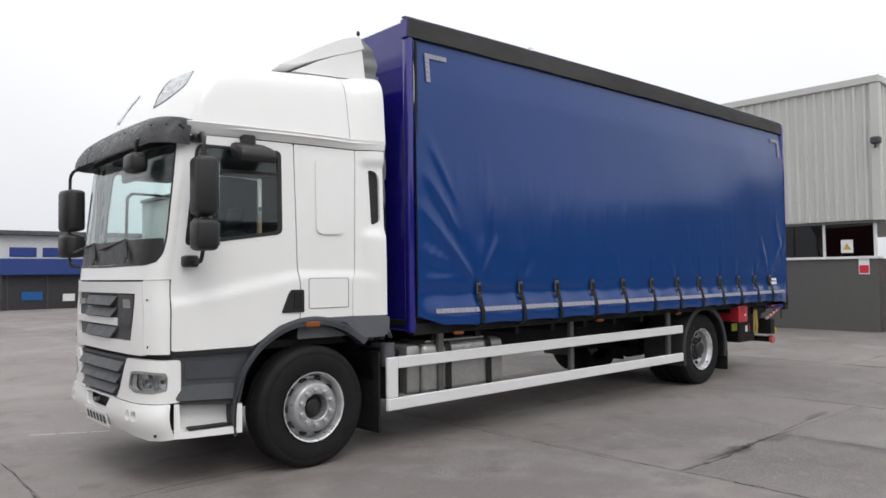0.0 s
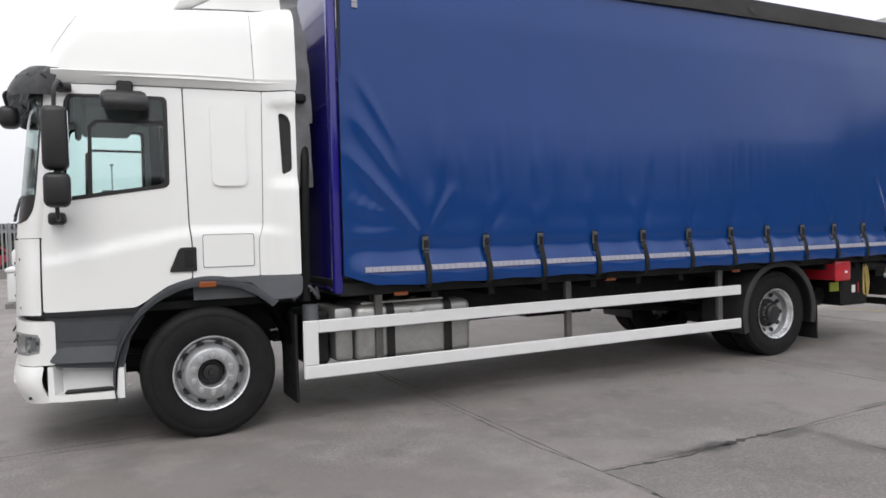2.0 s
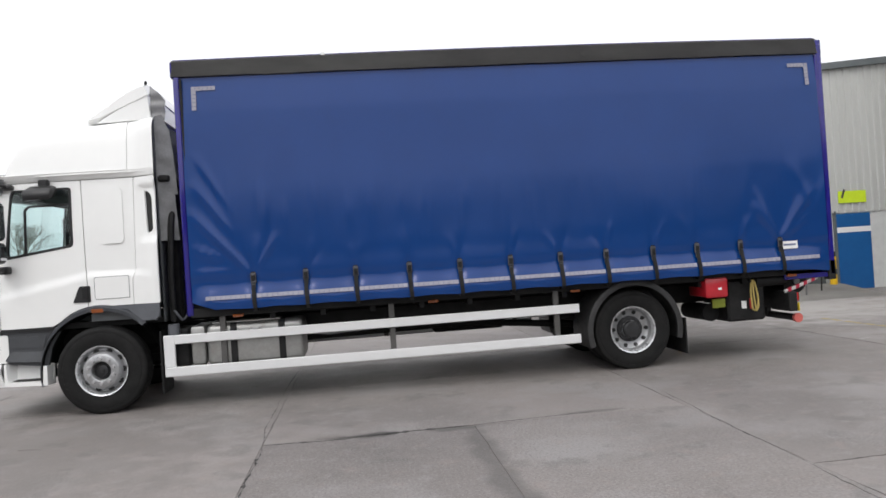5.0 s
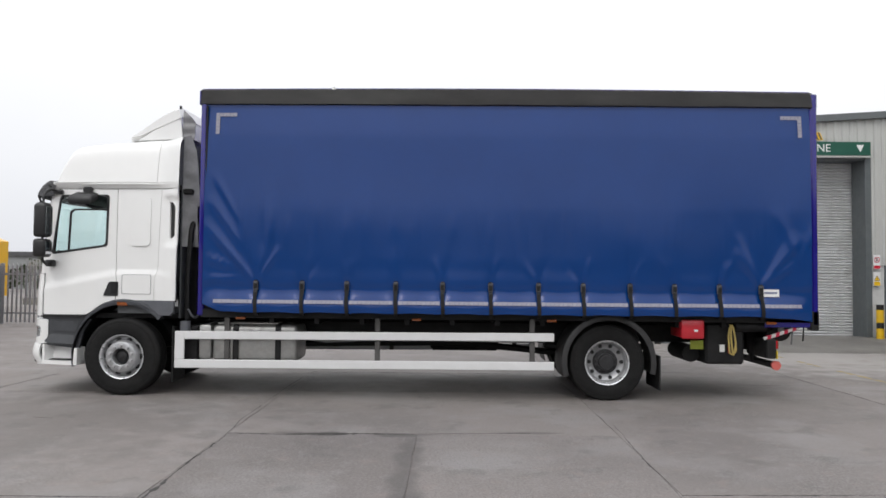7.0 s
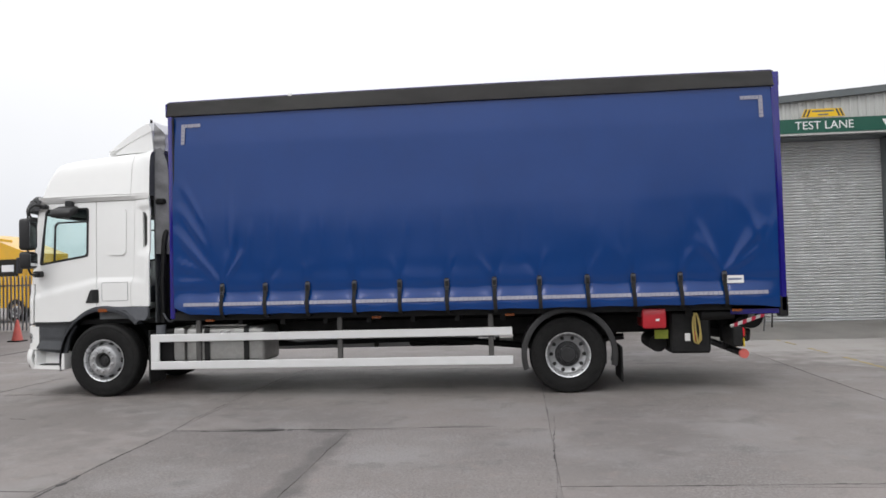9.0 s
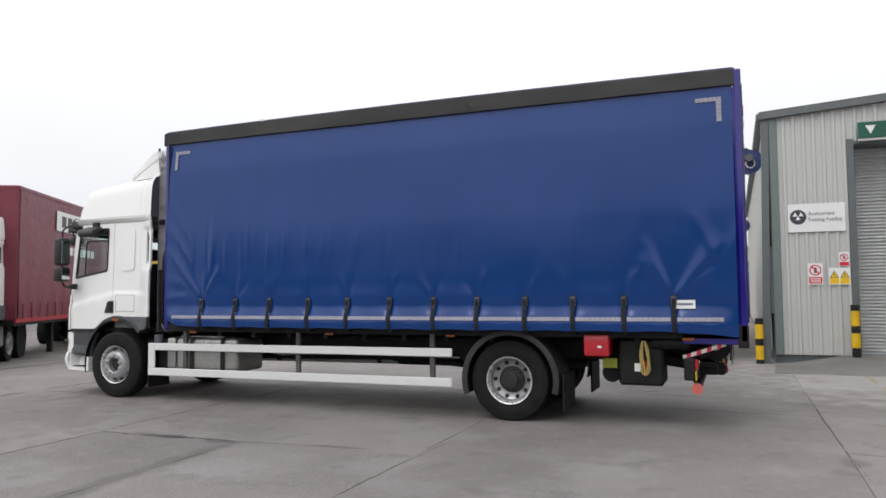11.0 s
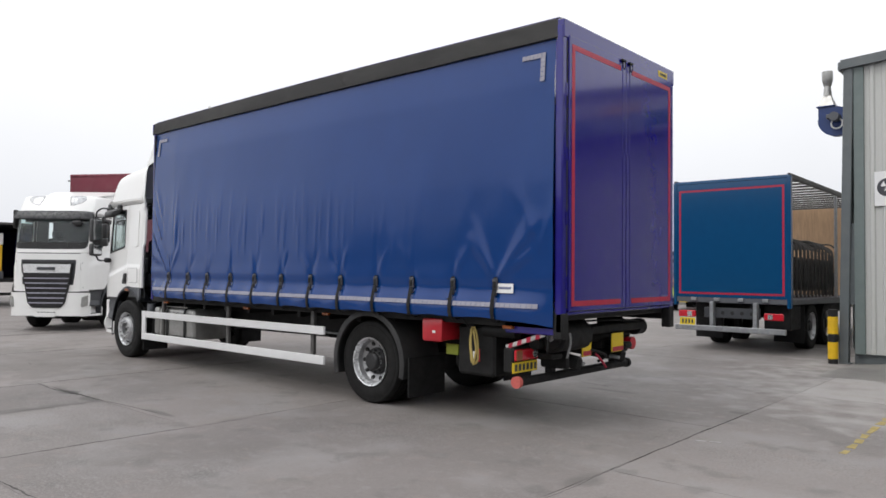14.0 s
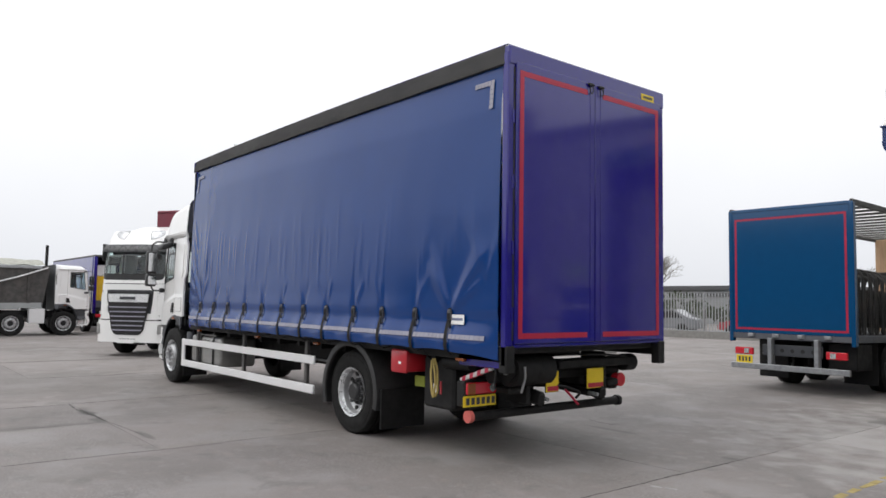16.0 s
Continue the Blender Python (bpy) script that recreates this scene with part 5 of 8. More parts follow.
def build_body(truck):
    folds = fold_list()
    b = bmesh.new()
    nx, zs = 330, [1.165, 1.20, 1.24, 1.27, 1.30, 1.33, 1.36, 1.39, 1.42, 1.45, 1.48, 1.52, 1.56, 1.61] + [1.66 + 2.385 * i / 52 for i in range(53)]
    rows = []
    for z in zs:
        row = []
        for i in range(nx + 1):
            x = 2.33 + 8.27 * i / nx
            zz = z
            if z < 1.47:
                k = (1.47 - z) / 0.31
                end = max(0.0, 1 - (x - 2.33) / 0.28)
                zz = z + 0.11 * end * k - 0.055 * k * max(0.0, (x - 9.9) / 0.7) + 0.006 * k * math.sin(x * 9.9)
            row.append(Vector((x, curtain_y(x, zz, folds), zz)))
        rows.append(row)
    surface(b, rows)
    cur = part("side_curtain", b, M_CURTAIN, truck, "blue PVC side curtain creased at the strap buckles", smooth=80)
    # far curtain, simple
    b = bmesh.new()
    surface(b, [[Vector((2.33 + 8.27 * i / 60, -curtain_y(2.33 + 8.27 * i / 60, z, ()), z)) for i in range(61)] for z in zs[::3] + [4.045]])
    part("side_curtain", b, M_CURTAIN, truck, "blue PVC side curtain")
    # load reflecting strip and straps
    edges = [2.50] + BUCKLES + [10.48]
    sy = lambda x, z, o: Vector((x, curtain_y(x, z, ()) - o, z))
    for a, c in zip(edges, edges[1:]):
        a += 0.035 if a != 2.50 else 0.0
        c -= 0.035
        st = part("marker_strip", sheet([(a, 1.285), (c, 1.285), (c, 1.335), (a, 1.335)], lambda x, z: sy(x, z, 0.012), 0.0, [], 0.08, 0.02), M_TAPEDARK, cur, "strip of silver reflective squares")
        k = int((c - a) / 0.058)
        for i in range(k):
            x0 = a + (c - a) * i / k + 0.003
            x1 = a + (c - a) * (i + 1) / k - 0.004
            part("reflective_square", sheet([(x0, 1.289), (x1, 1.289), (x1, 1.331), (x0, 1.331)], lambda x, z: sy(x, z, 0.0135), 0.0, [], 0, 0), M_TAPE, cur)
    for x in BUCKLES:
        bb = bmesh.new()
        pts = [Vector((x, curtain_y(x, z, ()) - 0.016, z)) for z in (1.60, 1.54)] + [Vector((x + dx, y0 - belly(x, 1.2) * k, z0)) for dx, y0, z0, k in ((0, -1.345, 1.45, 1), (0, -1.372, 1.36, 1), (0.003, -1.390, 1.27, 1), (0.006, -1.391, 1.22, 1), (0.01, -1.381, 1.165, 1), (0.01, -1.33, 1.12, 0.8), (0.01, -1.26, 1.14, 0))]
        for p, q in zip(pts, pts[1:]):
            d = Vector((0.024, 0, 0))
            vs = [bb.verts.new(v) for v in (p - d, p + d, q + d, q - d)]
            bb.faces.new(vs)
        bmesh.ops.remove_doubles(bb, verts=bb.verts[:], dist=0.0005)
        bmesh.ops.solidify(bb, geom=bb.faces[:], thickness=0.004)
        stp = part("strap", bb, M_FLAP, truck, "black webbing strap with a steel buckle")
        y = curtain_y(x, 1.53, ()) - 0.02
        bb = bmesh.new()
        box(bb, (x - 0.033, y - 0.022, 1.46), (x + 0.033, y + 0.006, 1.585), 0.008)
        part("buckle", bb, M_BUCKLE, stp, "worn steel over-centre buckle")
        part("buckle_lever", boxed((x - 0.022, y - 0.034, 1.485), (x + 0.022, y - 0.018, 1.555), 0.006), M_CHASSIS, stp)
        part("buckle_foot", boxed((x - 0.026, y - 0.030, 1.40), (x + 0.026, y - 0.006, 1.455), 0.006), M_GREYPL, stp)
    # corner reflectors
    for x0, x1, z0, dirx in ((2.466, 2.756, 3.90, 1), (10.485, 10.195, 3.90, -1)):
        squares = []
        for i in range(6):
            a, c = x0 + (x1 - x0) * i / 6, x0 + (x1 - x0) * (i + 0.92) / 6
            squares.append([(a, 3.855), (c, 3.855), (c, 3.905), (a, 3.905)])
        for i in range(1, 6):
            a, c = 3.905 - 0.05 * i, 3.905 - 0.05 * (i + 0.92)
            squares.append([(x0, a), (x0 + 0.055 * dirx, a), (x0 + 0.055 * dirx, c), (x0, c)])
        for sq in squares:
            part("corner_reflector", sheet(sq, lambda x, z: sy(x, z, 0.014), 0.0, [], 0, 0), M_TAPE, cur, "silver reflective corner mark")
    lab = part("paper_label", sheet([(9.92, 1.435), (10.14, 1.435), (10.14, 1.535), (9.92, 1.535)], lambda x, z: Vector((x, curtain_y(x, z, ()) - 0.02, z)), 0.003), M_LABEL, cur, "white printed label")
    part("label_bar", sheet([(9.945, 1.475), (10.115, 1.475), (10.115, 1.50), (9.945, 1.50)], lambda x, z: Vector((x, curtain_y(x, z, ()) - 0.024, z)), 0.001), M_TAPEDARK, lab)
    # headboard, posts, roof, valance
    hb = part("headboard", boxed((2.255, -1.25, 1.12), (2.33, 1.25, 4.21), 0.02), M_BLUE, truck, "glossy dark blue headboard")
    for k in (-1, 1):
        part("front_post", boxed((2.25, k * 1.25 - 0.045, 1.10), (2.335, k * 1.25 + 0.055, 4.13), 0.03, seg=3), M_BLUE, hb)
        part("curtain_pole", rod(bmesh.new(), (2.345, k * 1.30, 1.25), (2.345, k * 1.30, 4.0), 0.015), M_CHASSIS, hb)
        part("rear_pole", rod(bmesh.new(), (10.62, k * 1.27, 1.20), (10.62, k * 1.27, 4.0), 0.022), M_BLUE, hb)
    roof = bmesh.new()
    surface(roof, [[Vector((x, y, 4.155 + 0.05 * (1 - (y / 1.26) ** 4))) for y in [-1.26 + 2.52 * j / 16 for j in range(17)]] for x in (2.31, 4, 6, 8, 10.65)])
    bmesh.ops.solidify(roof, geom=roof.faces[:], thickness=0.03)
    part("roof_skin", roof, M_WHITE2, truck, "translucent white roof skin")
    for k in (-1, 1):
        bb = bmesh.new()
        rows = []
        for x in [2.24 + 8.40 * i / 60 for i in range(61)]:
            wv = 0.006 * noise.noise(Vector((x * 1.3, k, 0)))
            bl, up = belly(x, 4.0), 0.022 + 0.022 * math.sin(math.pi * (x - 2.24) / 8.4)
            rows.append([Vector((x, k * (1.20), 4.213 + up)), Vector((x, k * (1.245 + bl * 0.5), 4.22 + up)), Vector((x, k * (1.275 + bl), 4.20 + up)), Vector((x, k * (1.292 + bl + wv), 4.12 + up * 0.5)), Vector((x, k * (1.302 + bl + 2 * wv), 4.03 + wv)), Vector((x, k * (1.27 + bl), 4.022 + wv))])
        surface(bb, rows)
        bmesh.ops.solidify(bb, geom=bb.faces[:], thickness=0.01)
        vl = part("roof_valance", bb, M_VALANCE, truck, "charcoal PVC roof valance")
        part("valance_end", boxed((2.23, k * 1.25 - 0.05, 4.02), (2.25, k * 1.25 + 0.045, 4.212), 0.006), M_BLUE, vl)
        part("roof_edge_tape", tube(bmesh.new(), [(x, k * (1.24 + belly(x, 4.0) * 0.5), 4.244 + 0.022 * math.sin(math.pi * (x - 2.24) / 8.4)) for x in [2.26 + 8.36 * i / 24 for i in range(25)]], 0.008, 6), M_BLUE, vl)
    part("roof_tag", boxed((4.05, -1.30, 4.235), (4.10, -1.27, 4.275), 0.004), M_LABEL, truck, "small white tab on the roof edge")
    # floor, raves, chassis
    part("load_floor", boxed((2.25, -1.24, 1.165), (10.60, 1.24, 1.24), 0.01), M_CHASSIS, truck, "dark load floor")
    for k in (-1, 1):
        part("side_rave", boxed((2.30, k * 1.25 - 0.03, 1.08), (10.62, k * 1.25 + 0.03, 1.20), 0.008), M_CHASSIS, truck)
    for i in range(12):
        x = 2.6 + 0.62 * i
        part("cross_member", boxed((x, -1.20, 1.0), (x + 0.07, 1.20, 1.10), 0.005), M_CHASSIS, truck)
    for k in (-1, 1):
        part("chassis_rail", boxed((0.5, k * 0.42 - 0.04, 0.74), (10.2, k * 0.42 + 0.04, 1.0), 0.012), M_CHASSIS, truck, "black chassis rail")
    # rear frame and doors
    R0 = 10.62
    for k in (-1, 1):
        ps = part("rear_post", boxed((R0, k * 1.245 - 0.055, 1.05), (R0 + 0.075, k * 1.245 + 0.045, 4.15), 0.012), M_BLUE, truck, "glossy blue rear corner post")
        for z in (1.55, 2.2, 2.85, 3.5):
            part("door_hinge", boxed((R0 + 0.06, k * 1.225 - 0.015, z - 0.07), (R0 + 0.085, k * 1.225 + 0.015, z + 0.07), 0.006), M_BLUE, ps)
        part("post_gap", boxed((R0 + 0.071, k * 1.215 - 0.010, 1.30), (R0 + 0.079, k * 1.215 + 0.010, 4.0), 0.0), M_SEAM, ps)
        part("post_foot", boxed((R0 - 0.03, k * 1.235 - 0.065, 0.985), (R0 + 0.085, k * 1.235 + 0.055, 1.25), 0.012), M_CHASSIS, ps, "black rubber buffer")
    part("rear_header", boxed((R0, -1.29, 4.02), (R0 + 0.085, 1.29, 4.215), 0.012), M_BLUE, truck, "glossy blue rear header")
    part("rear_sill", boxed((R0, -1.19, 1.228), (R0 + 0.075, 1.19, 1.262), 0.006), M_BLUE, truck)
    part("sill_beam", boxed((R0 - 0.20, -1.19, 1.155), (R0 - 0.08, 1.19, 1.20), 0.01), M_CHASSIS, truck, "black rear cross beam")
    for k, y0, y1 in ((-1, -1.20, -0.004), (1, 0.004, 1.20)):
        d = part("rear_door", boxed((R0 + 0.045, y0, 1.265), (R0 + 0.095, y1, 4.06), 0.008), M_BLUE, truck, "glossy blue rear door with red edge tape")
        x = R0 + 0.0965
        o, w = 1.155 * k, 0.055
        ii = 0.10 * k
        def strip(ya, yb, za, zb):
            lo, hi = min(ya, yb), max(ya, yb)
            part("red_tape", boxed((x - 0.001, lo, za), (x + 0.0015, hi, zb)), M_REDTAPE, d)
        strip(o, o - w * k, 1.315, 3.975)
        strip(o - w * k, ii + 0.03 * k, 1.315, 1.37)
        strip(o - w * k, ii + 0.03 * k, 3.92, 3.975)
        part("lock_rod", rod(bmesh.new(), (x - 0.001, k * 0.085, 1.27), (x - 0.001, k * 0.085, 4.02), 0.005), M_BLUE, d)
        part("rod_keeper", boxed((x, k * 0.085 - 0.045, 4.025), (x + 0.025, k * 0.085 + 0.045, 4.053), 0.006), M_CHASSIS, d, "black rod keeper")
        part("keeper_ring", tube(bmesh.new(), [(x + 0.02, k * 0.085 + 0.03 * math.sin(q), 3.985 - 0.045 * math.cos(q)) for q in [0.3 * math.pi * j for j in range(8)]], 0.005, 6), M_CHASSIS, d)
    pl = part("maker_plate", boxed((R0 + 0.086, 0.84, 4.055), (R0 + 0.091, 1.08, 4.13), 0.002), M_PLATE, truck, "small yellow maker's plate")
    part("plate_bar", boxed((R0 + 0.0915, 0.87, 4.078), (R0 + 0.093, 1.05, 4.108)), M_INK, pl)
    part("tail_panel", boxed((9.98, -1.28, 1.02), (R0, -1.24, 1.14), 0.01), M_BLUE, truck)


def build_under(truck):
    # side guard
    for k in (-1, 1):
        fl = (lambda b: b) if k < 0 else flipped
        gd = part("side_guard", fl(boxed((2.09, -1.335, 0.805), (7.09, -1.30, 0.915), 0.008)), M_WHITE2, truck, "white-painted side guard rail")
        part("guard_rail", fl(boxed((1.96, -1.335, 0.415), (7.09, -1.30, 0.53), 0.008)), M_WHITE2, gd)
        part("guard_end", fl(boxed((1.96, -1.335, 0.53), (2.09, -1.30, 0.915), 0.008)), M_WHITE2, gd)
        for x in (2.66, 4.71, 6.80):
            part("guard_post", fl(boxed((x - 0.035, -1.30, 0.42), (x + 0.035, -1.25, 1.10), 0.006)), M_POST, gd, "grimy grey steel guard post")
        for ob in (gd, *gd.children):   # the rail runs out a little to the rear and is lower in front
            for v in ob.data.vertices:
                u = (v.co.x - 1.96) / 5.13
                v.co += Vector((0.02 * u, (0.035 - 0.07 * u) * -k, -0.022 * (1 - u)))
    # fuel tank
    tank = part("fuel_tank", boxed((2.45, -1.24, 0.47), (3.62, -0.56, 0.985), 0.07, seg=3), M_ALU, truck, "dull aluminium fuel tank")
    for x in (2.78, 3.36):
        part("tank_strap", boxed((x - 0.035, -1.252, 0.46), (x + 0.035, -0.55, 0.996), 0.075, seg=3), M_CHASSIS, tank)
    b = bmesh.new()
    prism(b, [(2.98, 0.90), (3.05, 0.87), (3.12, 0.90), (3.12, 0.925), (3.05, 0.895), (2.98, 0.925)], -1.256, -1.238)
    part("tank_emblem", b, M_CHROME, tank, "chrome chevron emblem")
    part("tank_cap", rod(bmesh.new(), (3.08, -1.05, 0.985), (3.08, -1.05, 1.03), 0.06, 16), M_CHASSIS, tank)
    part("step_plate", boxed((2.52, -1.20, 0.99), (3.34, -0.9, 1.01), 0.004), M_ALU, tank)
    part("battery_box", boxed((2.02, -1.15, 0.48), (2.24, -0.55, 0.95), 0.03), M_CHASSIS, truck)
    part("fluid_tank", boxed((2.26, -1.22, 0.50), (2.435, -0.60, 0.98), 0.04, seg=2), M_ALU, truck, "small dull fluid tank")
    part("filter_canister", rod(bmesh.new(), (2.06, -1.17, 0.80), (2.06, -1.17, 1.02), 0.07, 16), M_GREYPL2, truck, "grey filter canister")
    # far tank, air tanks, prop shaft, axles, springs, spare parts
    part("air_tank", rod(bmesh.new(), (3.9, 0.8, 0.72), (4.8, 0.8, 0.72), 0.14, 18), M_CHASSIS, truck)
    part("far_box", boxed((5.4, 0.55, 0.48), (6.5, 1.2, 0.98), 0.04), M_CHASSIS, truck)
    part("prop_shaft", rod(bmesh.new(), (2.0, 0.0, 0.60), (5.75, 0.0, 0.66), 0.05, 14), M_CHASSIS, truck)
    part("prop_shaft", rod(bmesh.new(), (5.75, 0.0, 0.67), (7.8, 0.0, 0.48), 0.05, 14), M_CHASSIS, truck)
    part("shaft_joint", rod(bmesh.new(), (5.62, 0.0, 0.665), (5.92, 0.0, 0.66), 0.075, 14), M_CHASSIS, truck)
    part("cable_run", tube(bmesh.new(), [(3.6, -0.50, 0.74), (3.9, -0.52, 0.70), (4.5, -0.52, 0.73), (5.6, -0.50, 0.74), (6.9, -0.5, 0.72)], 0.018), M_STEEL, truck)
    part("front_axle", boxed((1.17, -0.95, 0.40), (1.33, 0.95, 0.52), 0.03), M_CHASSIS, truck)
    b = bmesh.new()
    rod(b, (7.89, -0.95, 0.52), (7.89, 0.95, 0.52), 0.11, 16)
    rod(b, (7.75, 0, 0.52), (8.08, 0, 0.52), 0.21, 18)
    part("rear_axle", b, M_CHASSIS, truck)
    for k in (-1, 1):
        for x0, x1 in ((0.55, 1.95), (7.1, 8.7)):
            part("leaf_spring", tube(bmesh.new(), [(x0, k * 0.42, 0.68), ((x0 + x1) / 2, k * 0.42, 0.60), (x1, k * 0.42, 0.68)], 0.05, 6), M_CHASSIS, truck)
    part("engine", boxed((0.5, -0.40, 0.45), (1.9, 0.40, 1.05), 0.06), M_CHASSIS, truck)
    part("intake_duct", boxed((1.99, -0.95, 1.0), (2.14, -0.55, 2.86), 0.03), M_CHASSIS, truck, "black air intake stack behind the cab")
    part("cab_rear_pipe", tube(bmesh.new(), bend([(2.05, -1.08, 1.05), (2.05, -1.10, 1.6), (2.08, -1.08, 2.3), (2.12, -0.8, 2.72)], 0.1), 0.04), M_CHASSIS, truck)
    part("hose_loop", tube(bmesh.new(), bend([(1.97, -0.90, 1.12), (2.07, -1.14, 1.20), (2.16, -1.12, 1.04), (2.20, -0.9, 1.15)], 0.08), 0.015), M_GREYPL2, truck)
    part("rear_cover", boxed((1.96, -1.12, 2.78), (2.10, 1.12, 2.86), 0.02), M_CHASSIS, truck)
    # mudguards and flaps at the rear
    for k in (-1, 1):
        fl = (lambda b: b) if k < 0 else flipped
        mg = bmesh.new()
        rows = []
        for i in range(33):
            a = radians(198 - 212 * i / 32)
            rows.append([Vector((7.865 + r_ * math.cos(a), y_, 0.52 + r_ * 1.01 * math.sin(a))) for r_, y_ in ((0.645, -1.275), (0.645, -0.66), (0.632, -0.66), (0.630, -1.262), (0.568, -1.262), (0.566, -1.284), (0.572, -1.296), (0.632, -1.298), (0.642, -1.292))])
        ends = surface(mg, rows, True)
        mg.faces.new(ends[0])
        mg.faces.new(ends[-1][::-1])
        bmesh.ops.recalc_face_normals(mg, faces=mg.faces[:])
        part("mudguard", fl(mg), M_MUDGUARD, truck, "black plastic rear mudguard")
        part("rear_flap", fl(boxed((8.545, -1.27, 0.15), (8.57, -0.62, 0.62), 0.006)), M_FLAP, truck, "black rubber mud flap")
        wheel(truck, 1.21, k * 1.075, k, False, 0.53, 0.528)
        wheel(truck, 7.85, k * 1.085, k, True, 0.52, 0.515)
        wheel(truck, 7.85, k * 0.745, k, True, 0.52, 0.515)
    # marker lamps along the rave
    for x in (2.86, 5.25, 7.08, 10.05):
        part("side_marker", boxed((x - 0.065, -1.335, 1.062), (x + 0.065, -1.29, 1.095), 0.006), M_AMBER, truck, "amber side marker lamp")
    # extinguisher box, battery and lift gear behind the rear axle
    eb = part("extinguisher_box", boxed((8.84, -1.30, 0.865), (9.13, -0.80, 1.105), 0.03, seg=2), M_RED, truck, "red extinguisher box")
    lid = box(bmesh.new(), (8.83, -1.335, 0.855), (9.14, -1.29, 1.115), 0.03, seg=2)
    part("box_lid", lid, M_RED, eb, "red box lid")
    part("lid_mark", boxed((9.00, -1.345, 0.955), (9.05, -1.338, 0.985), 0.003), M_LABEL, eb)
    part("pump_box", boxed((9.22, -1.15, 0.50), (9.75, -0.62, 1.06), 0.03), M_CHASSIS, truck, "black tail-lift pump box")
    part("pump_label", boxed((9.41, -1.156, 0.67), (9.48, -1.149, 0.77), 0.002), M_LABEL, truck, "white label with a red edge")
    part("label_edge", boxed((9.525, -1.157, 0.66), (9.55, -1.149, 0.80)), M_RED, truck)
    part("marker_panel", boxed((9.02, -1.12, 0.70), (9.20, -1.10, 0.82), 0.004), M_OLIVE, truck, "yellow-green marker panel")
    part("air_cylinder", rod(bmesh.new(), (9.1, -0.9, 0.62), (9.1, -0.2, 0.62), 0.12, 16), M_CHASSIS, truck)
    part("lift_motor", rod(bmesh.new(), (9.62, -1.14, 1.02), (10.05, -1.14, 1.02), 0.075, 16), M_CHASSIS, truck, "black cylindrical lift motor")
    strap = bmesh.new()
    tube(strap, bend([(9.27, -1.40, 1.36), (9.47, -1.30, 1.08), (9.50, -1.27, 1.02)], 0.05), 0.007, 6)
    part("rope_tail", strap, M_CHASSIS, truck)
    strap = bmesh.new()
    tube(strap, bend([(9.52, -1.25, 1.05), (9.49, -1.26, 0.90), (9.51, -1.25, 0.66), (9.56, -1.25, 0.64), (9.60, -1.25, 0.70), (9.58, -1.24, 0.95), (9.54, -1.25, 1.05)], 0.06), 0.013, 6)
    tube(strap, bend([(9.52, -1.27, 1.03), (9.52, -1.28, 0.85), (9.55, -1.27, 0.62), (9.59, -1.27, 0.80), (9.55, -1.27, 1.02)], 0.04), 0.011, 6)
    part("yellow_strap", strap, M_ROPE, truck, "loop of worn yellow strap")
    # striped arm, tail-lift and rear bar
    arm = part("lift_arm", boxed((0, -0.022, -0.022), (0.50, 0.022, 0.022), 0.006), M_DULLWHITE, truck, "red and white striped arm")
    arm.matrix_basis = pose(9.98, -1.24, 0.86, 0, -19, 0)
    for i in range(4):
        c = 0.03 + 0.12 * i
        bb = bmesh.new()
        prism(bb, [(c, -0.0235), (c + 0.055, -0.0235), (c + 0.078, 0.0235), (c + 0.023, 0.0235)], -0.0235, 0.0235)
        part("red_stripe", bb, M_REDTAPE, arm)
    # folded tail-lift: pivot housings, cross beam, arms and rams
    part("lift_beam", boxed((10.22, -0.20, 0.955), (10.40, 1.12, 1.055), 0.015), M_CHASSIS, truck, "black tail-lift cross beam")
    part("lift_tube", rod(bmesh.new(), (10.18, -1.02, 0.90), (10.18, 1.02, 0.90), 0.07, 16), M_CHASSIS, truck, "black tail-lift cross tube")
    for k in (-1, 1):
        part("lift_link", boxed((9.55, k * 0.50 - 0.045, 0.58), (10.45, k * 0.50 + 0.045, 0.73), 0.03, Matrix.Translation((10.45, 0, 0.7)) @ Matrix.Rotation(radians(9), 4, "Y") @ Matrix.Translation((-10.45, 0, -0.7))), M_CHASSIS, truck, "black tail-lift arm")
        part("lift_bracket", boxed((10.0, k * 0.62 - 0.03, 0.60), (10.36, k * 0.62 + 0.03, 1.12), 0.02), M_CHASSIS, truck)
        part("lift_ram", rod(bmesh.new(), (9.3, k * 0.32, 0.75), (10.3, k * 0.40, 0.66), 0.042, 12), M_CHASSIS, truck)
        part("ram_rod", rod(bmesh.new(), (10.1, k * 0.385, 0.678), (10.42, k * 0.41, 0.65), 0.022, 10), M_STEEL, truck, "bare steel ram rod")
        part("runner_foot", boxed((10.05, k * 0.80 - 0.10, 0.72), (10.34, k * 0.80 + 0.10, 0.80), 0.02), M_CHASSIS, truck)
    b = bmesh.new()
    rod(b, (10.34, -0.92, 0.97), (10.34, -0.36, 0.97), 0.165, 24)
    rod(b, (10.34, -0.95, 0.97), (10.34, -0.92, 0.97), 0.12, 24)
    part("lift_drum", b, M_CHASSIS, truck, "black tail-lift pivot housing")
    part("drum_cap", rod(bmesh.new(), (10.34, -0.965, 0.97), (10.34, -0.95, 0.97), 0.045, 12), M_STEEL, truck)
    part("lift_drum", rod(bmesh.new(), (10.30, 1.00, 0.98), (10.30, 1.18, 0.98), 0.10, 20), M_CHASSIS, truck, "black tail-lift pivot housing")
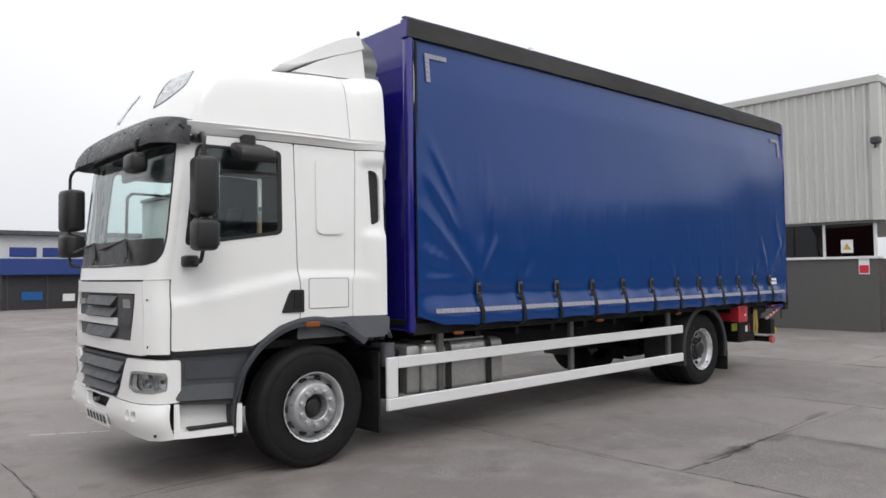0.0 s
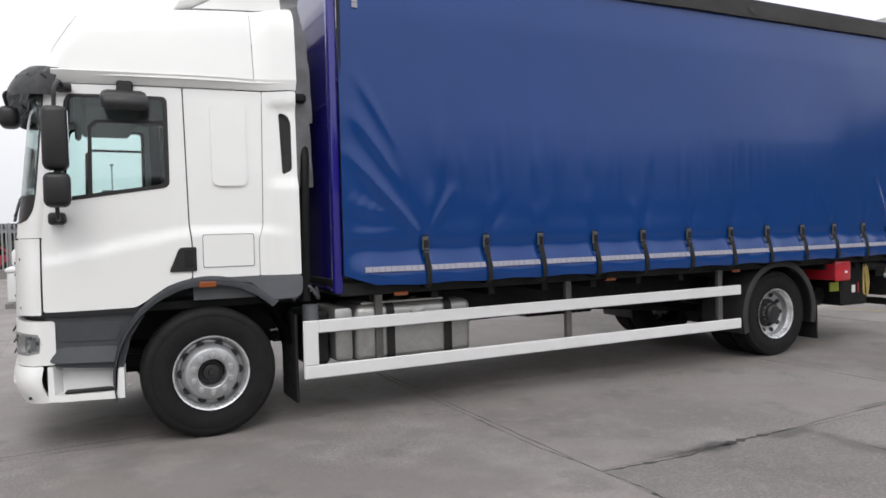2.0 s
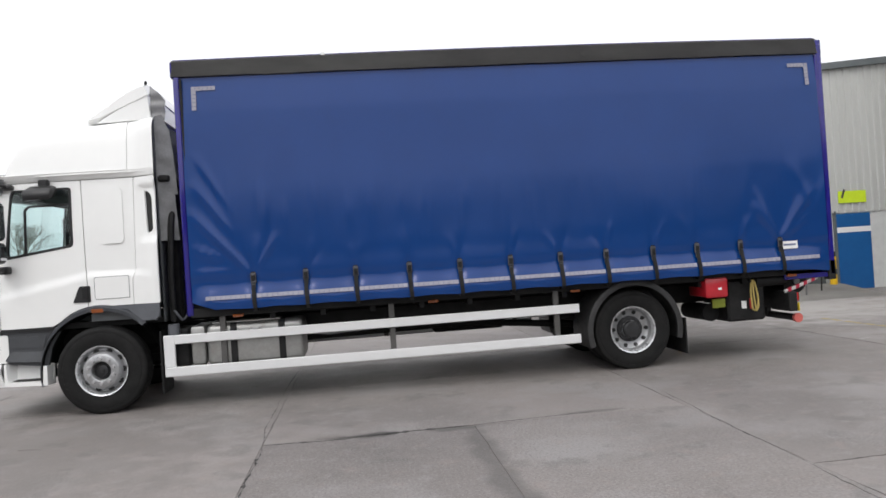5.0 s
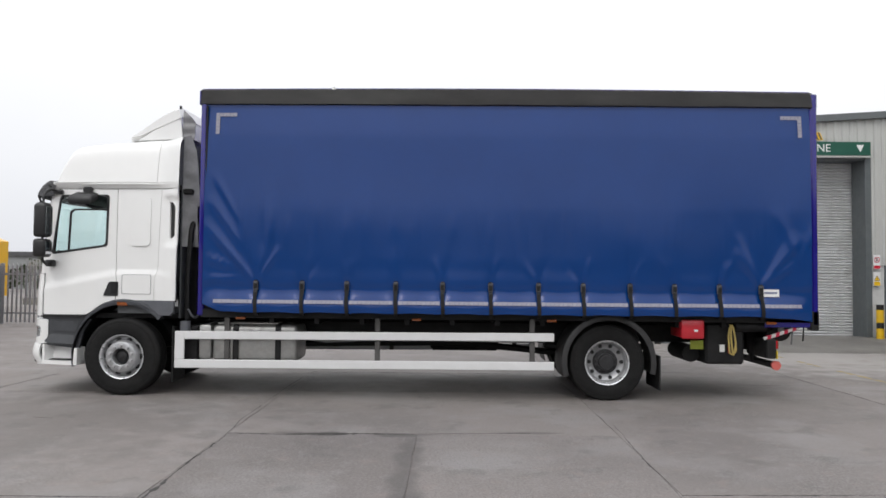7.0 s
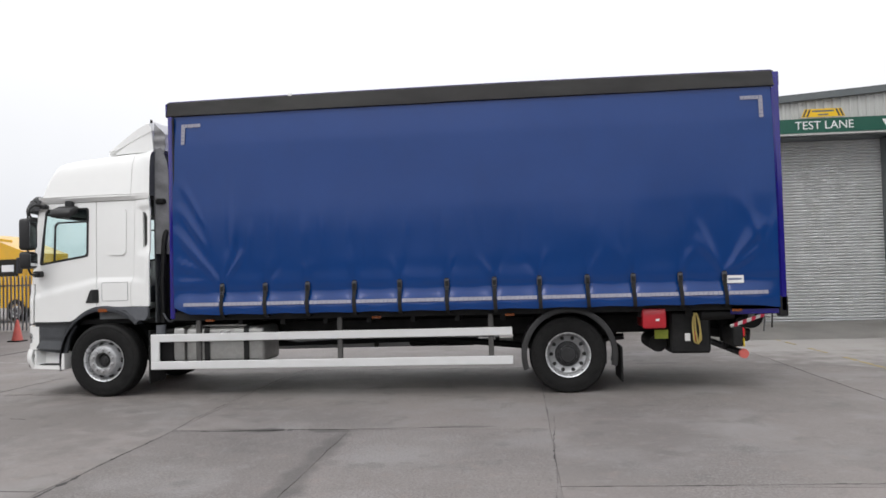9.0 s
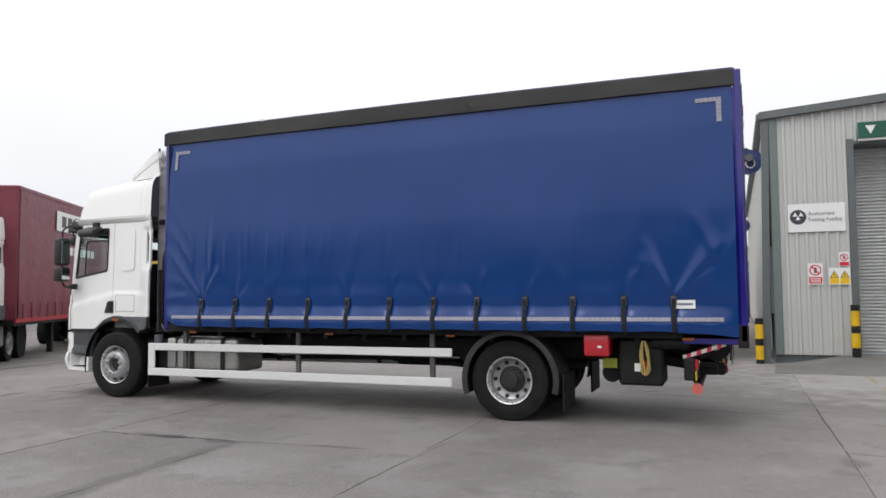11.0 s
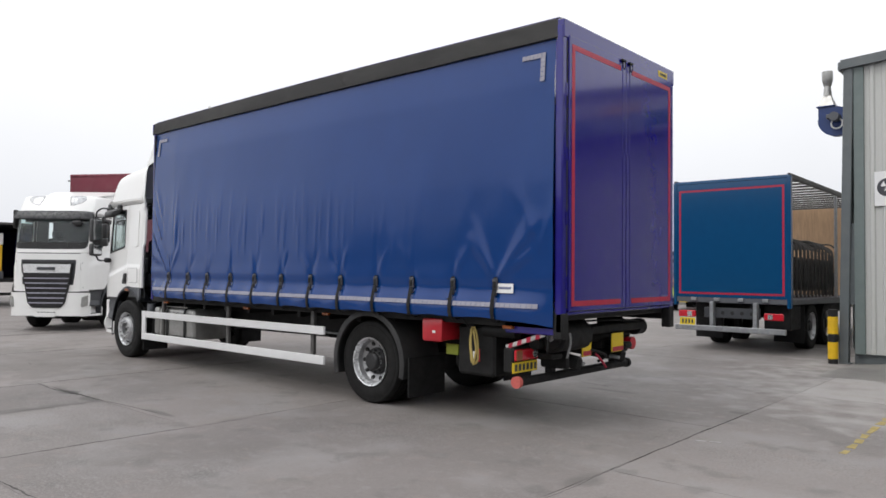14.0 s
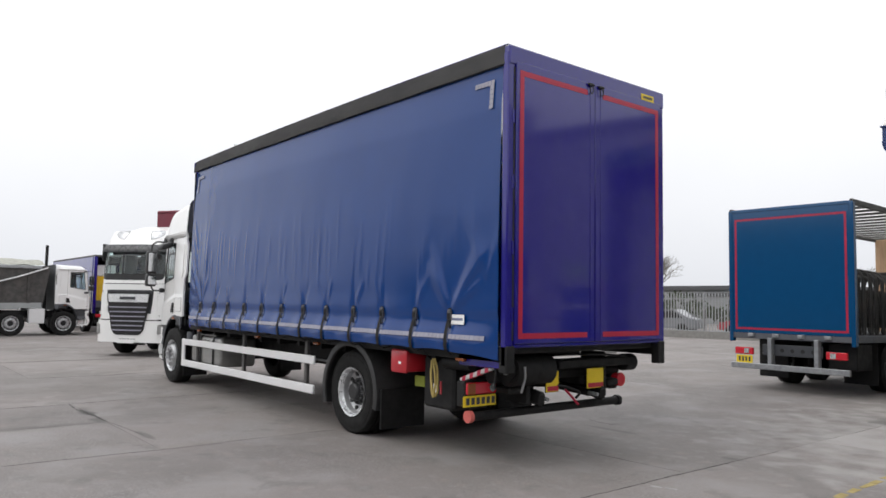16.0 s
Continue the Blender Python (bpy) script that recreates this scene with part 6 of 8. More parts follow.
    part("drum_grip", tube(bmesh.new(), bend([(10.52, -0.86, 1.02), (10.54, -0.87, 0.92), (10.51, -0.90, 0.76)], 0.03), 0.012, 6), M_GREYPL3, truck)
    part("lift_pipe", tube(bmesh.new(), bend([(10.0, -0.2, 1.08), (10.42, 0.05, 1.11), (10.46, 0.45, 1.10), (10.40, 0.95, 1.06)], 0.1), 0.012, 6), M_CHASSIS, truck)
    part("lift_hose", tube(bmesh.new(), bend([(9.9, -0.6, 0.95), (10.25, -0.5, 0.78), (10.42, -0.25, 0.80), (10.44, 0.1, 0.70), (10.2, 0.3, 0.60)], 0.12), 0.016, 6), M_CHASSIS, truck)
    bar = part("rear_bar", rod(bmesh.new(), (10.13, -1.25, 0.505), (10.13, 1.12, 0.505), 0.048, 16), M_CHASSIS, truck, "round black under-run bar")
    for k in (-1, 1):
        y = -1.235 if k < 0 else 1.105
        part("bar_cap", rod(bmesh.new(), (10.13, y, 0.505), (10.13, y + 0.05 * k, 0.505), 0.062, 18), M_PINK if k < 0 else M_CHASSIS, bar, "faded red end cap" if k < 0 else "")
        part("bar_stay", boxed((10.05, (0.85 if k > 0 else -0.58) - 0.06, 0.49), (10.14, (0.85 if k > 0 else -0.58) + 0.06, 0.90), 0.02), M_CHASSIS, bar)
    # tail lamps and plate on a black carrier
    car_ = part("lamp_carrier", boxed((9.99, -1.32, 0.60), (10.115, -0.86, 0.86), 0.015), M_CHASSIS, truck, "black lamp carrier")
    tl = part("tail_lamp", boxed((10.11, -1.30, 0.725), (10.145, -0.89, 0.845), 0.012), M_REDLENS, car_, "red tail lamp cluster")
    part("indicator", boxed((10.143, -1.295, 0.73), (10.152, -1.19, 0.84), 0.004), M_AMBER, tl)
    part("reversing_lamp", rod(bmesh.new(), (10.143, -0.955, 0.785), (10.155, -0.955, 0.785), 0.045, 18), M_LENS, tl)
    part("tail_lamp_round", rod(bmesh.new(), (10.20, 0.99, 0.775), (10.30, 0.99, 0.775), 0.080, 20), M_REDLENS, truck, "round red lamp")
    part("lamp_mount", boxed((10.06, 0.90, 0.66), (10.21, 1.04, 0.92), 0.015), M_CHASSIS, truck)
    npl = part("rear_plate", boxed((10.117, -1.335, 0.60), (10.128, -0.885, 0.712), 0.004), M_PLATE, truck, "yellow number plate with plain bars")
    for i in range(6):
        y = -1.30 + 0.070 * i
        part("plate_bar", boxed((10.1285, y, 0.622), (10.131, y + 0.045, 0.692)), M_INK, npl)
    for y, hw in ((-0.33, 0.095), (0.38, 0.14)):
        wl_ = part("warning_board", boxed((10.40, y - hw, 0.725), (10.415, y + hw, 0.945), 0.004), M_PLATE, truck, "yellow warning flag with a red edge")
        part("board_back", boxed((10.392, y - hw - 0.005, 0.72), (10.399, y + hw + 0.005, 0.95), 0.002), M_CHASSIS, wl_)
        part("board_edge", boxed((10.416, y - hw + 0.01, 0.735), (10.418, y + hw - 0.01, 0.785)), M_REDTAPE, wl_)
    part("red_hose", tube(bmesh.new(), bend([(10.40, -0.12, 0.74), (10.45, -0.04, 0.64), (10.44, 0.05, 0.57)], 0.05), 0.013), M_REDTAPE, truck)
    part("hanging_cord", tube(bmesh.new(), [(10.52, -1.25, 1.10), (10.50, -1.26, 0.84)], 0.010, 6), M_CHASSIS, truck)


truck = thing("truck", pose(1.84, 7.13, 0), "white rigid truck with a blue curtain-sided body, parked", "truck")
build_cab(truck)
build_body(truck)
build_under(truck)
# the body sits a little nose-down on its springs
for ob in truck.children_recursive:
    if ob.name.split(".")[0] in ("side_curtain", "corner_reflector", "roof_valance", "valance_end", "roof_edge_tape", "roof_skin", "headboard", "front_post", "curtain_pole", "roof_tag"):
        for v in ob.data.vertices:
            if v.co.z > 1.7:
                v.co.z -= 0.018 * (10.7 - v.co.x) / 8.5 * (v.co.z - 1.7) / 2.4


# ---- surroundings ----
def ribbed(bm, length, z0, z1, at, pitch=0.20, depth=0.035, slope=0.0):
    """Trapezoid-profile sheeting: at(s, d) gives the plan point s along and d out."""
    s, pts = 0.0, []
    while s < length:
        for ds, d in ((0, 0), (pitch * 0.5, 0), (pitch * 0.62, depth), (pitch * 0.88, depth)):
            if s + ds <= length:
                pts.append((s + ds, d))
        s += pitch
    pts.append((length, 0))
    lo = [bm.verts.new((*at(a, d), z0)) for a, d in pts]
    hi = [bm.verts.new((*at(a, d), z1 + slope * a)) for a, d in pts]
    for i in range(len(pts) - 1):
        bm.faces.new((lo[i], lo[i + 1], hi[i + 1], hi[i]))
    return bm


def bollard(x, y, h=1.05):
    m = thing("bollard", pose(x, y, 0), "yellow and black striped steel bollard on the yard", "bollard", "bollards by the workshop")
    part("bollard_core", rod(bmesh.new(), (0, 0, 0), (0, 0, h), 0.085, 20), M_BLACK, m, "black steel tube")
    for a, c in ((h - 0.91, h - 0.60), (h - 0.45, h - 0.13)):
        part("yellow_band", rod(bmesh.new(), (0, 0, a), (0, 0, c), 0.089, 20), M_YELLOW, m, "yellow painted band")
    return m


def sign(name, x0, x1, z0, z1, y, mat, label, category="sign", group=""):
    """A flat board fixed to a wall that faces -y."""
    m = thing(name, pose((x0 + x1) / 2 + WX, y, (z0 + z1) / 2), label, category, group)
    w, h = x1 - x0, z1 - z0
    part("board", boxed((-w / 2, -0.01, -h / 2), (w / 2, 0.0, h / 2), 0.002), mat, m)
    return m, w, h


def upright(x, z, y=-0.013):
    return pose(x, y, z, 90, 0, 0)


def warning(m, cx, cz, s):
    """A yellow triangle with a dark edge and mark."""
    b = bmesh.new()
    prism(b, rounded([(cx - s / 2, cz - s * 0.42), (cx + s / 2, cz - s * 0.42), (cx, cz + s * 0.46)], s * 0.06, 2), -0.012, -0.010)
    part("triangle_edge", b, M_INK, m)
    k = 0.8
    b = bmesh.new()
    prism(b, rounded([(cx - s / 2 * k, cz - s * 0.36), (cx + s / 2 * k, cz - s * 0.36), (cx, cz + s * 0.36)], s * 0.05, 2), -0.014, -0.012)
    part("triangle", b, M_SIGNY, m)
    part("mark", boxed((cx - s * 0.035, -0.016, cz - s * 0.22), (cx + s * 0.035, -0.014, cz + s * 0.14)), M_INK, m)


def prohibition(m, cx, cz, r):
    b = bmesh.new()
    lathe(b, [(-0.012, r * 0.78), (-0.012, r), (-0.010, r), (-0.010, r * 0.78), (-0.012, r * 0.78)], 28, "y", (cx, 0, cz))
    part("red_ring", b, M_SIGNR, m)
    part("red_bar", boxed((-r * 0.85, -0.0135, -r * 0.10), (r * 0.85, -0.0115, r * 0.10), 0.0, pose(cx, 0, cz, 0, 45, 0)), M_SIGNR, m)
    part("mark", boxed((cx - r * 0.22, -0.0115, cz - r * 0.5), (cx + r * 0.22, -0.010, cz + r * 0.5), 0.0), M_INK, m)


# the workshop with the roller door
WY = 14.78
WX = 0.165
EAVES = lambda x: 5.49 + 0.067 * (x - 13.0)
shop = thing("workshop", pose(WX, 0, 0), "grey ribbed-steel workshop with a roller shutter door", "building")
b = bmesh.new()
ribbed(b, 14.62 - 13.20, 0.20, EAVES(13.2), lambda s, d: (13.20 + s, WY - d), slope=0.067)
part("wall_sheet", b, M_CLAD, shop, "light grey ribbed steel sheeting")
b = bmesh.new()
ribbed(b, 18.24 - 14.62, 4.86, EAVES(14.62), lambda s, d: (14.62 + s, WY - d), slope=0.067)
part("wall_sheet", b, M_CLAD, shop, "light grey ribbed steel sheeting")
b = bmesh.new()
ribbed(b, 20.62 - 18.24, 2.05, EAVES(18.24), lambda s, d: (18.24 + s, WY - d), slope=0.067)
part("wall_sheet", b, M_CLAD, shop, "light grey ribbed steel sheeting")
b = bmesh.new()
ribbed(b, 24.0, 0.28, 5.45, lambda s, d: (12.99 - d, WY + 0.1 + s))
part("wall_sheet", b, M_CLAD, shop, "light grey ribbed steel sheeting")
part("wall_core", boxed((13.03, WY + 0.04, 0.0), (14.62, WY + 0.70, 5.5)), M_TRIM, shop)
part("wall_core", boxed((14.62, WY + 0.02, 4.84), (18.24, WY + 0.70, 5.6)), M_TRIM, shop)
part("wall_core", boxed((18.24, WY + 0.02, 0.0), (20.63, WY + 0.70, 5.8)), M_OFFWHITE, shop)
part("wall_core", boxed((13.03, WY + 0.70, 0.0), (13.3, 38.7, 5.5)), M_TRIM, shop)
part("corner_flashing", boxed((13.05, WY - 0.055, 0.19), (13.22, WY + 0.12, 5.50), 0.008), M_FLASHING, shop, "grey-green corner flashing")
post = bmesh.new()
box(post, (12.82, WY - 0.08, 0.0), (12.98, WY + 0.06, 5.52), 0.008)
for v in post.verts:
    v.co.x += 0.11 * (v.co.z / 5.52 - 0.3)   # the guard post leans in towards its head
part("corner_post", post, M_TRIM, shop, "slate grey steel post beside the corner")
part("post_foot", boxed((12.80, WY - 0.10, 0.0), (12.98, WY + 0.10, 0.02), 0.004), M_TRIM, shop)
part("post_tie", boxed((12.90, WY - 0.02, 4.20), (13.08, WY + 0.02, 4.50), 0.004), M_TRIM, shop)
part("post_tie", boxed((12.88, WY - 0.02, 1.10), (13.08, WY + 0.02, 2.60), 0.004), M_TRIM, shop)
b = bmesh.new()
prism(b, [(12.86, 5.48), (20.63, 6.00), (20.63, 6.17), (12.86, 5.65)], WY - 0.14, WY + 0.05)
part("verge_trim", b, M_TRIM, shop, "slate grey verge flashing")
part("eaves_gutter", boxed((12.80, WY - 0.10, 5.46), (12.97, 38.7, 5.63), 0.02), M_TRIM, shop, "grey eaves gutter")
b = bmesh.new()
prism(b, [(12.95, 5.58), (20.63, 6.09), (20.63, 6.14), (12.95, 5.63)], WY, 38.7)
part("roof", b, M_CLAD, shop, "low-pitched steel roof")
part("back_wall", boxed((13.3, 38.4, 0), (20.63, 38.7, 5.6)), M_CLAD, shop)
# reveals, shutter
part("door_jamb", boxed((14.59, WY - 0.045, 0.05), (14.73, WY + 0.66, 4.90), 0.006), M_TRIM, shop, "slate grey door jamb")
part("door_jamb", boxed((18.10, WY - 0.045, 0.0), (18.26, WY + 0.66, 4.88), 0.006), M_TRIM, shop, "slate grey door jamb")
part("door_head", boxed((14.73, WY - 0.04, 4.78), (18.10, WY + 0.66, 4.86), 0.006), M_TRIM, shop)
b = bmesh.new()
rows = []
k = 62
for i in range(k):
    h = 4.70 / k
    z = 0.08 + h * i
    for f, d in ((0, 0.012), (0.16, -0.010), (0.40, -0.020), (0.64, -0.018), (0.86, 0.0), (0.97, 0.014)):
        rows.append([Vector((14.73, WY + 0.60 + d, z + h * f)), Vector((18.10, WY + 0.60 + d, z + h * f))])
surface(b, rows)
bmesh.ops.solidify(b, geom=b.faces[:], thickness=0.01)
sh = part("roller_shutter", b, M_SHUTTER, shop, "closed galvanised roller shutter")
part("shutter_foot", boxed((14.73, WY + 0.57, 0.03), (18.10, WY + 0.62, 0.20), 0.01), M_STEEL, sh)
sd = part("side_door", boxed((18.68, WY - 0.03, 0.0), (19.65, WY + 0.02, 2.02), 0.006), M_BLUEDOOR, shop, "blue steel side door")
part("door_band", boxed((18.68, WY - 0.034, 1.52), (19.65, WY - 0.029, 1.66)), M_SIGNW, sd)
part("door_frame", boxed((18.60, WY - 0.02, 0.0), (18.68, WY + 0.03, 2.10), 0.004), M_TRIM, shop)
# signs on it
m, w, h = sign("lane_sign", 14.805, 18.185, 4.87, 5.22, WY - 0.16, M_GREEN, "dark green fascia sign with white lettering", "sign")
part("sign_bracket", boxed((-w / 2, 0.0, -h / 2 - 0.05), (w / 2, 0.16, -h / 2 - 0.01)), M_CLAD, m, "pale fixing rail")
letters("TEST LANE", 0.285, upright(-0.03, 0.0), M_SIGNW, m)
for tx in (-w / 2 + 0.24, w / 2 - 0.27):
    b = bmesh.new()
    prism(b, [(tx - 0.10, 0.095), (tx + 0.10, 0.095), (tx, -0.09)], -0.013, -0.011)
    part("white_triangle", b, M_SIGNW, m)
m = thing("height_sign", pose(16.60, WY - 0.20, 5.35), "yellow trapezoid height warning sign above the door", "sign")
b = bmesh.new()
prism(b, [(-0.515, -0.10), (0.515, -0.10), (0.43, 0.10), (-0.43, 0.10)], -0.01, 0.0)
part("board", b, M_SIGNY, m)
for k in (-1, 1):
    for j in range(2):
        b = bmesh.new()
        c = k * (0.38 + 0.085 * j)
        prism(b, [(c - 0.022, -0.09), (c + 0.022, -0.09), (c + 0.022 - k * 0.075, 0.09), (c - 0.022 - k * 0.075, 0.09)], -0.013, -0.011)
        part("black_chevron", b, M_INK, m)
for z, x in ((0.04, 0.26), (-0.045, 0.12)):
    part("text_bar", boxed((-x, -0.0125, z - 0.02), (x, -0.0105, z + 0.02)), M_TRIM, m)
m, w, h = sign("facility_sign", 13.385, 14.515, 2.90, 3.525, WY - 0.045, M_SIGNW, "white sign with a round dark emblem and lettering", "sign")
b = bmesh.new()
lathe(b, [(-0.012, 0.0001), (-0.012, 0.165), (-0.010, 0.165), (-0.010, 0.0001)], 32, "y", (-0.36, 0, 0.02))
part("round_emblem", b, M_INK, m, "round dark emblem")
for dx, dz in ((-0.42, 0.08), (-0.30, 0.08), (-0.36, 0.0)):
    b = bmesh.new()
    prism(b, [(dx - 0.05, dz - 0.04), (dx + 0.05, dz - 0.04), (dx, dz + 0.05)], -0.0145, -0.012)
    part("emblem_mark", b, M_SIGNW, m)
letters("Authorised", 0.115, upright(0.10, 0.085), M_TRIM, m)
letters("Testing Facility", 0.115, upright(0.17, -0.045), M_TRIM, m)
m, w, h = sign("entry_sign", 13.745, 14.04, 1.737, 2.21, WY - 0.045, M_SIGNW, "white and red no-entry safety sign", "sign")
prohibition(m, 0, 0.08, 0.12)
rp = part("red_panel", boxed((-0.13, -0.013, -0.21), (0.13, -0.010, -0.07)), M_SIGNR, m)
for z in (-0.105, -0.14, -0.175):
    part("text_bar", boxed((-0.10, -0.0145, z - 0.008), (0.10, -0.013, z + 0.008)), M_SIGNW, rp)
m, w, h = sign("smoking_sign", 14.355, 14.56, 2.125, 2.44, WY - 0.045, M_SIGNW, "small white and red prohibition sign", "sign")
prohibition(m, 0, 0.04, 0.08)
part("red_panel", boxed((-0.09, -0.013, -0.14), (0.09, -0.010, -0.06)), M_SIGNR, m)
m, w, h = sign("hazard_sign", 14.155, 14.565, 1.73, 2.10, WY - 0.045, M_SIGNW, "yellow double hazard triangle sign", "sign")
for cx in (-0.10, 0.10):
    part("yellow_panel", boxed((cx - 0.09, -0.012, -0.165), (cx + 0.09, -0.010, -0.035)), M_SIGNY, m)
    warning(m, cx, 0.045, 0.18)
m, w, h = sign("jamb_sign", 18.28, 18.46, 1.95, 2.32, WY - 0.055, M_SIGNW, "small white and red prohibition sign", "sign")
prohibition(m, 0, 0.06, 0.075)
part("red_panel", boxed((-0.08, -0.013, -0.17), (0.08, -0.010, -0.09)), M_SIGNR, m)
m, w, h = sign("jamb_sign", 18.28, 18.46, 1.52, 1.88, WY - 0.055, M_SIGNW, "small yellow hazard sign", "sign")
warning(m, 0, 0.02, 0.16)
part("yellow_panel", boxed((-0.08, -0.0115, -0.17), (0.08, -0.010, -0.07)), M_SIGNY, m)
m, w, h = sign("exit_sign", 18.75, 19.55, 2.30, 2.62, WY - 0.045, M_LIME, "fluorescent yellow sign above the side door", "sign")
part("black_chevron", boxed((-0.30, -0.013, -0.12), (-0.24, -0.011, 0.12), 0, pose(0, 0, 0, 0, 20, 0)), M_INK, m)
bollard(12.88, 14.60, 1.0)
bollard(14.76, 14.50, 1.30)
bollard(18.45, 14.46)
# extractor fans on the side wall
for y, z in ((15.4, 4.67), (31.5, 4.45)):
    f = thing("extractor_fan", pose(12.81, y, z), "blue extractor fan with a galvanised outlet on the wall", "fan", "wall fans")
    snail = [(-0.05, 0.28), (-0.33, 0.28), (-0.33, 0.02)] + [(-(0.33 - 0.07 * i / 22) * math.cos(radians(11 * i)), -(0.33 - 0.07 * i / 22) * math.sin(radians(11 * i))) for i in range(1, 23)]
    b = bmesh.new()
    prism(b, snail, -0.12, 0.12)
    part("scroll_casing", b, M_BLUEMET, f, "blue snail-shaped scroll casing")
    b = bmesh.new()
    prism(b, [(x * 1.05 + (0.009 if x < 0 else 0), z_ * 1.05) for x, z_ in snail[2:]] + [(x * 0.97, z_ * 0.97) for x, z_ in snail[:1:-1]], -0.135, -0.115)
    part("casing_flange", b, M_BLUEMET, f)
    part("outlet_flange", boxed((-0.36, -0.15, 0.27), (-0.03, 0.15, 0.295), 0.003), M_BLUEMET, f)
    b = bmesh.new()
    surface(b, [[Vector((-0.19 + sx * r, sy * r, zz)) for sx, sy in ((-1, -1), (1, -1), (1, 1), (-1, 1))] for r, zz in ((0.14, 0.295), (0.07, 0.50))], True)
    part("outlet_cone", b, M_ALU, f, "galvanised square-to-round cone")
    b = bmesh.new()
    lathe(b, [(0.40, 0.085), (0.50, 0.08), (0.70, 0.06), (0.72, 0.075), (0.84, 0.10), (0.99, 0.10), (0.99, 0.09), (0.84, 0.085), (0.70, 0.05)], 18, "z", (-0.19, 0, 0))
    part("outlet_pipe", b, M_ALU, f, "galvanised flared outlet cowl")
    b = bmesh.new()
    rod(b, (0.0, -0.36, 0.03), (0.0, -0.12, 0.03), 0.085, 18)
    box(b, (-0.15, -0.30, 0.0), (-0.06, -0.14, 0.09), 0.01)
    part("fan_motor", b, M_GREYPL2, f, "pale grey motor")
    part("cable_coil", tube(bmesh.new(), [(0.02 + 0.10 * math.cos(radians(30 * i)), -0.20, -0.09 + 0.10 * math.sin(radians(30 * i))) for i in range(13)], 0.016, 6), M_LABEL, f, "coil of pale cable")
    part("wall_bracket", boxed((0.1, -0.10, -0.12), (0.26, 0.10, 0.10), 0.01), M_BLUEMET, f)

# the taller building on the right
hall = thing("brick_hall", pose(20.8, 6.98, 0), "hall with dark brick base, window band and grey cladding", "building")
b = bmesh.new()
ribbed(b, 7.55, 2.95, 6.55, lambda s, d: (-0.12 - d, 0.0 + s), pitch=0.25, depth=0.05)
part("cladding", b, M_CLAD, hall, "light grey ribbed cladding")
b = bmesh.new()
ribbed(b, 12.0, 2.95, 6.55, lambda s, d: (-0.12 + s, -0.1 - d), pitch=0.25, depth=0.05)
part("cladding", b, M_CLAD, hall, "light grey ribbed cladding")
part("clad_core", boxed((-0.10, -0.08, 2.93), (12, 7.68, 6.5)), M_CLAD, hall)
part("corner_flashing", boxed((-0.19, -0.17, 2.93), (0.05, 0.05, 6.6), 0.01), M_CLAD, hall)
part("roof_trim", boxed((-0.22, -0.20, 6.52), (12, 7.68, 6.72), 0.02), M_CLAD, hall, "pale roof edge trim")
part("soffit", boxed((-0.10, -0.06, 2.88), (0.4, 7.68, 2.95)), M_TRIM, hall)
part("brick_wall", boxed((0.0, 0.0, 0.0), (0.25, 7.68, 1.93)), M_BRICKS, hall, "dark brick base wall")
part("brick_wall", boxed((0.25, 0.0, 0.0), (12, 0.25, 1.93)), M_BRICKS, hall, "dark brick base wall")
part("window_sill", boxed((-0.05, -0.03, 1.93), (0.28, 7.68, 2.0), 0.008), M_WHITE2, hall, "white window sill")
for i in range(6):
    y = 0.08 + 1.27 * i
    part("mullion", boxed((0.02, y - 0.035, 2.0), (0.10, y + 0.035, 2.88), 0.006), M_WHITE2, hall, "white window post")
    pane = part("window_pane", boxed((0.055, y + 0.035, 2.0), (0.062, y + 1.235, 2.88)), M_DARKGLASS, hall, "dark window pane")
part("room_behind", boxed((0.6, 0.3, 1.9), (0.7, 7.6, 2.9)), M_INTERIOR, hall)
m = thing("window_notice", pose(20.84, 7.75, 2.1, 0, 0, -90), "white notice behind the window glass", "sign")
part("board", boxed((-0.15, -0.012, 0.0), (0.15, 0.0, 0.35), 0.002), M_SIGNW, m)
warning(m, 0, 0.17, 0.2)
for y in (7.33, 14.6):
    m = thing("wall_notice", pose(20.795, y, 1.52, 0, 0, -90), "white and red safety notice on the brick wall", "sign", "brick wall notices")
    part("board", boxed((-0.13, -0.012, 0.0), (0.13, 0.0, 0.42), 0.002), M_SIGNW, m)
    part("red_panel", boxed((-0.115, -0.015, 0.03), (0.115, -0.012, 0.24)), M_SIGNR, m)
m = thing("flood_lamp", pose(20.6, 7.0, 4.9), "small grey flood lamp on the corner", "lamp")
part("lamp_head", boxed((-0.20, -0.25, 0.0), (0.0, -0.02, 0.18), 0.03), M_GREYPL, m)
part("lamp_arm", rod(bmesh.new(), (-0.1, -0.12, 0.0), (0.08, -0.05, -0.12), 0.02), M_GREYPL, m)


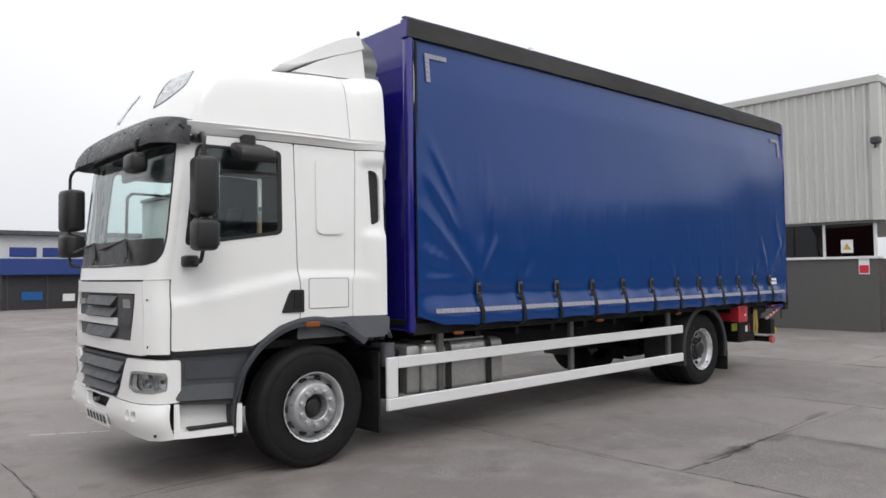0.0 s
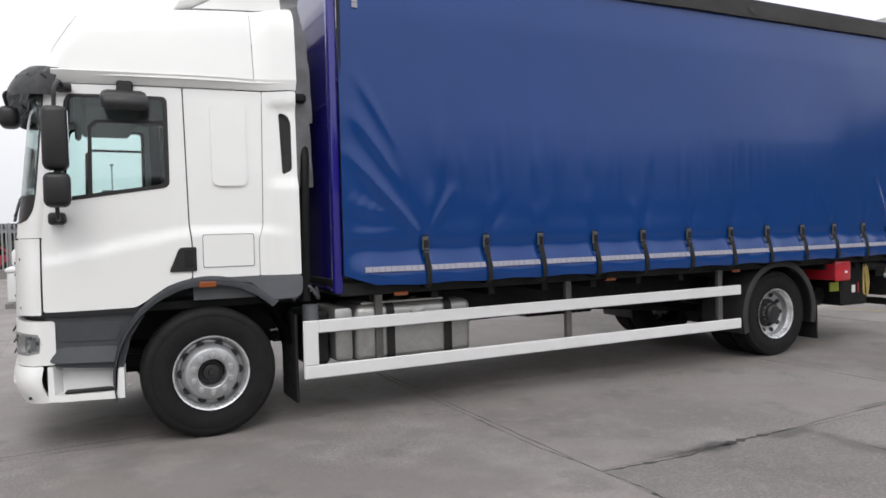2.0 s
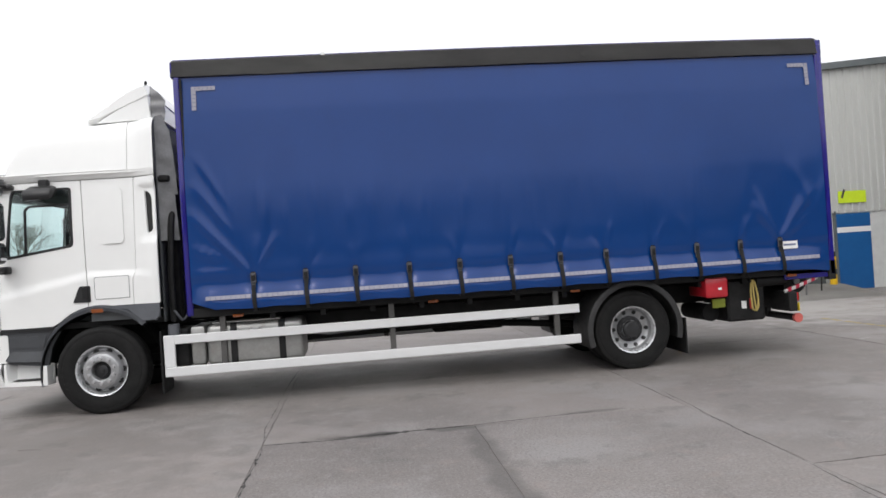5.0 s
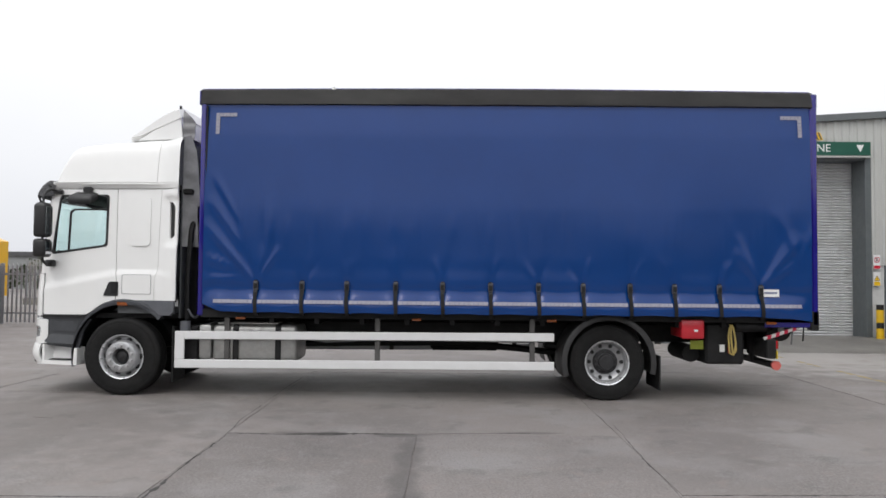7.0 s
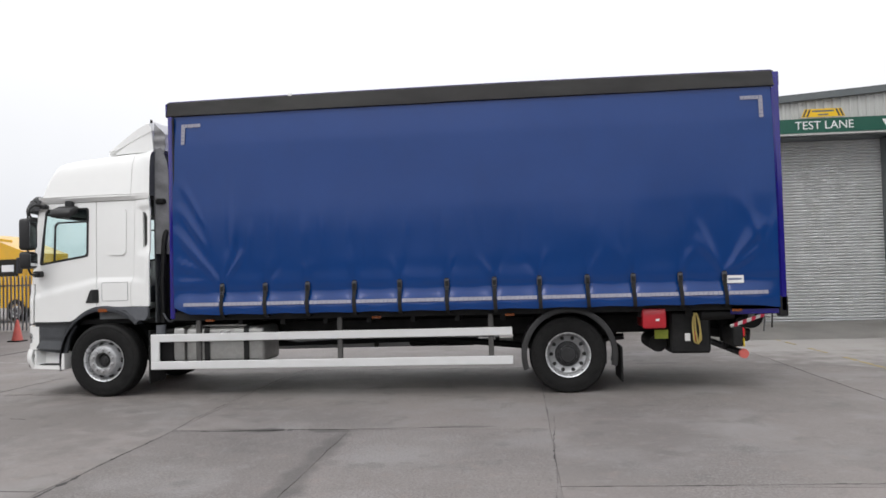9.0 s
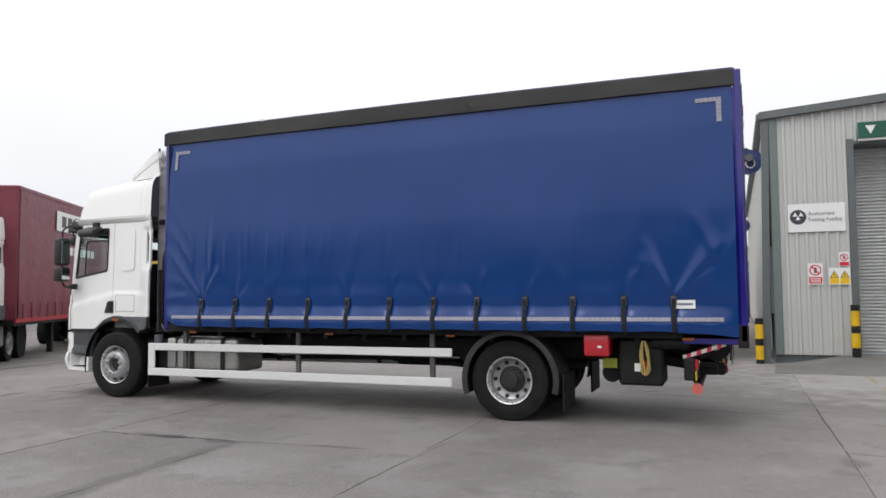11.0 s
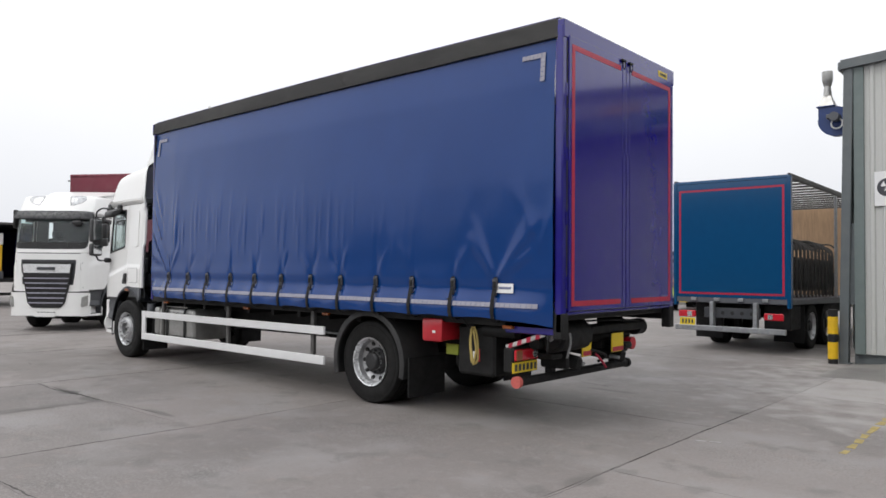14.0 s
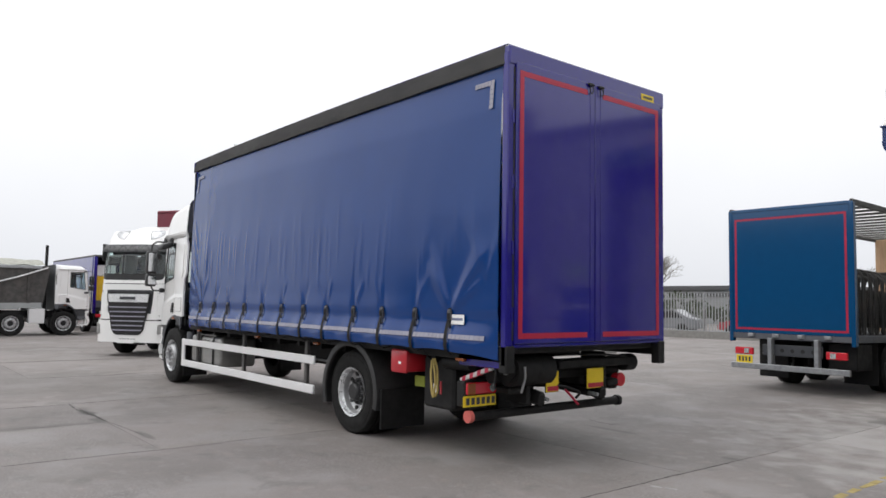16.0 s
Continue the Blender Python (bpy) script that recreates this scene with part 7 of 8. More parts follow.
# other lorries
def rear_truck():
    """The blue flat-sided lorry with an open side, seen from behind."""
    t = thing("open_lorry", pose(10.76, 15.2, 0, 0, 0, 90), "blue lorry with an open side showing a plywood lining", "truck")
    # local: x away from the rear, y to the left
    W, H = 1.19, 3.64
    d = part("rear_door", boxed((0, -W, 1.12), (0.06, W, H), 0.01), M_TEAL, t, "blue rear panel with red edge tape")
    for a, c, z0, z1 in ((-1.10, -1.06, 1.20, 3.46), (1.06, 1.10, 1.20, 3.46), (-1.06, 1.06, 1.20, 1.24), (-1.06, 1.06, 3.42, 3.46)):
        part("red_tape", boxed((-0.003, a, z0), (0.0, c, z1)), M_REDTAPE, d)
    part("rear_header", boxed((-0.01, -W, H - 0.05), (0.10, W, H + 0.02), 0.01), M_TEAL, t)
    for k in (-1, 1):
        part("corner_post", boxed((-0.02, k * W - 0.04, 0.95), (0.10, k * W + 0.04, H), 0.01), M_TEAL, t)
    b = bmesh.new()
    surface(b, [[Vector((x, y, H + 0.02)) for y in (-W, 0, W)] for x in (0, 2.5, 5, 7.6)])
    part("roof_skin", b, M_SKIN, t, "translucent white roof skin", smooth=0)
    for k in (-1, 1):
        part("roof_rail", boxed((0, k * W - 0.03, H - 0.06), (7.6, k * W + 0.03, H + 0.05), 0.01), M_VALANCE, t)
    for i in range(14):
        part("roof_bow", boxed((0.25 + 0.52 * i, -W, H - 0.045), (0.30 + 0.52 * i, W, H), 0.006), M_POST, t)
    part("headboard", boxed((7.5, -W, 1.15), (7.6, W, H), 0.01), M_PLY, t, "plywood-lined headboard")
    part("load_floor", boxed((0.0, -W, 1.02), (7.6, W, 1.15), 0.01), M_GREYPL2, t)
    part("side_post", boxed((3.7, -W, 1.15), (3.78, -W + 0.06, H), 0.006), M_STEEL, t)
    for k in (-1, 1):
        part("chassis_rail", boxed((0.1, k * 0.42 - 0.04, 0.72), (7.6, k * 0.42 + 0.04, 1.0)), M_CHASSIS, t)
    tl = part("tail_bar", boxed((-0.12, -1.15, 0.42), (-0.04, 1.15, 0.53), 0.01), M_STEEL, t, "galvanised rear bar")
    for y in (-0.55, 0.35):
        part("bar_stay", boxed((-0.10, y - 0.04, 0.5), (0.05, y + 0.04, 1.05), 0.01), M_STEEL, tl)
    part("rear_beam", boxed((0.02, -0.62, 0.70), (0.06, 0.55, 0.92), 0.01), M_GREYPL, t)
    for i in range(5):
        b = bmesh.new()
        rod(b, (0.015, -0.45 + 0.2 * i, 0.81), (0.022, -0.45 + 0.2 * i, 0.81), 0.04, 14)
        part("beam_hole", b, M_SEAM, t)
    for k in (-1, 1):
        lm = part("tail_lamp", boxed((-0.06, k * 0.90 - 0.19, 0.70), (0.0, k * 0.90 + 0.19, 0.84), 0.012), M_REDLENS, t, "red tail lamp")
        part("lamp_lens", boxed((-0.065, k * 0.84 - 0.05, 0.72), (-0.06, k * 0.84 + 0.05, 0.82)), M_LENS, lm)
    pl = part("rear_plate", boxed((-0.06, 0.72, 0.53), (-0.05, 1.06, 0.68)), M_PLATE, t, "yellow number plate with plain bars")
    for i in range(4):
        part("plate_bar", boxed((-0.062, 0.76 + 0.07 * i, 0.56), (-0.06, 0.80 + 0.07 * i, 0.65)), M_INK, pl)
    for i in range(4):
        part("lock_foot", boxed((-0.05, -0.8 + 0.5 * i, 1.06), (0.02, -0.68 + 0.5 * i, 1.13), 0.01), M_STEEL, t)
    for x in (2.0, 3.3):
        for k in (-1, 1):
            b = wheel(t, x, k * 0.93, k, True, 0.50, 0.50)
    part("mud_flap", boxed((1.10, 0.55, 0.2), (1.12, 1.17, 1.0)), M_FLAP, t)
    part("mud_flap", boxed((1.10, -1.17, 0.2), (1.12, -0.55, 1.0)), M_FLAP, t)
    # plain black block added where the underside is one dark mass
    part("side_locker", boxed((0.25, -1.14, 0.50), (0.95, -0.62, 1.0), 0.02), M_CHASSIS, t, "black block filling the dark underside")
    # rows of stowed tube trolleys inside
    for i in range(30):
        x, y0, top = 0.45 + 0.15 * i, -0.95 + 0.04 * (i * 7 % 4), 2.34 + 0.06 * (i * 5 % 3)
        b = tube(bmesh.new(), bend([(x, y0, 1.16), (x, y0, top - 0.12), (x + 0.04, y0 + 0.14, top), (x + 0.04, y0 + 0.95, top), (x, y0 + 1.05, top - 0.18), (x, y0 + 1.05, 1.16)], 0.12), 0.021, 6)
        part("stowed_trolley", b, M_DARKTUBE, t)
        part("trolley_mesh", tube(bmesh.new(), [(x + 0.06, y0 + 0.05, 1.2), (x + 0.09, y0 + 0.02, 1.75), (x + 0.05, y0 + 0.04, top - 0.2)], 0.014, 6), M_DARKTUBE, t)
        part("trolley_shelf", boxed((x - 0.02, y0 + 0.03, 1.30 + 0.1 * (i % 3)), (x + 0.10, y0 + 1.04, 1.75 + 0.1 * (i % 4)), 0.005), M_DARKTUBE, t)
    for ob in t.children_recursive:   # the loaded body hangs down a little towards its front
        if not ob.name.startswith(("wheel", "tyre", "hub", "hand_hole")):
            for v in ob.data.vertices:
                v.co.z -= 0.014 * v.co.x
    # its cab, beyond
    c = part("cab_shell", boxed((8.0, -1.15, 0.7), (9.9, 1.15, 2.9), 0.15, seg=3), M_WHITE, t, "white cab beyond the body")
    for k in (-1, 1):
        wheel(t, 8.9, k * 1.0, k, False, 0.50, 0.50)
    part("mirror", boxed((9.5, -1.40, 1.9), (9.6, -1.2, 2.4), 0.03), M_BLACK, t)
    return t


rear_truck()


def tractor():
    """White tractor unit with a burgundy curtain-sided trailer."""
    t = thing("tractor_unit", pose(-3.80, 7.12, 0, 0, 0, 130) @ Matrix.Scale(0.94, 4), "white tractor unit with a tall black and chrome grille", "truck")
    build_cab(t)
    for ob in [o for o in t.children_recursive if "mirror" in o.name and "front" not in o.name and o.data.vertices[0].co.y > 1.0]:
        bpy.data.objects.remove(ob)   # on that side one slim black box stands for the edge-on mirror
    part("camera_wing", boxed((0.16, 1.16, 2.45), (0.34, 1.24, 3.02), 0.03, seg=2), M_BLACK, t)
    for ob in t.children_recursive:   # a taller cab than its neighbour
        for v in ob.data.vertices:
            v.co.z = float(np.interp(v.co.z, [0.0, 1.07, 1.66, 2.85, 3.4, 4.1], [0.0, 1.10, 2.16, 3.19, 3.74, 4.06]))
    part("bumper_shell", sheet(rounded([(0.10, 0.42), (3.90, 0.42), (3.96, 0.70), (3.90, 1.06), (0.10, 1.06), (0.04, 0.70)], 0.06), lambda s, z: skin(s, 1.2, 0.05) + Vector((0, 0, z - 1.2)), 0.03, [], 0.12, 0.2), M_WHITE, t, "white moulded bumper")
    gl = rounded([(1.58, 0.64), (2.42, 0.64), (2.56, 0.78), (2.76, 1.83), (2.73, 1.90), (1.27, 1.90), (1.24, 1.83), (1.44, 0.78)], 0.06)
    big = part("big_grille", sheet(gl, lambda s, z: skin(s, min(z, 1.2), 0.07) + Vector((0, 0, z - min(z, 1.2))), 0.05, [], 0.12, 0.2), M_BLACK, t, "tall black grille with chrome bars")
    for i in range(6):
        z0 = 0.76 + 0.135 * i
        e = 1.52 - 0.030 * i
        part("chrome_bar", sheet([(e, z0), (4 - e, z0), (4.02 - e, z0 + 0.035), (e - 0.02, z0 + 0.035)], lambda s, z: skin(s, 1.2, 0.095) + Vector((0, 0, z - 1.2)), 0.02, [], 0.12, 0.2), M_TAPE, big)
    part("name_panel", sheet([(1.34, 1.60), (2.66, 1.60), (2.70, 1.84), (1.30, 1.84)], lambda s, z: skin(s, 1.2, 0.09) + Vector((0, 0, z - 1.2)), 0.02, [], 0.12, 0.2), M_BOWL, big, "silver panel with a plain emblem")
    part("name_mark", sheet([(1.74, 1.68), (2.26, 1.68), (2.26, 1.76), (1.74, 1.76)], lambda s, z: skin(s, 1.2, 0.115) + Vector((0, 0, z - 1.2)), 0.006), M_GREYPL, big)
    for k in (0, 1):
        sd_ = (lambda s: s) if k == 0 else (lambda s: 4 - s)
        ln = rounded([(sd_(0.30), 0.72), (sd_(0.90), 0.66), (sd_(1.0), 0.70), (sd_(0.92), 0.94), (sd_(0.30), 0.99)], 0.03)
        part("headlamp", sheet(ln, lambda s, z: skin(s, 1.2, 0.075) + Vector((0, 0, z - 1.2)), 0.03, [], 0.1, 0.2), M_ALU, t, "clear swept headlamp")
    part("front_plate", boxed((-0.30, -0.28, 0.40), (-0.27, 0.28, 0.51)), M_LABEL, t)
    for k in (-1, 1):
        wheel(t, 1.30, k * 1.06, k)
        wheel(t, 3.05, k * 1.06, k, False, 0.48, 0.48)
        wheel(t, 4.35, k * 1.06, k, True)
        part("wheel_wing", rod(bmesh.new(), (4.35, k * 0.72, 0.55), (4.35, k * 1.24, 0.55), 0.60, 30), M_FLAP, t)
        part("fuel_tank", boxed((1.98, k * 0.9 - 0.30, 0.42), (2.52, k * 0.9 + 0.30, 0.98), 0.06, seg=2), M_ALU, t, "aluminium fuel tank")
        part("chassis_rail", boxed((1.0, k * 0.42 - 0.05, 0.72), (6.0, k * 0.42 + 0.05, 1.0)), M_CHASSIS, t)
        part("side_fairing", sheet([(1.955, 2.95), (2.35, 2.98), (2.35, 3.55), (1.955, 3.62)], lambda x, z: Vector((x, k * 1.05, z)), 0.02), M_WHITE, t)
    tr = thing("curtain_trailer", pose(-3.55, 6.76, 0, 0, 0, 120.5) @ Matrix.Scale(0.92, 4), "burgundy curtain-sided trailer behind the white tractor", "trailer")
    for k in (-1, 1):
        b = bmesh.new()
        rows = []
        for i in range(160):
            x = 2.75 + 13.0 * i / 159
            rows.append([Vector((x, k * (1.27 + 0.012 * math.sin(x * 7.3) * math.exp(-((z - 1.5) / 0.5) ** 2) + 0.012 * noise.noise(Vector((x, z, 1)))), z)) for z in (1.20, 1.35, 1.6, 2.0, 2.6, 3.3, 4.0, 4.62)])
        surface(b, rows)
        part("side_curtain", b, M_BURGUNDY, tr, "burgundy PVC curtain", smooth=80)
        part("name_board", boxed((5.3, k * 1.30 - 0.006, 3.75), (10.5, k * 1.30 + 0.006, 4.35)), M_LABEL, tr, "white panel with plain dark bars")
        for i in range(9):
            part("name_bar", boxed((5.7 + 0.5 * i, k * 1.31 - 0.004, 3.88), (6.05 + 0.5 * i, k * 1.31 + 0.004, 4.22)), M_GREYPL, tr)
        for i in range(8):
            part("text_bar", boxed((5.5 + 0.42 * i, k * 1.31 - 0.004, 3.05), (5.82 + 0.42 * i, k * 1.31 + 0.004, 3.30)), M_LABEL, tr)
        for i in range(22):
            part("strap", boxed((3.0 + 0.58 * i, k * 1.30 - 0.01, 1.18), (3.04 + 0.58 * i, k * 1.30 + 0.01, 1.60)), M_BURGUNDY, tr)
        part("side_rave", boxed((2.7, k * 1.22 - 0.03, 1.08), (15.8, k * 1.22 + 0.03, 1.2)), M_RED, tr)
        for x in (11.2, 12.5, 13.8):
            wheel(tr, x, k * 1.06, k, True, 0.50, 0.50)
    part("front_wall", boxed((2.68, -1.26, 1.15), (2.75, 1.26, 4.70), 0.02), M_BURGUNDY, tr, "burgundy front wall")
    part("rear_wall", boxed((15.75, -1.26, 1.15), (15.82, 1.26, 4.70), 0.02), M_BURGUNDY, tr)
    part("roof", boxed((2.68, -1.28, 4.60), (15.82, 1.28, 4.74), 0.03), M_BURGUNDY, tr)
    part("trailer_floor", boxed((2.7, -1.2, 1.0), (15.8, 1.2, 1.2)), M_CHASSIS, tr)
    part("landing_leg", boxed((6.2, -0.9, 0.05), (6.35, -0.75, 1.0), 0.01), M_CHASSIS, tr)
    part("landing_leg", boxed((6.2, 0.75, 0.05), (6.35, 0.9, 1.0), 0.01), M_CHASSIS, tr)


tractor()


def tipper():
    t = thing("tipper_truck", pose(-17.2, 8.7, 0, 0, 0, -90), "white-cabbed tipper truck with a grimy dark tipping body", "truck")
    # the same cab family, short and low-roofed
    build_cab(t)
    for ob in [o for o in t.children_recursive if o.name.split(".")[0] in ("deflector_hook", "deflector_fairing", "roof_deflector", "deflector_flap", "gap_flap", "roof_lamp", "lamp_seal", "sun_visor", "visor_screw")]:
        bpy.data.objects.remove(ob)
    for ob in t.children_recursive:
        for v in ob.data.vertices:
            v.co.x = float(np.interp(v.co.x, [-0.5, 1.2, 2.2], [-0.5, 0.80, 1.32]))
            v.co.z = float(np.interp(v.co.z, [0.0, 1.66, 2.85, 3.6], [0.0, 1.66, 2.72, 2.94]))
    for k in (-1, 1):
        for x, re in ((0.80, False), (2.72, False), (5.2, True), (6.5, True)):
            wheel(t, x, k * 1.04, k, re, 0.50, 0.50)
        part("chassis_rail", boxed((0.6, k * 0.42 - 0.05, 0.72), (7.6, k * 0.42 + 0.05, 1.0)), M_CHASSIS, t)
        part("side_guard", boxed((2.95, k * 1.15 - 0.03, 0.62), (4.6, k * 1.15 + 0.03, 0.74), 0.01), M_ALU, t)
        part("battery_box", boxed((1.50, k * 0.95 - 0.22, 0.50), (2.08, k * 0.95 + 0.22, 1.10), 0.03), M_WHITE2, t, "pale battery box")
    b = bmesh.new()
    prism(b, [(1.60, 1.35), (7.6, 1.25), (7.75, 2.75), (1.42, 2.85), (1.42, 2.6)], -1.22, 1.22)
    tb = part("tipping_body", b, M_TIPPER, t, "dark steel tipping body")
    for k in (-1, 1):
        for i in range(6):
            part("body_rib", boxed((2.1 + 1.0 * i, k * 1.24 - 0.04, 1.32), (2.2 + 1.0 * i, k * 1.24 + 0.04, 2.75), 0.01), M_TIPPER, tb)
        part("body_lip", boxed((1.7, k * 1.24 - 0.05, 2.72), (7.75, k * 1.24 + 0.05, 2.85), 0.02), M_STEEL, tb)
        part("sheet_arm", tube(bmesh.new(), bend([(1.50, k * 1.32, 2.78), (2.6, k * 1.34, 2.35), (4.6, k * 1.34, 1.8), (4.9, k * 1.30, 1.35)], 0.6, 8), 0.03), M_WHITE2, tb, "white bent sheeting arm")
    b = bmesh.new()
    rows = [[Vector((x, y, 2.85 + 0.28 * (1 - (y / 1.25) ** 2) + 0.05 * noise.noise(Vector((x * 2, y * 2, 0))))) for y in [-1.22 + 2.44 * j / 12 for j in range(13)]] for x in [1.6 + 6.1 * i / 24 for i in range(25)]]
    surface(b, rows)
    part("load_sheet", b, M_CANVAS, tb, "pale canvas load sheet")
    part("exhaust_stack", rod(bmesh.new(), (1.42, 0.5, 1.0), (1.42, 0.5, 3.75), 0.06, 14), M_CHASSIS, t)


tipper()


def far_curtainsider():
    t = thing("curtain_lorry", pose(-17.12, 10.52, 0, 0, 0, 180), "blue curtain-sided lorry with an open rear", "truck")
    part("side_curtain", boxed((0.3, -1.27, 1.1), (8.5, -1.22, 3.4), 0.01), M_BLUE, t, "blue side curtain")
    part("side_curtain", boxed((0.3, 1.22, 1.1), (8.5, 1.27, 3.4), 0.01), M_BLUE, t, "blue side curtain")
    part("roof", boxed((0, -1.27, 3.38), (8.5, 1.27, 3.48), 0.02), M_VALANCE, t)
    for k in (-1, 1):
        part("rear_post", boxed((0, k * 1.2 - 0.07, 0.9), (0.15, k * 1.2 + 0.07, 3.42), 0.01), M_BLUE, t)
    part("load_floor", boxed((0, -1.2, 1.0), (8.5, 1.2, 1.15)), M_CHASSIS, t)
    part("yellow_crate", boxed((0.5, 0.25, 1.45), (1.3, 1.10, 2.55), 0.03), M_YELLOW, t, "yellow crate in the load bay")
    part("crate_base", boxed((0.45, 0.20, 1.15), (1.35, 1.12, 1.45), 0.02), M_GREYPL2, t)
    part("crate_lid", boxed((0.48, 0.23, 2.55), (1.32, 1.12, 3.05), 0.03), M_LABEL, t, "pale stacked boxes")
    part("rear_bar", boxed((-0.05, -1.15, 0.45), (0.05, 1.15, 0.57), 0.01), M_CHASSIS, t)
    part("headboard", boxed((8.5, -1.25, 1.1), (8.6, 1.25, 3.45), 0.01), M_BLUE, t)
    for k in (-1, 1):
        wheel(t, 2.2, k * 1.0, k, True, 0.50, 0.50)
        wheel(t, 8.9, k * 1.0, k, False, 0.50, 0.50)
        part("tail_lamp", boxed((-0.04, k * 0.95 - 0.18, 0.72), (0.0, k * 0.95 + 0.18, 0.86), 0.01), M_REDLENS, t)
    part("cab_shell", boxed((8.7, -1.15, 0.7), (10.6, 1.15, 3.0), 0.12, seg=2), M_WHITE, t)


far_curtainsider()


def maintenance_truck():
    t = thing("maintenance_truck", pose(3.5, 29.6, 0, 0, 0, 97), "flatbed maintenance truck with a chevron tailboard", "truck")
    tb = part("tailboard", boxed((0, -0.85, 0.62), (0.06, 0.85, 1.08), 0.01), M_LIME, t, "yellow and dark red chevron tailboard")
    for k in (-1, 1):
        for i in range(3):
            b = bmesh.new()
            y = k * (0.12 + 0.27 * i)
            prism(b, [(y, 0.63), (y + k * 0.15, 0.63), (y + k * 0.27, 1.07), (y + k * 0.12, 1.07)], -0.006, -0.001, "x")
            part("chevron", b, M_BURGUNDY, tb)
    part("flat_bed", boxed((0, -0.95, 0.55), (3.4, 0.95, 0.65), 0.01), M_STEEL, t)
    for k in (-1, 1):
        for z in (0.95, 1.20):
            part("drop_side", boxed((0.0, k * 0.92 - 0.02, z), (3.3, k * 0.92 + 0.02, z + 0.14), 0.01), M_YELLOWTK, t, "yellow drop side")
        for x in (0.05, 1.7, 3.3):
            part("frame_post", rod(bmesh.new(), (x, k * 0.92, 0.6), (x, k * 0.92, 2.05), 0.025, 8), M_STEEL, t)
        part("frame_rail", rod(bmesh.new(), (0.05, k * 0.92, 2.03), (3.3, k * 0.92, 2.03), 0.025, 8), M_STEEL, t)
        wheel(t, 0.95, k * 0.72, k, True, 0.36, 0.36)
        wheel(t, 4.2, k * 0.78, k, False, 0.36, 0.36)
        part("tail_lamp", boxed((-0.03, k * 0.72 - 0.14, 0.42), (0.0, k * 0.72 + 0.14, 0.52)), M_REDLENS, t)
    for z in (1.72, 2.03):
        part("frame_bar", rod(bmesh.new(), (0.05, -0.92, z), (0.05, 0.92, z), 0.022, 8), M_STEEL, t)
    part("cab_shell", boxed((3.5, -0.95, 0.45), (5.1, 0.95, 2.0), 0.15, seg=3), M_WHITE, t, "white cab")
    part("rear_plate", boxed((-0.03, -0.25, 0.40), (-0.02, 0.25, 0.50)), M_PLATE, t)
    part("load_box", boxed((1.2, -0.7, 0.65), (2.6, 0.7, 1.35), 0.04), M_WHITE2, t)


maintenance_truck()

# white water tank on the yard
t = thing("water_tank", pose(1.25, 20.5, 0), "white moulded plastic tank on a low concrete pad", "tank")
part("concrete_pad", boxed((-0.75, -0.55, 0), (0.62, 0.9, 0.12), 0.01), M_CONCRETE, t)
part("tank_body", boxed((-0.70, -0.45, 0.12), (0.50, 0.8, 0.92), 0.06, seg=2), M_TANK, t)
part("tank_rim", boxed((-0.74, -0.49, 0.86), (0.54, 0.84, 0.96), 0.03, seg=2), M_TANK, t)
part("tank_top", boxed((-0.60, -0.35, 0.94), (0.38, 0.7, 1.42), 0.12, seg=3), M_TANK, t)
part("tank_filler", rod(bmesh.new(), (-0.30, 0.1, 1.40), (-0.30, 0.1, 1.52), 0.14, 18), M_TANK, t)
for i in range(4):
    part("tank_rib", boxed((-0.55 + 0.3 * i, -0.475, 0.16), (-0.47 + 0.3 * i, -0.44, 0.84), 0.015), M_TANK, t)


# fences
def palisade(name, a, c, h, label, n=None):
    a, c = Vector((*a, 0)), Vector((*c, 0))
    d = c - a
    f = thing(name, Matrix.Translation(a) @ Matrix.Rotation(math.atan2(d.y, d.x), 4, "Z"), label, "fence")
    L = d.length
    b = bmesh.new()
    prism(b, [(-0.032, 0.06), (0.032, 0.06), (0.032, h - 0.12), (0.012, h - 0.02), (0.0, h), (-0.012, h - 0.02), (-0.032, h - 0.12)], -0.004, 0.012)
    pale = part("pale", b, M_STEEL, f)
    k = int(L / 0.155)
    for i in range(1, k):
        o = new("pale", pale.data)
        o.parent = f
        o.location = (0.155 * i, 0, 0)
    for z in (0.35, h - 0.35):
        part("fence_rail", boxed((0, 0.012, z - 0.03), (L, 0.06, z + 0.03)), M_STEEL, f)
    for i in range(int(L / 2.75) + 1):
        part("fence_post", boxed((2.75 * i - 0.04, 0.06, 0), (2.75 * i + 0.04, 0.16, h), 0.005), M_STEEL, f)
    return f


palisade("palisade_fence", (-26.0, 21.5), (-4.6, 19.0), 1.95, "galvanised palisade fence at the yard edge")
palisade("palisade_fence", (-4.6, 19.0), (-3.5, 26.0), 1.95, "galvanised palisade fence at the yard edge")
palisade("palisade_fence", (-14.0, 33.0), (4.0, 36.5), 2.35, "galvanised palisade fence behind the lorries")
wall = thing("low_wall", pose(0, 0, 0), "low grey concrete wall under the fence", "wall")
part("wall_run", boxed((0, -0.1, 0), (18.4, 0.1, 0.35), 0.01, Matrix.Translation((-14.0, 32.8, 0)) @ Matrix.Rotation(math.atan2(3.5, 18), 4, "Z")), M_CONCRETE, wall)


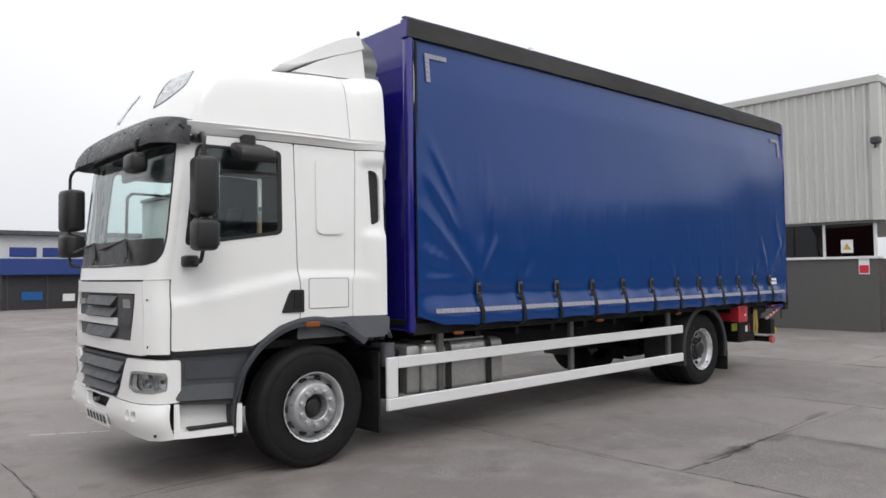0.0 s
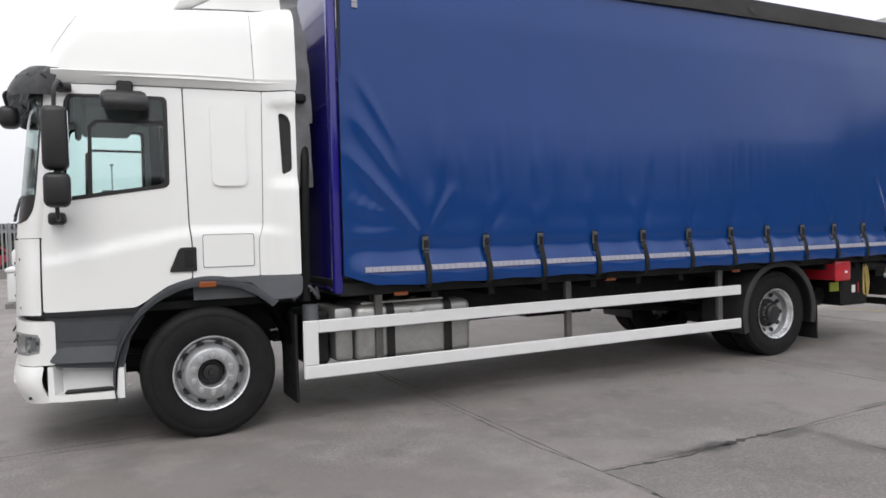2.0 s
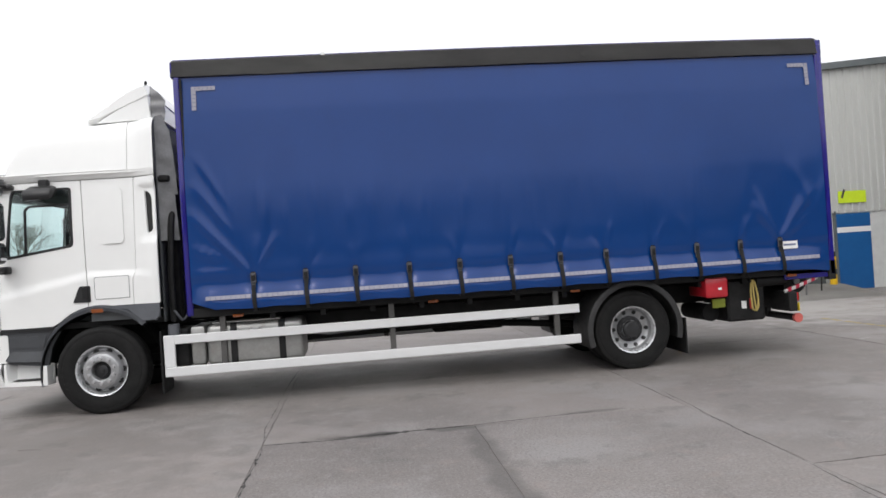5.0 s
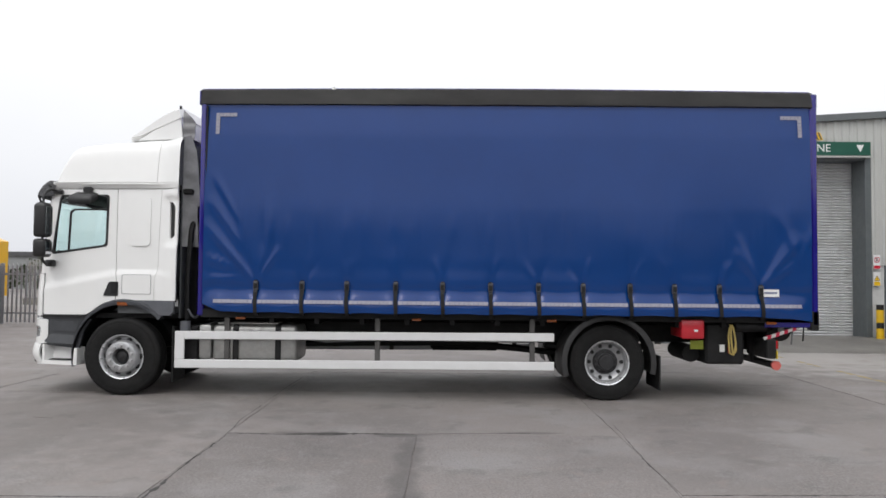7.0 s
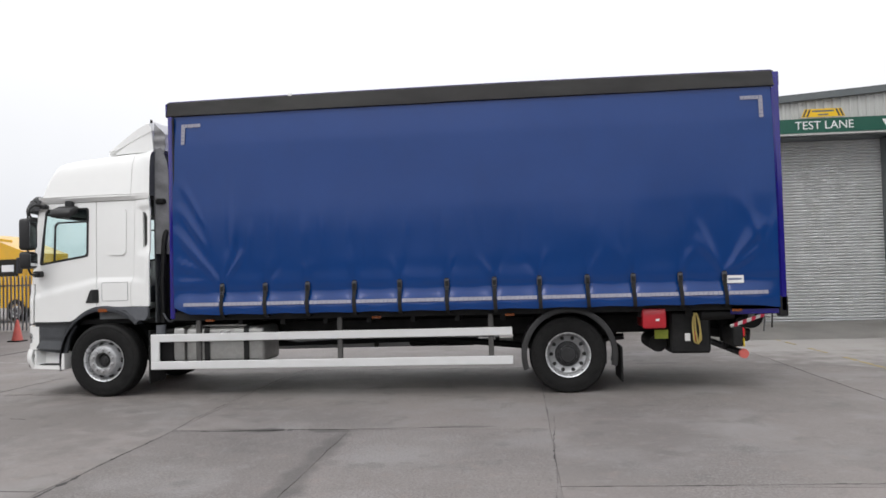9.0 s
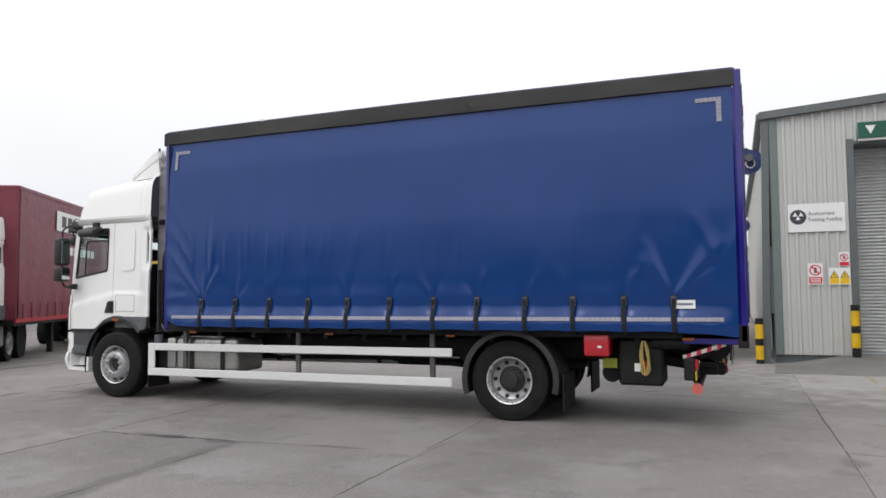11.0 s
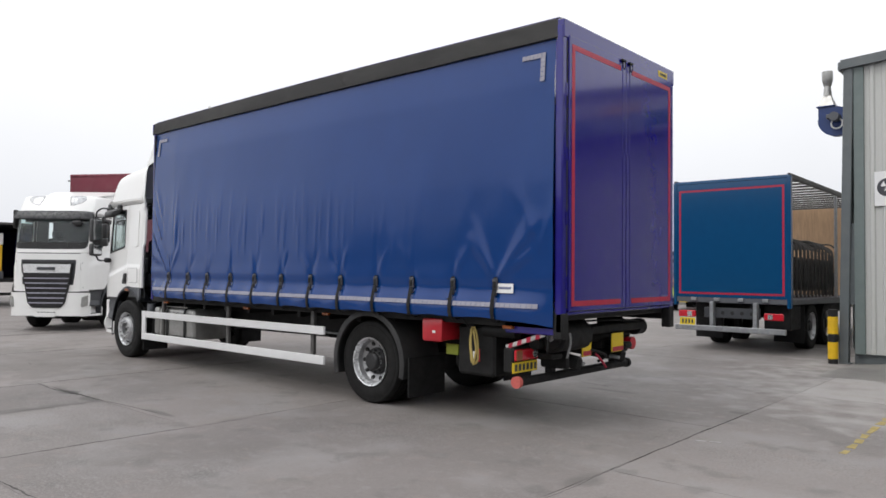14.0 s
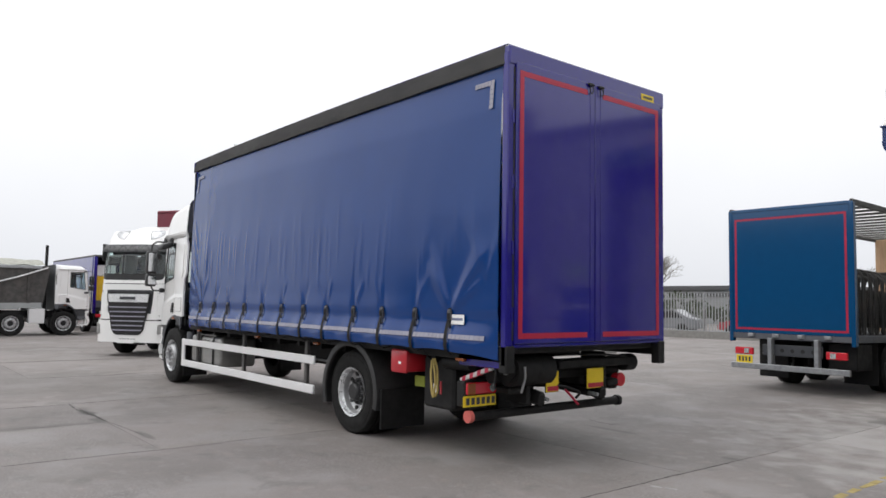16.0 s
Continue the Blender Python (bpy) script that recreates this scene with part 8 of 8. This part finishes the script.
# yellow vehicle beyond the fence
t = thing("yellow_lorry", pose(-15.9, 26.6, 0, 0, 0, -8), "yellow high-bodied lorry parked beyond the fence", "truck")
b = bmesh.new()
prism(b, [(0.0, 0.6), (3.6, 0.6), (3.6, 3.0), (3.2, 3.15), (1.2, 3.85), (0.15, 3.98), (0.0, 3.8)], -0.3, 2.1)
part("body_shell", b, M_YELLOWTK, t, "yellow bodywork with a sloping roof")
part("roof_peak", boxed((0.2, -0.34, 3.38), (2.4, -0.29, 3.50), 0.01, pose(0, 0, 0.42, 0, 7, 0)), M_YELLOWTK, t)
part("cab_window", boxed((2.0, -0.33, 2.0), (3.1, -0.29, 2.75), 0.02), M_DARKGLASS, t, "dark cab window")
part("window_notice", boxed((2.25, -0.345, 2.2), (2.9, -0.33, 2.5), 0.004), M_SIGNW, t)
part("cab_window", boxed((0.1, -0.33, 2.0), (1.5, -0.29, 2.75), 0.02), M_DARKGLASS, t, "dark cab window")
part("mirror", boxed((3.4, -0.75, 2.1), (3.6, -0.55, 2.8), 0.03), M_BLACK, t)
for x in (0.8, 3.0):
    wheel(t, x, -0.2, -1, False, 0.48, 0.48)
t = thing("traffic_cone", pose(-5.4, 15.6, 0), "faded red traffic cone on the yard", "cone")
part("cone_base", boxed((-0.19, -0.19, 0), (0.19, 0.19, 0.04), 0.01), M_CHASSIS, t)
b = bmesh.new()
lathe(b, [(0.04, 0.15), (0.62, 0.03), (0.64, 0.0001)], 20, "z")
part("cone_body", b, M_PINK, t, "faded red cone")

# office building far behind
of = thing("office_building", pose(3.7, 45.0, 0), "low white office with blue panels and dark roof edge", "building")
part("wall", boxed((0, 0, 0), (16, 12, 4.05), 0.02), M_OFFWHITE, of, "white rendered wall")
part("roof", boxed((-0.3, -0.4, 4.0), (16.3, 12.3, 4.25), 0.02), M_DARKROOF, of, "dark flat roof edge")
for i, m_ in enumerate((M_BLUEFASCIA, M_OFFWHITE, M_BLUEFASCIA)):
    part("window_panel", boxed((0.8 + 0.7 * i, -0.05, 2.65), (1.45 + 0.7 * i, 0.0, 3.25), 0.01), m_, of)
part("window", boxed((0.7, -0.03, 2.58), (2.95, 0.0, 3.32), 0.01), M_DARKGLASS, of)
for i in range(4):
    part("window", boxed((4.6 + 1.6 * i, -0.06, 2.85), (5.9 + 1.6 * i, -0.01, 3.35), 0.01), M_BLUEFASCIA, of, "blue-glazed window")
part("blue_fascia", boxed((3.9, -1.3, 1.85), (12.0, 0.0, 2.72), 0.02), M_BLUEFASCIA, of, "blue canopy fascia")
part("shop_front", boxed((4.1, -0.9, 0.0), (11.8, -0.02, 1.86)), M_SHADE, of, "dark glazed shop front")
for x in (4.3, 6.2, 8.1, 10.0):
    part("shop_mullion", boxed((x, -0.95, 0.0), (x + 0.08, -0.89, 1.86)), M_GREYPL, of)
part("shop_poster", boxed((5.0, -0.95, 0.5), (6.0, -0.91, 0.95)), M_BLUEDOOR, of)
part("shop_poster", boxed((7.0, -0.95, 0.4), (7.6, -0.91, 0.8)), M_LABEL, of)
part("small_window", boxed((2.1, -0.03, 0.9), (2.7, 0.0, 1.5), 0.01), M_DARKGLASS, of)
part("side_wing", boxed((-0.6, 3.0, 0), (0.0, 12, 3.7), 0.02), M_GREYWALL, of)
sh_ = thing("grey_shed", pose(-22, 62, 0), "long grey shed with a dark roof", "building")
part("wall", boxed((0, 0, 0), (25, 10, 2.5)), M_GREYWALL, sh_)
part("roof", boxed((-0.3, -0.3, 2.5), (25.3, 10.3, 2.8), 0.02), M_DARKROOF, sh_)
for i in range(6):
    part("window", boxed((13 + 2 * i, -0.06, 1.2), (14.4 + 2 * i, 0.0, 2.1), 0.01), M_DARKGLASS, sh_)
for x, y, w, h, lab in ((-60, 66, 50, 3.2, "long low grey warehouse in the distance"), (-90, 10, 14, 3.0, "low grey shed in the distance")):
    s_ = thing("warehouse", pose(x, y, 0), lab, "building", "distant sheds")
    part("wall", boxed((0, 0, 0), (w, 12, h)), M_GREYWALL, s_)
    part("roof", boxed((-0.3, -0.3, h), (w + 0.3, 12.3, h + 0.4)), M_DARKROOF, s_)


def pole(x, y, h, r=0.06):
    t = thing("lamp_post", pose(x, y, 0), "thin grey steel lamp post", "lamp post", "lamp posts")
    part("post", rod(bmesh.new(), (0, 0, 0), (0, 0, h), r, 10, r * 0.6), M_STEEL, t)
    part("lamp_head", boxed((-0.1, -0.5, h - 0.05), (0.1, 0.1, h + 0.05), 0.02), M_STEEL, t)


pole(1.0, 33, 5.0)
pole(3.9, 44.2, 5.6)
pole(-16.2, 24.5, 6.2)
pole(-40.0, 22.0, 8.0)
pole(-9.0, 40.0, 6.5)


def car(x, y, turn, mat, label):
    t = thing("parked_car", pose(x, y, 0, 0, 0, turn), label, "car", "cars beyond the fence")
    b = bmesh.new()
    prof = [(0.0, 0.35), (0.05, 0.75), (0.9, 0.88), (1.5, 1.38), (2.9, 1.42), (3.6, 0.95), (4.1, 0.88), (4.15, 0.35)]
    prism(b, prof, -0.85, 0.85)
    bmesh.ops.bevel(b, geom=b.edges[:], offset=0.06, segments=2, affect="EDGES")
    body = part("body", b, mat, t)
    for k in (-1, 1):
        b = bmesh.new()
        prism(b, [(1.15, 0.92), (1.6, 1.32), (2.85, 1.35), (3.35, 0.95)], k * 0.853 - 0.004, k * 0.853 + 0.004)
        part("side_window", b, M_DARKGLASS, body)
        for wx in (0.8, 3.3):
            part("wheel", rod(bmesh.new(), (wx, k * 0.70, 0.32), (wx, k * 0.87, 0.32), 0.32, 20), M_RUBBER, t)
    return t


car(-9.5, 37.6, 15, M_CARGREY, "grey hatchback parked beyond the fence")
car(-4.2, 38.6, 12, M_CARRED, "red hatchback parked beyond the fence")


# bare trees in the distance
def bare_tree(x, y, h, seed):
    r = random.Random(seed)
    t = thing("bare_tree", pose(x, y, 0), "leafless tree in the distance", "tree", "bare trees")
    tb, cb = bmesh.new(), bmesh.new()
    rod(tb, (0, 0, -0.1), (0, 0, h * 0.35), 0.16, 8, 0.11)

    def grow(p, d, length, rad, depth):
        q = p + d * length
        rod(tb if depth < 2 else cb, p, q, rad, 5 if depth < 3 else 3, rad * 0.6, cap=False)
        if depth < 6:
            for _ in range(3 if depth < 5 else 2):
                n = (d + Vector((r.gauss(0, 0.42), r.gauss(0, 0.42), r.gauss(0.12, 0.30)))).normalized()
                grow(p.lerp(q, r.uniform(0.6, 1.0)), n, length * r.uniform(0.58, 0.82), max(rad * 0.55, 0.008), depth + 1)
    for _ in range(4):
        grow(Vector((0, 0, h * r.uniform(0.25, 0.35))), Vector((r.gauss(0, 0.4), r.gauss(0, 0.4), 1)).normalized(), h * 0.24, 0.09, 1)
    part("trunk", tb, M_BARK, t)
    part("crown", cb, M_TWIG, t, "fine bare twigs")


bare_tree(-17.5, 52, 6.5, 2)
bare_tree(-24.5, 25.5, 7.0, 5)
bare_tree(-9.0, 70, 6.0, 7)
bare_tree(7.5, 66, 6.0, 9)
hd = bmesh.new()
r_ = random.Random(3)
for i in range(2600):
    x = -32 + 40 * r_.random()
    c = Vector((x, 58 + 3 * r_.random() + 0.1 * x, 0.3 + 2.6 * r_.random() ** 0.7 * (0.7 + 0.3 * math.sin(x * 0.9))))
    a, b_ = Vector((r_.gauss(0, 1), r_.gauss(0, 1), r_.gauss(0, 1))).normalized() * 0.22, Vector((r_.gauss(0, 1), r_.gauss(0, 1), r_.gauss(0, 1))).normalized() * 0.22
    hd.faces.new([hd.verts.new(c + a), hd.verts.new(c + b_), hd.verts.new(c - a), hd.verts.new(c - b_)])
tagged(part("hedge", hd, M_HEDGE, smooth=0), "dark evergreen hedge beyond the cars", "hedge", kind="stuff")


# unseen dark blocks, added behind the path to darken reflections in the curtain
depot = thing("depot", pose(4, -34, 0), "unseen long dark grey block added to darken the curtain reflections", "building")
part("depot_wall", boxed((-45, -12, 0), (45, 0, 6.8), 0.05), M_TRIM, depot)
part("depot_roof", boxed((-45.5, -12.5, 6.8), (45.5, 0.4, 7.1), 0.05), M_DARKROOF, depot)
# a second unseen block, added to darken reflections at grazing angles
hall_east = thing("hall_east", pose(25, -32, 0), "unseen low dark grey block added to darken the grazing reflections", "building")
part("hall_wall", boxed((0, 0, 0), (30, 33, 4.8), 0.05), M_TRIM, hall_east)
part("hall_roof", boxed((-0.4, -0.4, 4.8), (30.4, 33.4, 5.1), 0.05), M_DARKROOF, hall_east)
